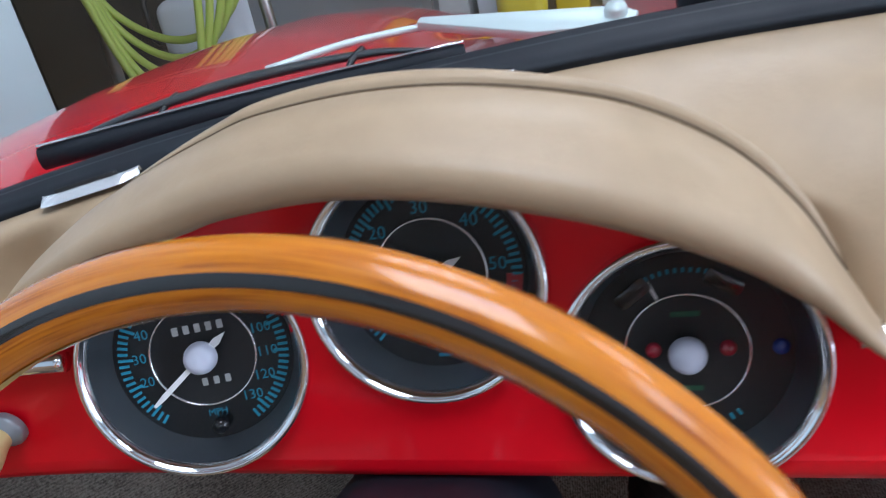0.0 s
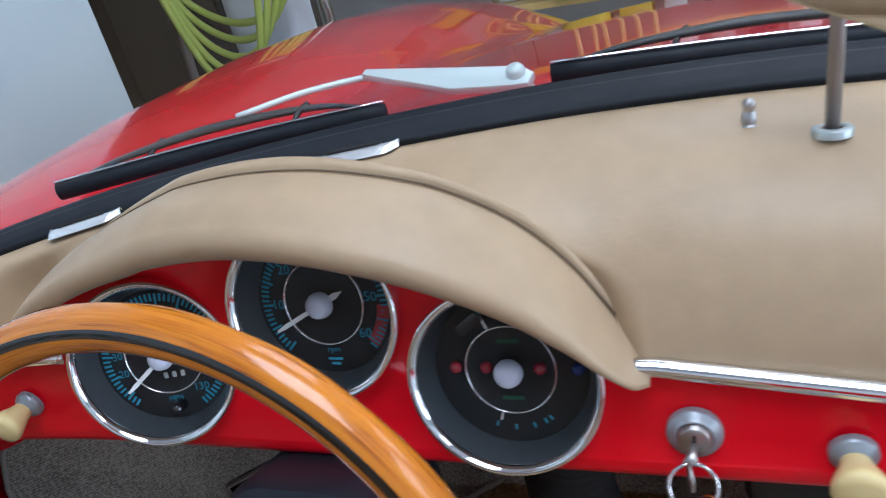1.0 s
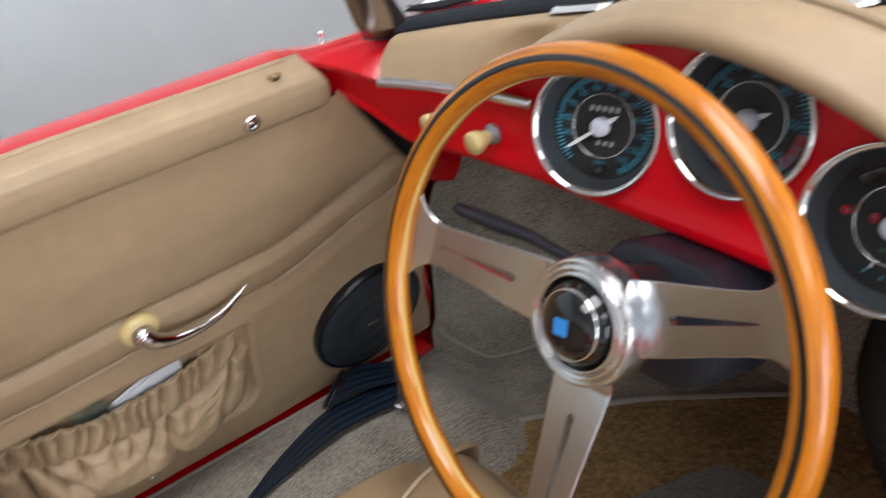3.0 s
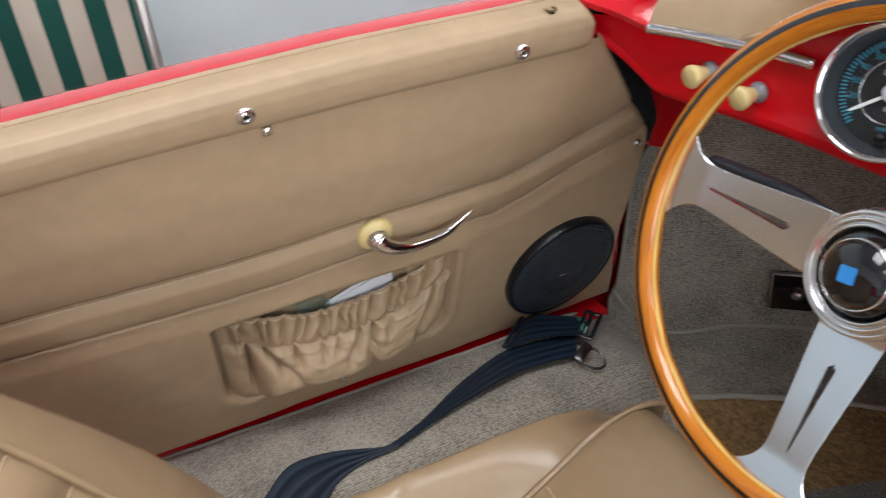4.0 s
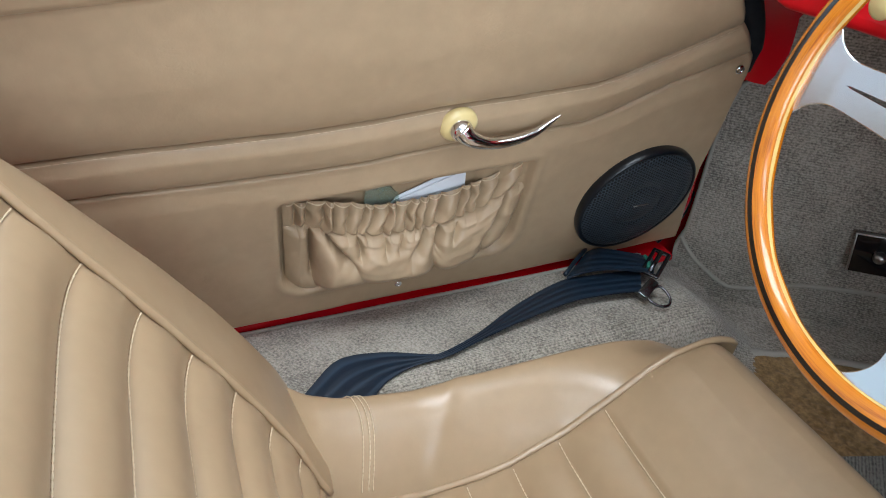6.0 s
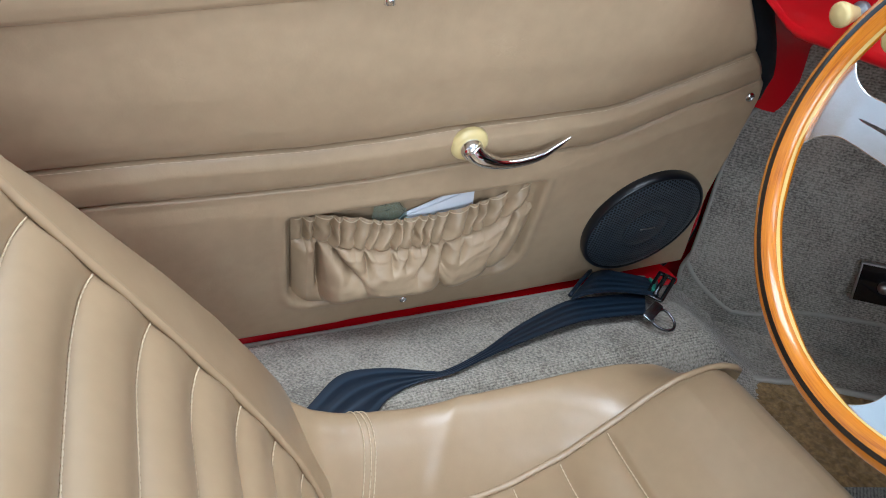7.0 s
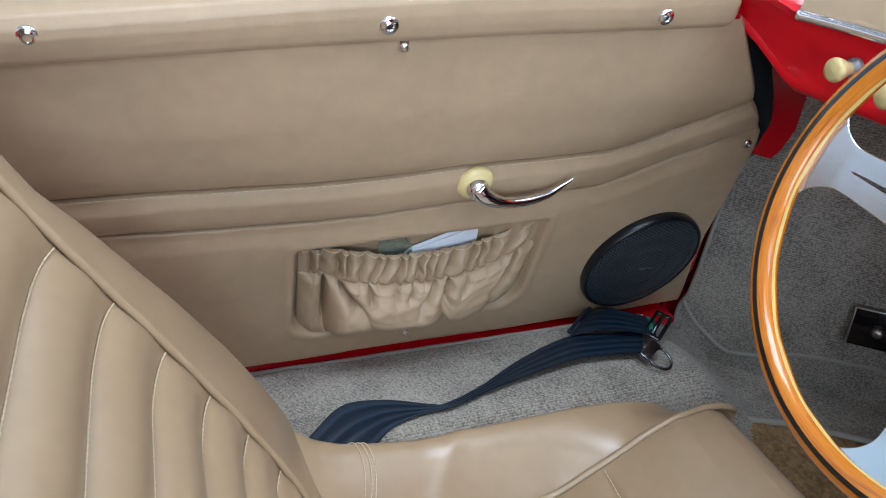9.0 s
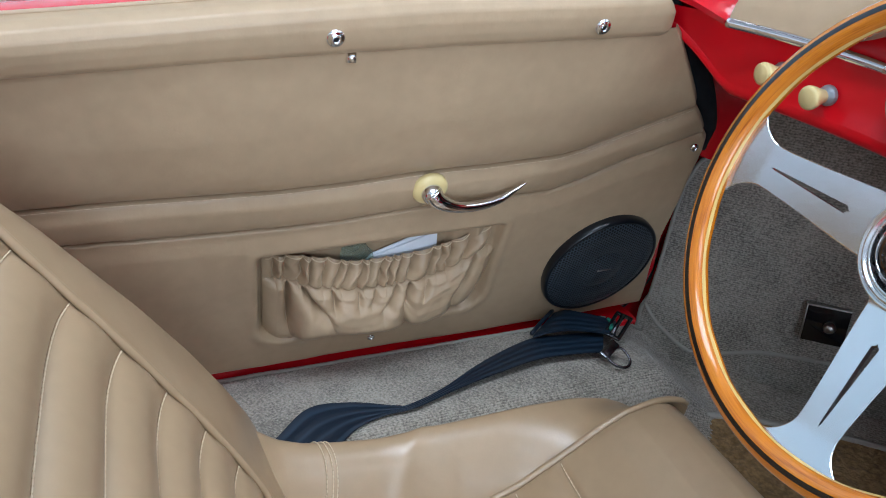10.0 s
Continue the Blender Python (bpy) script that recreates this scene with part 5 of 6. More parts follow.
def skin_fn(u, v):
    y = -1.0 + 0.875 * u
    q = [(-0.650, 0.798), (-0.654, 0.8040), (-0.661, 0.8075), (-0.676, 0.8115), (-0.690, 0.8130), (-0.703, 0.8100), (-0.716, 0.799), (-0.734, 0.770), (-0.757, 0.715), (-0.790, 0.63), (-0.822, 0.52), (-0.838, 0.40), (-0.835, 0.29)]
    s = v * (len(q) - 1)
    i = min(int(s), len(q) - 2)
    t = s - i
    z = q[i][1] + (q[i + 1][1] - q[i][1]) * t
    return (q[i][0] + (q[i + 1][0] - q[i][0]) * t, y, z + rail_rise(y) * ease(z, 0.6, 0.80))


part("outer_skin", surface("outer_skin", skin_fn, 60, 44, thick=0.004), RED, door, "glossy red outer skin")
part("door_frame", slab("door_frame", [(-1.0, 0.278), (0.060, 0.278), (0.066, 0.292), (0.083, 0.318), (0.079, 0.365), (0.062, 0.425), (0.048, 0.486), (0.036, 0.54), (-0.05, 0.56), (-0.12, 0.40), (-0.25, 0.352), (-1.0, 0.345)], 0.010, Matrix(((0, DOOR_K, DOOR_N.x, DOOR_X - DOOR_K * 0.765 - 0.020), (1, 0, 0, 0), (0, 1, DOOR_N.z, 0.004), (0, 0, 0, 1))), 0.003), RED, door, "red painted edge of the door")
part("door_seal", tube("door_seal", [door_at(*q) for q in ((0.058, 0.262, -0.020), (0.076, 0.282, -0.022), (0.090, 0.318, -0.024), (0.087, 0.362, -0.026))], 0.0075, 10, 24), RUBBER, door, "black rubber door seal")
part("door_core", slab("door_core", [(-1.0, 0.255), (0.055, 0.255), (0.072, 0.31), (0.030, 0.62), (-0.072, 0.76), (-1.0, 0.76)], 0.012, Matrix(((0, DOOR_K, DOOR_N.x, DOOR_X - DOOR_K * 0.765 - 0.046), (1, 0, 0, 0), (0, 1, DOOR_N.z, 0.006), (0, 0, 0, 1)))), RED, door)


def screw(y, z, off, r=0.0085):
    m = axes(door_at(y, z, off), (0, 1, 0), DOOR_N)
    s = part("screw", lathe("screw", [(r * 0.30, 0.0016), (r * 0.34, 0.0036), (r * 0.55, 0.0040), (r * 0.62, 0.0026), (r * 0.8, 0.0030), (r * 0.98, 0.0014), (r, 0)], m, 20), CHROME, door, "cupped chrome screw")
    part("cross_slot", joined("cross_slot", box("a", (r * 0.5, r * 0.13, 0.0006), m @ pose(0, 0, 0.0020, 0, 0, 20)), box("b", (r * 0.13, r * 0.5, 0.0006), m @ pose(0, 0, 0.0020, 0, 0, 20)), lathe("c", [(0.0001, 0.0016), (r * 0.3, 0.0016)], m, 12)), DARK, s)


for y in (-0.190, -0.454, -0.714):
    screw(y, 0.7815, 0.0100)
screw(0.013, 0.610, 0.004, 0.006)
screw(-0.373, 0.341, 0.004, 0.005)
part("rail_pin", tube("rail_pin", [door_at(-0.437, 0.763, 0.004), door_at(-0.437, 0.756, 0.0075)], 0.0048, 12), CHROME, door)
DARKBRASS = shader("dark_brass", (0.12, 0.085, 0.035), 0.35, metal=1.0)
ph = axes(door_at(-0.156, 0.809, -0.004), (0, 1, 0), (0.12, 0, 1))
part("socket", lathe("socket", [(0.0062, 0.0002), (0.0058, 0.0014), (0.0042, 0.0012), (0.0040, -0.003), (0.0001, -0.003)], ph, 18), DARKBRASS, door, "dark brass socket")

# handle
hm = axes(door_at(-0.3337, 0.5935, 0.002), (0, 1, 0), DOOR_N)
handle = part("handle", lathe("escutcheon", [(0.0205, 0), (0.0209, 0.0028), (0.0200, 0.0062), (0.0172, 0.0086), (0.0130, 0.0098), (0.0100, 0.0094)], hm, 40), IVORY, door, "ivory cup with a chrome lever")
part("boss", lathe("boss", [(0.0128, 0.007), (0.0122, 0.011), (0.0112, 0.0170), (0.0090, 0.0205), (0.0045, 0.0222), (0.0001, 0.0226)], hm, 28), CHROME, handle)
lever = [(-0.336, 0.5985, 0.018), (-0.327, 0.5900, 0.024), (-0.306, 0.5815, 0.026), (-0.281, 0.5785, 0.025), (-0.254, 0.5805, 0.022), (-0.236, 0.5865, 0.018), (-0.2195, 0.5950, 0.015)]
part("lever", tube("lever", [door_at(*q) for q in lever], [0.0100, 0.0092, 0.0066, 0.0056, 0.0046, 0.0030, 0.0008], 14, 48), CHROME, handle, "curved tapering chrome lever")


# gathered pocket
HEM = [(-0.521, 0.516), (-0.505, 0.515), (-0.477, 0.510), (-0.44, 0.499), (-0.415, 0.489), (-0.383, 0.487), (-0.356, 0.487), (-0.334, 0.489), (-0.30, 0.494), (-0.274, 0.502), (-0.262, 0.509), (-0.246, 0.515), (-0.232, 0.520), (-0.208, 0.523)]
ELASTIC = [(-0.521, 0.480), (-0.497, 0.477), (-0.46, 0.456), (-0.413, 0.441), (-0.365, 0.437), (-0.31, 0.440), (-0.285, 0.448), (-0.261, 0.463), (-0.245, 0.476), (-0.225, 0.486), (-0.205, 0.490)]
FOOT = [(-0.521, 0.378), (-0.51, 0.371), (-0.481, 0.367), (-0.415, 0.371), (-0.367, 0.366), (-0.31, 0.361), (-0.268, 0.372), (-0.245, 0.39), (-0.225, 0.41)]
random.seed(7)


def steps(n, spread):
    """Uneven places from 0 to 1, n stretches."""
    w = [1 + random.uniform(-spread, spread) for _ in range(n)]
    return [sum(w[:i]) / sum(w) for i in range(n + 1)]


GATHERS, GATHER_DEEP = steps(19, 0.55), [random.uniform(0.6, 1.0) for _ in range(20)]
# creases that hang from the elastic: u at the elastic, u at the foot, depth, width, where they die out
CREASES = [(0.105, 0.140, 0.013, 0.016, 1.0), (0.165, 0.385, 0.014, 0.024, 0.92), (0.30, 0.375, 0.009, 0.018, 0.60), (0.405, 0.455, 0.006, 0.018, 0.55), (0.475, 0.490, 0.007, 0.014, 0.50), (0.57, 0.555, 0.012, 0.018, 0.85), (0.625, 0.665, 0.014, 0.020, 1.0), (0.705, 0.715, 0.005, 0.018, 0.50), (0.895, 0.865, 0.014, 0.014, 1.0)]
BELLY = spline([(q,) for q in (-0.006, -0.001, 0.005, 0.010, 0.013, 0.018, 0.024, 0.029, 0.033, 0.028, -0.012)], 200)


def puff(u, places, deep):
    """Rounded ridges between sharp valleys: 0 in a valley, up to 1 on a ridge."""
    k = min(max(int(np.searchsorted(places, u)) - 1, 0), len(places) - 2)
    t = (u - places[k]) / (places[k + 1] - places[k])
    return deep[k] * abs(math.sin(math.pi * min(max(t, 0.0), 1.0))) ** 0.55


def pocket_fn(u, v):
    """The gathered front, from the hem (v = 0) over the elastic (v = 0.32) to the foot (v = 1)."""
    y = -0.520 + (table(v, [(0, -0.212), (0.28, -0.214), (0.42, -0.218), (1, -0.230)]) + 0.520) * u
    zt, ze, zf = table(y, HEM), table(y, ELASTIC), table(y, FOOT)
    z = zt + (ze - zt) * v / 0.32 if v < 0.32 else ze + (zf - ze) * (v - 0.32) / 0.68
    z += 0.030 * ease(v, 0.90, 1.0) * ease(u, 0.12, 0.2) * (1 - ease(u, 0.84, 0.9))
    arch = (0.25 + 0.75 * ease(u, 0.06, 0.24)) * (1 - 0.45 * ease(u, 0.84, 0.97)) * math.sin(math.pi * u) ** 0.35
    edge = min(1.0, 16 * min(u, 1 - u))
    full = float(np.interp(v * 200, range(201), [q[0] for q in BELLY]))
    base = -0.014 * (1 - arch) + full * arch
    # short gathers between hem and elastic, pinched at both
    lean = 0.016 * noise.noise(Vector((u * 9, v * 9, 3.3)))
    g = puff(u + lean, GATHERS, GATHER_DEEP)
    o = (g - 0.5) * (0.0060 + 0.0165 * math.sin(math.pi * min(v / 0.32, 1.0)) ** 0.8) * (1 - ease(v, 0.30, 0.36))
    w = max(0.0, (v - 0.32) / 0.68)
    wander = 0.009 * noise.noise(Vector((u * 6, w * 3.0, 7.7)))
    f = 0.0
    for u0, u1, deep, wide, dies in CREASES:
        du = u - (u0 + (u1 - u0) * w) - wander
        f -= 1.9 * deep * math.exp(-abs(du) / (0.85 * wide * (0.6 + 0.8 * w))) * (1 - ease(w, 0.62 * dies, dies))
    o += (f + 0.010) * ease(v, 0.315, 0.40) + 0.005 * noise.noise(Vector((u * 7, w * 2.5, 1.9))) * ease(v, 0.4, 0.6) * (1 - ease(v, 0.8, 1))
    o += (g - 0.5) * 0.0035 * ease(v, 0.30, 0.34) * (1 - ease(v, 0.35, 0.46))
    o -= 0.0070 * bell(v - 0.32, 0.010)
    o += 0.0012 * noise.noise(Vector((u * 22, v * 10, 5)))
    sag = (f + 0.008) * 1.0 * ease(v, 0.62, 0.88) * (1 - ease(v, 0.92, 1.0)) * arch
    ripple = 0.0022 * (g - 0.4) * (1 - ease(v, 0.0, 0.10))
    return door_at(y - 0.5 * base, z + 0.97 * base - sag + ripple, base + o * edge)


pocket = thing("door_pocket", tuple(door_at(-0.37, 0.38, 0.0)), "gathered tan leather map pocket set into the door trim", "pocket")
part("gathered_front", surface("gathered_front", pocket_fn, 420, 110), LEATHER, pocket, "ruched elastic tan leather")
part("elastic_seam", tube("elastic_seam", [Vector(pocket_fn(u, 0.32)) + DOOR_N * 0.0008 for u in np.linspace(0.015, 0.985, 260)], 0.0007, 5), THREAD, pocket)
part("hem_seam", tube("hem_seam", [Vector(pocket_fn(u, 0.03)) + DOOR_N * 0.0003 for u in np.linspace(0.015, 0.985, 260)], 0.0008, 5), THREAD, pocket)

# what is in the pocket
leaf_m = axes(door_at(-0.34, 0.4865, -0.0160), (0, 1, 0), DOOR_N)
single("folded_leaflet", joined("folded_leaflet", slab("l1", [(-0.07, -0.05), (0.045, -0.05), (0.036, 0.026), (0.031, 0.0255), (-0.042, -0.006)], 0.0014, leaf_m, 0.0003), slab("l2", [(-0.068, -0.05), (0.046, -0.05), (0.038, 0.021), (-0.042, -0.0095)], 0.0014, leaf_m @ pose(0, 0, 0.0024), 0.0003)), PAPER, "white folded leaflet sticking out of the door pocket", "leaflet")
film_m = axes(door_at(-0.402, 0.497, -0.0125), (0, 1, 0.04), DOOR_N)


def film_fn(u, v):
    x, y = -0.022 + 0.046 * u + 0.012 * v * (0.4 - u), -0.03 + 0.056 * v * (1 - 0.5 * u)
    return film_m @ Vector((x, y, 0.006 * math.sin(u * 7) * v + 0.009 * noise.noise(Vector((u * 5, v * 5, 2))) * v))


single("plastic_wrapper", surface("plastic_wrapper", film_fn, 16, 14, thick=0.0006), FILM, "crumpled greenish clear plastic wrapper in the door pocket", "wrapper")

# loudspeaker
SPEAKER = shader("speaker_black", (0.003, 0.005, 0.008), 0.32, coat=0.1)
spk = thing("door_speaker", tuple(door_at(-0.045, 0.33, 0.0)), "round black loudspeaker with a perforated grille on the door", "speaker")
sm = axes(door_at(-0.053, 0.420, 0.004), (0, 1, 0), DOOR_N) @ Matrix.Diagonal((1.0, 1.09, 1.0, 1.0))
part("surround", lathe("surround", [(0.0845, 0), (0.0852, 0.006), (0.0846, 0.0105), (0.0828, 0.0128), (0.0802, 0.0128), (0.0790, 0.0112)], sm, 72), SPEAKER, spk, "smooth black surround")
part("grille", lathe("grille", [(0.0795, 0.0116), (0.074, 0.0142), (0.066, 0.0160), (0.063, 0.0154), (0.050, 0.0172), (0.036, 0.0174), (0.033, 0.0160), (0.031, 0.0160), (0.026, 0.0180), (0.015, 0.0196), (0.0001, 0.0202)], sm, 72), mesh_grille_shader((0, 1, 0), (0.327, 0, 0.945), 0.0044), spk, "domed perforated black grille")
part("badge", tube("badge", [sm @ Vector((x, 0.004, 0.0206)) for x in np.linspace(-0.011, 0.011, 6)], 0.0010, 6), STEEL, spk)

# ---- driver's seat ----
def stitches(name, points, r=0.0007):
    """A run of thread that dips at every stitch."""
    part(name, tube(name, points, [r if i % 4 < 3 else r * 0.35 for i in range(len(points))], 5), THREAD, seat)


seat = thing("bucket_seat", (-0.30, -0.35, 0.215), "tan leather bucket seat with pleated backrest and piped bolsters", "seat")
BACK = [(0.33, -0.532), (0.375, -0.550), (0.416, -0.562), (0.463, -0.582), (0.521, -0.611), (0.578, -0.642), (0.627, -0.670), (0.668, -0.694), (0.707, -0.716), (0.76, -0.742), (0.80, -0.757), (0.83, -0.764)]
XL, XR = -0.49, -0.115


def back_y(z):
    return table(z, BACK)


def back_face(u, v):
    """The pleated front: u across, v up."""
    x = XL + (XR - XL) * u
    z = 0.36 + 0.44 * v
    y = back_y(z)
    pleat = abs(math.sin(math.pi * ((z - 0.4575) / 0.046)))
    edge = min(1.0, 18 * min(u, 1 - u))
    d = (XR - XL) * min(u, 1 - u)
    hollow = 0.0125 * (1 - math.exp(-d / 0.030))
    o = (0.003 + 0.010 * (1 - math.exp(-d / 0.02))) * pleat ** 0.6 * ease(d, 0, 0.006)
    nrm = Vector((0, 0.85, 0.52))
    return Vector((x, y - 1.15 * hollow, z)) + nrm * (o + 0.0008 * noise.noise(Vector((x * 20, z * 20, 1))))


part("pleated_back", surface("pleated_back", back_face, 70, 300), SEAT, seat, "tan leather backrest with stitched cross pleats")
for k in range(-1, 8):
    z = 0.4575 + 0.046 * k
    if 0.37 < z < 0.79:
        v = (z - 0.36) / 0.44
        stitches("pleat_stitching", [Vector(back_face(u, v)) + Vector((0, 0.0022, 0.0013)) for u in np.linspace(0.012, 0.99, 280)])


def bolster_fn(side):
    xe = XL if side < 0 else XR
    def fn(u, v):
        z = 0.345 + 0.475 * u
        w = table(z, [(0.345, 0.128), (0.376, 0.120), (0.487, 0.098), (0.52, 0.094), (0.593, 0.074), (0.673, 0.051), (0.709, 0.034), (0.83, 0.022)])
        a = radians(8 + 200 * v)
        dx = -(w * 0.5) * (1 - math.cos(min(a, math.pi))) if a < math.pi else -w
        bulge = (0.008 - 0.003 * u) * math.sin(min(a, math.pi)) ** 0.8
        nrm = Vector((0, 0.85, 0.52))
        p = Vector((xe + dx * (1 if side < 0 else -1), back_y(z), z)) + nrm * bulge
        if a > math.pi:
            p += Vector((0, -0.85, -0.52)) * ((a - math.pi) * 0.25)
        return p + Vector((0, 0, 0)) + nrm * 0.0009 * noise.noise(p * 18)
    return fn


part("back_bolster", surface("back_bolster", bolster_fn(-1), 60, 26), SEAT, seat, "plain rolled tan leather side bolster")
part("back_bolster", surface("back_bolster", bolster_fn(1), 60, 26), SEAT, seat)
for xe in (XL, XR):
    part("back_piping", tube("back_piping", [Vector((xe, back_y(z), z)) + Vector((0, 0.85, 0.52)) * 0.0035 for z in np.linspace(0.352, 0.815, 50)], 0.0034, 10), SEAT, seat, "tan leather piping")


def back_shell(u, v):
    x = XL - 0.062 + (XR - XL + 0.124) * u
    z = 0.33 + 0.50 * v
    return (x, back_y(z) - 0.045 - 0.03 * math.sin(math.pi * u), z)


part("back_shell", surface("back_shell", back_shell, 20, 24, thick=0.01), SEAT, seat)
part("back_top", tube("back_top", [(XL - 0.05, -0.785, 0.80), (XL + 0.06, -0.782, 0.826), (-0.30, -0.780, 0.836), (XR - 0.06, -0.782, 0.826), (XR + 0.05, -0.785, 0.80)], [0.03, 0.033, 0.034, 0.033, 0.03], 14, 40), SEAT, seat)

PIPE = [(-0.56, 0.312), (-0.50, 0.296), (-0.44, 0.288), (-0.381, 0.288), (-0.35, 0.293), (-0.287, 0.316), (-0.226, 0.352), (-0.195, 0.372), (-0.165, 0.3855), (-0.130, 0.391), (-0.108, 0.389), (-0.090, 0.382), (-0.07, 0.365)]


def pipe_z(y):
    return table(y, PIPE)


def cushion_fn(u, v):
    """The seat's middle: u across from the near pipe, v from back to front and down."""
    x = -0.505 + 0.395 * u
    y = -0.56 + 0.495 * min(v / 0.86, 1.0)
    z = pipe_z(y)
    edge = min(1.0, 12 * min(u, 1 - u))
    z -= 0.012 * math.sin(math.pi * u) * ease(-y, 0.10, 0.2)
    if y < -0.238:
        z += (0.013 * abs(math.sin(math.pi * (y + 0.2435) / 0.0515)) ** 0.6 - 0.005) * edge ** 0.5
    else:
        z += 0.010 * math.sin(math.pi * min(max((y + 0.2435) / 0.175, 0), 1)) * edge ** 0.4
    fr = ease(y, -0.135, -0.065)
    z -= 0.040 * fr * fr
    if v > 0.86:
        t = (v - 0.86) / 0.14
        y += 0.012 * math.sin(t * math.pi / 2)
        z -= 0.10 * t
    return (x, y, z + 0.0008 * noise.noise(Vector((x * 22, y * 22, 3))))


part("cushion", surface("cushion", cushion_fn, 60, 360), SEAT, seat, "tan leather cushion with pleats and a plain front roll")
for y in (-0.2435, -0.295, -0.3465, -0.398, -0.4495, -0.501):
    v = (y + 0.56) / 0.495 * 0.86
    stitches("cushion_stitching", [Vector(cushion_fn(u, v)) + Vector((0, 0, 0.0022)) for u in np.linspace(0.015, 0.985, 280)])


def side_fn(side):
    def fn(u, v):
        y = -0.600 + 0.522 * u
        zp = pipe_z(y)
        top = table(y, [(-0.60, 0.470), (-0.575, 0.440), (-0.555, 0.413), (-0.535, 0.395), (-0.51, 0.383), (-0.487, 0.377), (-0.43, 0.368), (-0.33, 0.369), (-0.25, 0.3695), (-0.187, 0.366), (-0.15, 0.359), (-0.12, 0.344), (-0.095, 0.325), (-0.078, 0.29)])
        wide = table(y, [(-0.60, 0.098), (-0.535, 0.095), (-0.40, 0.088), (-0.20, 0.082), (-0.13, 0.072), (-0.10, 0.054), (-0.078, 0.02)])
        # from the pipe over the roll and down outside
        if v < 0.5:
            t = v / 0.5
            dx = wide * 0.72 * t
            z = zp + (top - zp) * math.sin(t * math.pi / 2) ** (0.8 if top > zp else 1.4)
        else:
            t = (v - 0.5) / 0.5
            dx = wide * (0.72 + 0.28 * math.sin(t * math.pi / 2))
            z = top - (top - 0.235) * (1 - math.cos(t * math.pi / 2))
        base = -0.505 if side < 0 else -0.110
        crease = 0.0025 * bell((y + 0.405) - 0.1 * (v - 0.3), 0.010) + 0.0006 * noise.noise(Vector((y * 12, v * 4, 8)))
        return (base + side * dx, y, z + crease * (1 if v < 0.6 else 0.3))
    return fn


part("cushion_bolster", surface("cushion_bolster", side_fn(-1), 90, 44), SEAT, seat, "smooth rolled tan leather cushion bolster")
part("cushion_bolster", surface("cushion_bolster", side_fn(1), 60, 30), SEAT, seat)
for xe in (-0.505, -0.110):
    part("cushion_piping", tube("cushion_piping", [Vector((xe, y, pipe_z(y) + 0.003)) for y in np.linspace(-0.54, -0.082, 60)], 0.0036, 10), SEAT, seat, "tan leather piping")
sf = side_fn(-1)
for d in (0.0, 0.0065, 0.011):
    pts = [Vector(sf((-0.507 + d + 0.016 * math.sin(math.pi * min(1.4 * v, 1)) + 0.600) / 0.522, v)) + Vector((0, 0, 0.0014)) for v in np.linspace(0.04, 0.92, 160)]
    stitches("double_stitching", pts)
part("seat_base", box("seat_base", (0.44, 0.44, 0.06), pose(-0.305, -0.33, 0.225), 0.015), DARK, seat)


# ---- seat belt ----
DARKSTEEL = shader("dark_steel", (0.12, 0.125, 0.14), 0.25, metal=1.0)
belt = thing("seat_belt", (-0.68, -0.3, 0.31), "dark blue-black seat belt lying twisted on the grey carpet", "seat belt")


def ribbon(rows, n, thick=0.0014):
    """rows: (x, y, z of one edge, x, y, z of the other)."""
    sp = spline(rows, n)
    def fn(u, v):
        q = sp[min(int(round(u * n)), n)]
        a, b = Vector(q[:3]), Vector(q[3:])
        side = (b - a).normalized()
        up = side.cross(Vector((0.3, 1, 0))).normalized()
        return a.lerp(b, v) + up * (0.00028 * math.cos(v * math.tau * 3.5)) * (1 if up.z > 0 else -1)
    return surface("strap", fn, n, 36, thick=thick)


part("strap", ribbon([(-0.640, -0.550, 0.306, -0.602, -0.535, 0.300), (-0.666, -0.517, 0.316, -0.612, -0.495, 0.306), (-0.690, -0.478, 0.324, -0.624, -0.462, 0.312), (-0.687, -0.428, 0.322, -0.645, -0.434, 0.316), (-0.67, -0.378, 0.318, -0.656, -0.396, 0.318), (-0.666, -0.358, 0.318, -0.657, -0.354, 0.319), (-0.684, -0.307, 0.316, -0.67, -0.298, 0.322), (-0.719, -0.237, 0.315, -0.681, -0.239, 0.324), (-0.744, -0.157, 0.316, -0.691, -0.169, 0.325), (-0.738, -0.108, 0.318, -0.686, -0.114, 0.325), (-0.722, -0.047, 0.322, -0.676, -0.077, 0.327)], 120), WEBBING, belt, "ribbed dark webbing")
part("folded_end", ribbon([(-0.790, -0.090, 0.318, -0.742, -0.150, 0.322), (-0.783, -0.075, 0.325, -0.735, -0.130, 0.331), (-0.768, -0.060, 0.328, -0.724, -0.098, 0.336), (-0.750, -0.035, 0.327, -0.708, -0.062, 0.335), (-0.735, -0.018, 0.326, -0.700, -0.042, 0.332)], 40, 0.003), WEBBING, belt, "folded webbing end")
part("sewn_edge", tube("sewn_edge", [(-0.791, -0.092, 0.322), (-0.767, -0.122, 0.326), (-0.743, -0.152, 0.326)], 0.0030, 8, 10), WEBBING, belt)
part("green_thread", tube("green_thread", [(-0.738, -0.030, 0.330), (-0.722, -0.036, 0.334), (-0.708, -0.046, 0.335)], 0.0026, 8, 10), GREEN_TAG, belt, "green thread at the buckle")
bm_ = axes((-0.712, -0.030, 0.333), (-0.55, 0.75, 0.0), (0.25, -0.15, 1)) @ Matrix.Scale(0.74, 4)
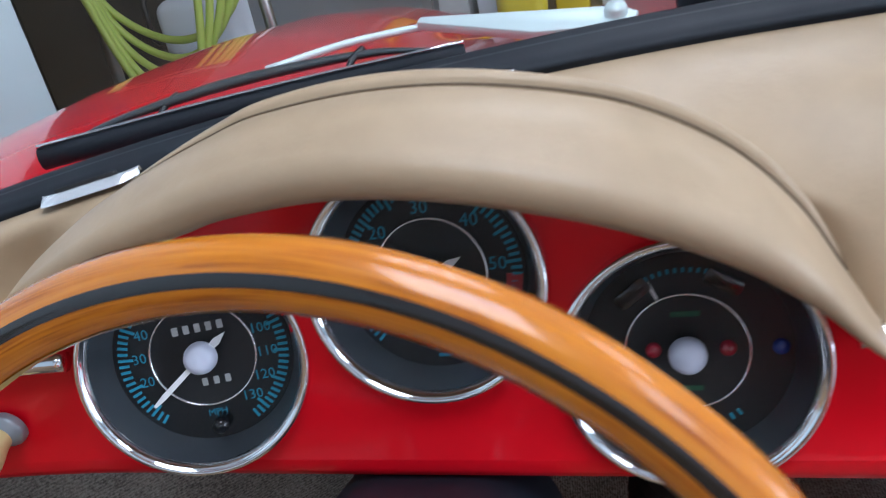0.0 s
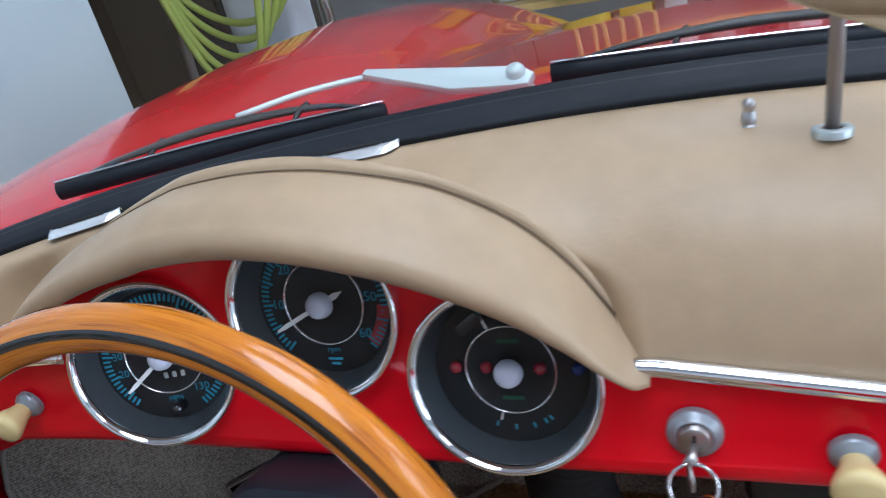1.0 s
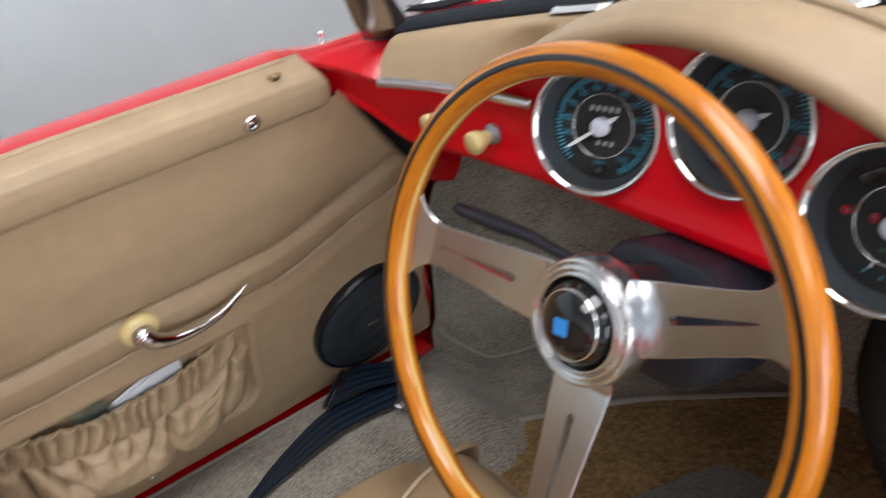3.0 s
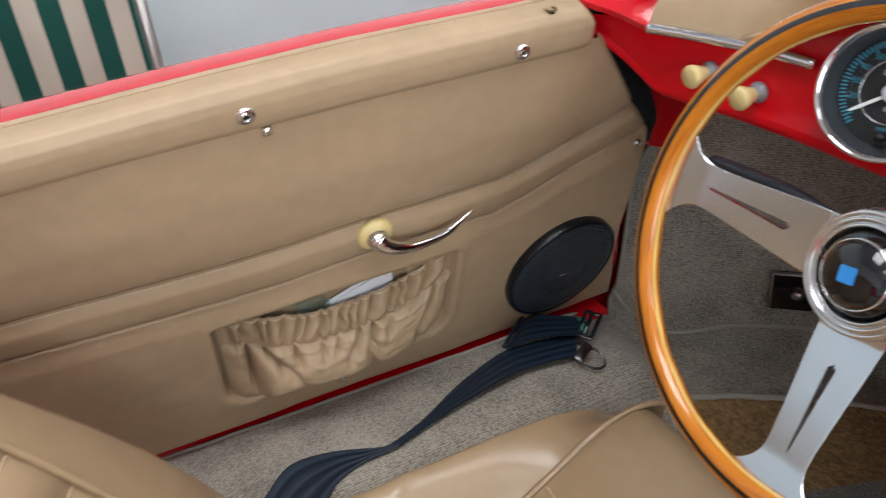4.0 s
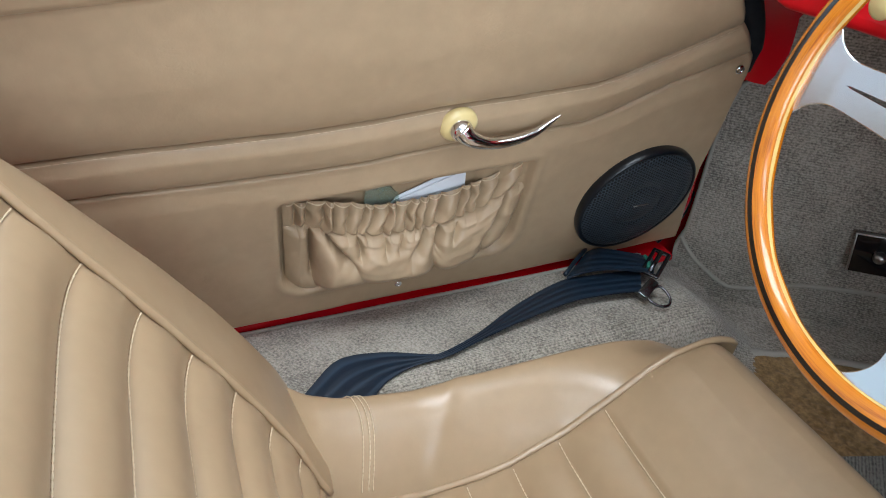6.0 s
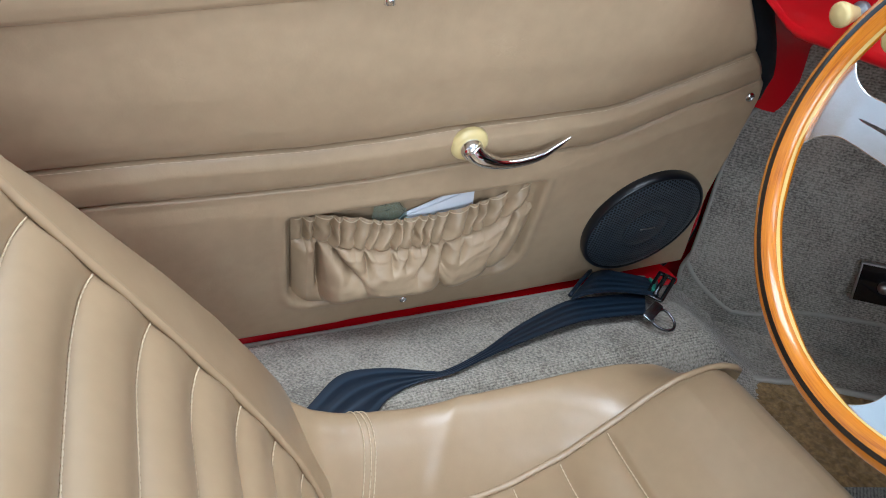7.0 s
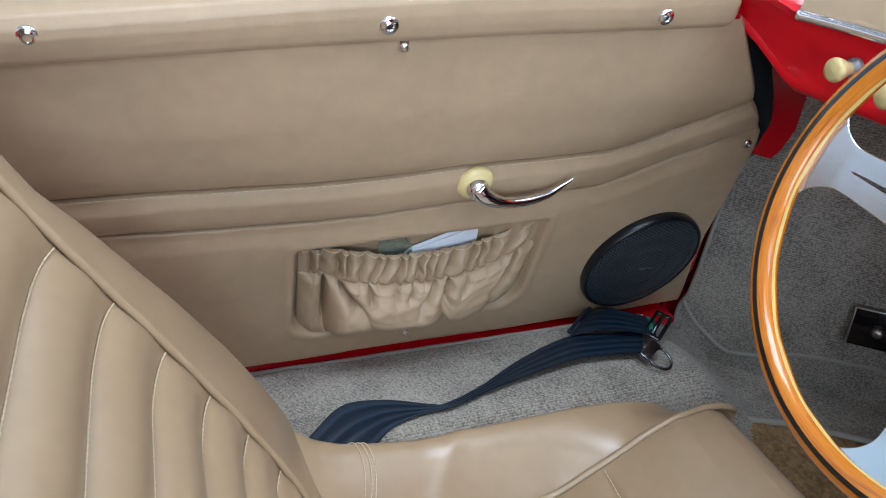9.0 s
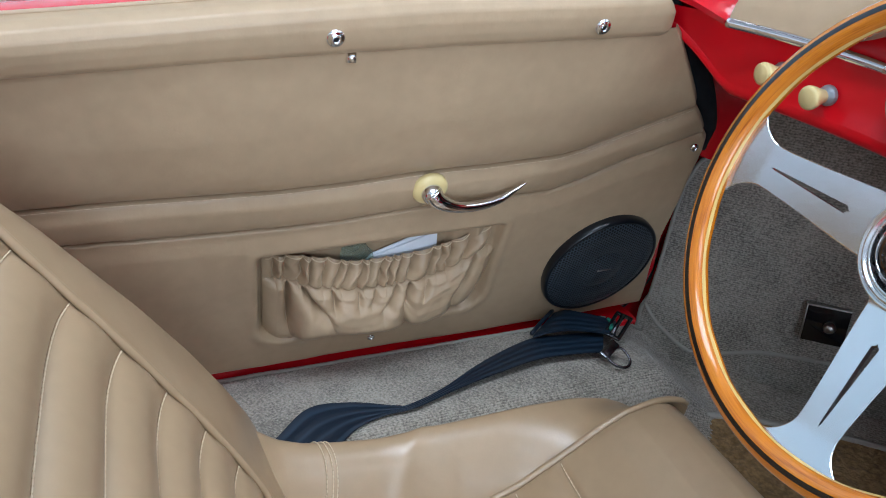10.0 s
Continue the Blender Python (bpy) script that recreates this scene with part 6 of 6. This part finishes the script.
part("buckle", joined("buckle", slab("b1", rounded(0.062, 0.0075, 0.003), 0.005, bm_ @ pose(0.000, -0.012, 0), 0.001), slab("b2", rounded(0.062, 0.0065, 0.003), 0.005, bm_ @ pose(0, 0.016, 0), 0.001), slab("b3", rounded(0.007, 0.034, 0.003), 0.005, bm_ @ pose(-0.029, 0.002, 0), 0.001), slab("b4", rounded(0.007, 0.034, 0.003), 0.005, bm_ @ pose(0.029, 0.002, 0), 0.001), tube("b5", [bm_ @ Vector((-0.027, 0.003, 0.006)), bm_ @ Vector((0.027, 0.003, 0.006))], 0.0032, 8)), DARKSTEEL, belt, "dark steel three-bar buckle")
tm = axes((-0.664, -0.068, 0.330), (-0.45, 0.8, 0.05), (0.45, -0.1, 0.9))
hoop = [tm @ Vector((0.0135 * math.cos(t), -0.004 - (0.021 if math.sin(t) > 0 else 0.008) * math.sin(t), 0.001)) for t in np.linspace(0, math.tau, 29)[:-1]]
part("tongue", joined("tongue", tube("hoop", hoop, 0.0019, 8, closed=True), slab("plate", rounded(0.030, 0.014, 0.003), 0.0032, tm @ pose(0, 0.008, 0), 0.0008)), DARKSTEEL, belt, "dark polished belt tongue")

# ---- footwell and floor of the car ----
KW0, KW1 = Vector((-0.800, 0.078, 0)), Vector((-0.480, 0.385, 0))


def sill_carpet(u, v):
    y = -1.25 + 1.36 * u
    x0 = -0.795 + 0.045 * min(0.0, y + 0.1)
    if y > 0.07:
        x0 += 1.05 * (y - 0.07)
    x = x0 + (-0.56 - x0) * v
    side = table(x, [(-0.81, 0.289), (-0.795, 0.291), (-0.74, 0.300), (-0.68, 0.310), (-0.645, 0.312), (-0.62, 0.300), (-0.60, 0.255), (-0.56, 0.225)])
    front = table(x, [(-0.81, 0.252), (-0.74, 0.216), (-0.66, 0.212), (-0.56, 0.210)])
    t = ease(y, -0.02, 0.12)
    return (x, y, side + (front - side) * t + 0.0012 * noise.noise(Vector((x * 30, y * 30, 0))))


tub = thing("interior_carpet", (-0.5, 0.0, 0.19), "grey ribbed carpet lining the sill and footwell", "carpet")
part("sill_carpet", surface("sill_carpet", sill_carpet, 90, 40, thick=0.006), CARPET, tub, "grey ribbed carpet over the sill")
part("sill_binding", tube("sill_binding", [Vector(sill_carpet(u, 0.0)) + Vector((0.001, 0, 0.001)) for u in np.linspace(0.3, 0.975, 50)], 0.0026, 8), BINDING, tub, "carpet edge binding")


def kick_fn(u, v):
    zb = 0.19
    zt = 0.70 + 0.02 * u
    z = zb + (zt - zb) * v
    u0 = table(z, [(0.29, 0.0), (0.32, 0.022), (0.36, 0.030), (0.44, 0.040), (0.506, 0.052), (0.547, 0.082), (0.556, 0.094), (0.566, 0.150), (0.60, 0.158), (0.65, 0.148), (0.72, 0.146)])
    p = KW0.lerp(KW1, u0 + (1 - u0) * u)
    lean = 0.02 * (z - 0.3)
    return (p.x + 0.7 * lean + 0.003 * math.sin(u * 9), p.y - 0.7 * lean, z)


def kick_seam(u):
    zb = table(u, [(0, 0.305), (0.068, 0.271), (0.138, 0.249), (0.184, 0.239), (0.268, 0.246), (0.406, 0.270), (0.579, 0.282), (1.0, 0.306)])
    top = Vector(kick_fn(u, 1.0)).z
    return Vector(kick_fn(u, (zb - 0.19) / (top - 0.19))) + Vector((0.0052, -0.0052, 0))


part("kick_panel", surface("kick_panel", kick_fn, 50, 100, thick=0.006), RIBBED, tub, "grey carpeted footwell side panel")
part("kick_binding", tube("kick_binding", [kick_seam(u) for u in np.linspace(0.0, 1.0, 60)], 0.0034, 8), BINDING, tub)
part("kick_binding", tube("kick_binding", [Vector(kick_fn(0.0, v)) + Vector((0.002, -0.002, 0)) for v in np.linspace(0.0, 1.0, 80)] + [Vector(kick_fn(u, 1.0)) + Vector((0.002, -0.002, 0)) for u in (0.03, 0.06, 0.1, 0.14)], 0.004, 8), BINDING, tub)


def floor_carpet(u, v):
    x = -0.80 + 0.82 * u
    y = -0.35 + 0.80 * v
    return (x, y, 0.214 + 0.001 * noise.noise(Vector((x * 30, y * 30, 6))))


part("floor_carpet", surface("floor_carpet", floor_carpet, 30, 40, thick=0.006), CARPET, tub)
toe = [Vector((-0.62, 0.40, 0.214)), Vector((0.62, 0.40, 0.214)), Vector((0.62, 0.62, 0.50)), Vector((-0.62, 0.62, 0.50))]
part("toe_board", surface("toe_board", lambda u, v: toe[0].lerp(toe[1], u).lerp(toe[3].lerp(toe[2], u), v), 12, 10, thick=0.006), CARPET, tub, "sloping grey toe board")
part("firewall", box("firewall", (1.36, 0.02, 0.26), pose(0, 0.63, 0.60), 0.003), DARK, tub)
part("tunnel", surface("tunnel", lambda u, v: (0.0 + 0.105 * math.cos(math.pi * (1 - v)) , -1.25 + 1.75 * u, 0.20 + 0.17 * math.sin(math.pi * v) ** 0.6), 20, 20, thick=0.006), CARPET, tub, "grey carpeted centre tunnel")
part("passenger_floor", box("passenger_floor", (0.66, 1.7, 0.012), pose(0.40, -0.42, 0.212), 0.003), CARPET, tub)
part("rear_floor", box("rear_floor", (1.36, 0.7, 0.012), pose(0, -0.98, 0.232), 0.003), CARPET, tub)

mat = thing("floor_mat", (-0.33, 0.15, 0.222), "coarse brown floor mat with a bound edge in the footwell", "floor mat")


def mat_fn(u, v):
    y = -0.16 + 0.575 * v
    xl = table(y, [(-0.16, -0.64), (0.08, -0.613), (0.128, -0.588), (0.238, -0.51), (0.356, -0.395), (0.417, -0.335)])
    x = xl + (-0.125 - xl) * u
    z = 0.2235 + 0.0022 * noise.noise(Vector((x * 90, y * 90, 0))) + 0.0025 * noise.noise(Vector((x * 240, y * 240, 3)))
    return (x, y, z)


part("mat_surface", surface("mat_surface", mat_fn, 120, 130, thick=0.005), COIR, mat, "coarse brown looped pile")
edge = [Vector(mat_fn(0, v)) for v in np.linspace(0, 1, 40)] + [Vector(mat_fn(u, 1)) for u in np.linspace(0.03, 1, 20)]
part("edge_binding", tube("edge_binding", [q + Vector((0, 0, 0.001)) for q in edge], 0.006, 8, flat=0.7), BINDING, mat)
part("heel_pad", surface("heel_pad", lambda u, v: (-0.43 + 0.13 * u + 0.06 * v, 0.03 + 0.17 * v + 0.03 * u, 0.2305 + 0.0015 * noise.noise(Vector((u * 20, v * 20, 1)))), 20, 20, thick=0.004), HEEL, mat, "worn grey heel pad")

# small latch plate on the footwell side
lp = Vector((-0.614, 0.252, 0.350))
lm = axes(lp + Vector((0.004, -0.006, 0)), (0.72, 0.69, 0.06), (0.69, -0.72, 0.05))
latch = thing("lever_plate", tuple(lp), "black metal plate with a bolt on the footwell side", "bracket")
part("plate", slab("plate", rounded(0.058, 0.060, 0.003), 0.004, lm, 0.001), GLOSS_BLACK, latch)
part("rim", joined("rim", slab("r1", rounded(0.058, 0.0022, 0.0008, 2), 0.008, lm @ pose(0, 0.029, 0), 0.0006), slab("r2", rounded(0.0022, 0.060, 0.0008, 2), 0.008, lm @ pose(-0.028, 0, 0), 0.0006)), STEEL, latch)
part("bolt", lathe("bolt", [(0.0085, 0.004), (0.0085, 0.0085), (0.0062, 0.0125), (0.0040, 0.0135), (0.0001, 0.014)], lm @ pose(0.006, -0.002, 0), 20), STEEL, latch)

# under the dash
und = thing("heater_duct", (-0.06, 0.08, 0.62), "black ribbed hose and dark box under the dashboard", "duct")
duct = spline([(-0.140, 0.050, 0.700), (-0.150, 0.066, 0.650), (-0.158, 0.078, 0.590), (-0.150, 0.090, 0.530), (-0.128, 0.110, 0.460)], 22)
for i in range(1, 22):
    d = Vector(duct[i + 1]) - Vector(duct[i - 1])
    part("hose_rib", lathe("hose_rib", [(0.028, -0.0035), (0.0325, 0), (0.028, 0.0035)], axes(Vector(duct[i]), (1, 0, 0), d), 24), DARK, und)
part("hose_core", tube("hose_core", [Vector(q) for q in duct], 0.0285, 20), DARK, und)
part("dark_box", box("dark_box", (0.36, 0.10, 0.07), pose(0.14, 0.08, 0.655), 0.012), BLACK, und)


# ---- garage ----
def wall_box(name, size, at, material, label=""):
    return single(name, box(name, size, pose(*at)), material, label or name, "wall", kind="structure")


single("floor", box("floor", (8.0, 9.0, 0.1), pose(0.8, 0.5, -0.05)), CONCRETE, "pale grey concrete garage floor", "floor", kind="structure")
wall_box("wall_west", (0.12, 4.95, 2.8), (-1.66, -1.075, 1.4), WALL, "pale painted garage wall beside the car")
wall_box("wall_alcove_side", (0.12, 2.2, 2.8), (-2.75, 2.4, 1.4), DARKWALL, "dark alcove wall")
wall_box("wall_alcove_back", (1.15, 0.1, 2.8), (-2.20, 1.35, 1.4), DARKWALL, "dark alcove return wall")
wall_box("wall_north", (7.6, 0.12, 2.8), (1.05, 3.55, 1.4), NORTH, "grey garage end wall behind shelves")
# the opening in the east wall is assumed, made for the side light
wall_box("wall_east_a", (0.12, 1.8, 2.8), (4.3, -3.10, 1.4), WALL, "pale painted garage wall beside an assumed, unseen doorway")
wall_box("wall_east_b", (0.12, 2.8, 2.8), (4.3, 2.20, 1.4), WALL, "pale painted garage wall beside an assumed, unseen doorway")
wall_box("wall_east_head", (0.12, 3.0, 0.66), (4.3, -0.7, 2.47), WALL, "pale lintel over an assumed, unseen doorway")
wall_box("wall_south", (7.0, 0.12, 2.8), (1.3, -3.6, 1.4), WHITEWALL, "white painted garage wall")
single("ceiling", box("ceiling", (8.0, 8.0, 0.08), pose(0.9, 0.2, 2.79)), CEIL, "plain pale garage ceiling", "ceiling", kind="structure")
for lx, ly, lz, watts in LAMPS:
    lampb = thing("ceiling_lamp", (lx, ly, lz + 0.1), "wide garage ceiling lamp with four tubes", "lamp", "ceiling lamps")
    part("housing", box("housing", (0.90, 1.56, 0.07), pose(lx, ly, lz + 0.09), 0.015), CEIL, lampb)
    for dx in (-0.3, -0.1, 0.1, 0.3):
        part("tube", tube("tube", [(lx + dx, ly - 0.72, lz + 0.035), (lx + dx, ly + 0.72, lz + 0.035)], 0.013, 10), TUBE, lampb)

# garden hose coil on a stand in the alcove
hose = thing("hose_coil", (-1.62, 1.9, 0.5), "coiled lime green hose hanging in loops", "hose")
random.seed(5)
for k in range(5):
    w, h, cx, top = 0.20 + 0.012 * k, 0.34 - 0.045 * k, -1.55 + 0.012 * k, 1.02
    pts = []
    for i in range(33):
        a = math.pi * (1 + i / 32)
        pts.append((cx + w * math.cos(a) * (1 + 0.05 * math.sin(3 * a + k)), 1.86 + 0.02 * k + 0.02 * math.sin(2 * a), 0.86 + h * math.sin(a) * 1.35 - 0.01 * k))
    pts = [(pts[0][0], pts[0][1], 1.15)] + pts + [(pts[-1][0], pts[-1][1], 1.15)]
    part("hose_loop", tube("hose_loop", pts, 0.0125, 8), HOSE, hose)
part("hanger", tube("hanger", [(-1.80, 1.98, 1.16), (-1.30, 1.98, 1.16)], 0.012, 8), STEEL, hose)
stand = thing("metal_stand", (-1.55, 2.05, 0), "grey metal stand behind the hose", "stand")
for a, b in (((-1.86, 2.02, 0.0), (-1.80, 2.02, 1.25)), ((-1.22, 2.02, 0.0), (-1.26, 2.02, 1.25)), ((-1.80, 2.02, 1.22), (-1.26, 2.02, 1.22)), ((-1.84, 2.02, 0.35), (-1.23, 2.02, 0.35))):
    part("bar", tube("bar", [a, b], 0.02, 8), STEEL, stand)
single("storage_bag", box("storage_bag", (0.3, 0.14, 0.34), pose(-1.50, 2.1, 0.545), 0.05, 4), PAPER, "white and blue plastic bag on the stand", "bag")
single("blue_label_box", box("blue_label_box", (0.20, 0.10, 0.10), pose(-1.47, 1.98, 0.70 - 0.30), 0.02), SPOKE_BLUE, "blue box on the stand", "box")
cab = thing("dark_cabinet", (-2.1, 2.6, 0), "dark cabinet with a handle in the alcove", "cabinet")
part("body", box("body", (0.75, 0.5, 2.0), pose(-2.15, 2.75, 1.0), 0.01), DARKWALL, cab)
part("door", box("door", (0.7, 0.03, 1.9), pose(-2.15, 2.485, 1.0), 0.008), DARKWALL, cab)
part("handle", tube("handle", [(-1.92, 2.46, 0.52), (-1.92, 2.43, 0.56), (-1.92, 2.43, 0.66), (-1.92, 2.46, 0.70)], 0.012, 8, 16), BLACK, cab)

# shelf unit with clutter beyond the bonnet
rack = thing("storage_rack", (0.2, 3.1, 0), "metal storage rack with clutter against the end wall", "rack")
for rx in (-0.95, 0.25, 1.45):
    for ry in (2.95, 3.35):
        part("upright", box("upright", (0.04, 0.04, 1.9), pose(rx, ry, 0.95)), STEEL, rack)
for rz in (0.3, 0.85, 1.4):
    part("shelf", box("shelf", (2.5, 0.45, 0.03), pose(0.25, 3.15, rz)), PALE_WOOD, rack)
random.seed(11)
for i in range(14):
    bx = -0.85 + i * 0.165
    for rz in (0.315, 0.865):
        h = random.uniform(0.12, 0.32)
        mat_ = random.choice((DARKWALL, PAPER, NAVY, YELLOW, CONCRETE, HOSE))
        single("stored_box", box("stored_box", (random.uniform(0.09, 0.14), 0.2, h), pose(bx, 3.1, rz + h / 2), 0.01), mat_, "boxed goods on the storage rack", "box", "stored boxes")
cords = thing("hanging_cords", (-0.5, 2.92, 1.41), "orange extension cords hanging in loops from the rack", "cord")
for i, cx in enumerate((-0.62, -0.50, -0.36)):
    part("cord", tube("cord", [(cx, 2.915, 1.412), (cx + 0.01, 2.895, 1.0), (cx - 0.01, 2.90, 0.6), (cx + 0.03, 2.90, 0.42), (cx + 0.07, 2.90, 0.6), (cx + 0.06, 2.915, 1.412)], 0.012, 8, 40), ORANGE, cords)
single("yellow_jug", box("yellow_jug", (0.2, 0.16, 0.3), pose(-0.55, 2.9, 0.465), 0.05, 4), YELLOW, "yellow plastic jug on the rack", "jug")

# striped canvas hung beside the car
def canvas_fn(u, v):
    y = -1.15 + 0.69 * u
    z = 0.95 - 0.62 * v
    w = 0.020 * math.sin(u * 24 + 2 * v) * (0.4 + 0.6 * v) + 0.015 * noise.noise(Vector((u * 5, v * 4, 0)))
    return (-1.30 + w, y, z + 0.01 * math.sin(u * 9))


verts, faces, uv = grid(canvas_fn, 70, 40)
cme = mesh_of("striped_canvas", verts, faces, True, [(a * 0.69, b * 0.62) for a, b in uv])
cv = single("striped_canvas", cme, CANVAS, "green and cream striped canvas hanging over a stand", "canvas")
chair = thing("canvas_stand", (-1.33, -0.8, 0), "light folding stand that carries the canvas", "stand")
for a, b in (((-1.33, -1.16, 0), (-1.33, -1.16, 0.97)), ((-1.33, -0.45, 0), (-1.33, -0.45, 0.97)), ((-1.33, -1.17, 0.965), (-1.33, -0.44, 0.965))):
    part("pole", tube("pole", [a, b], 0.012, 8), STEEL, chair)
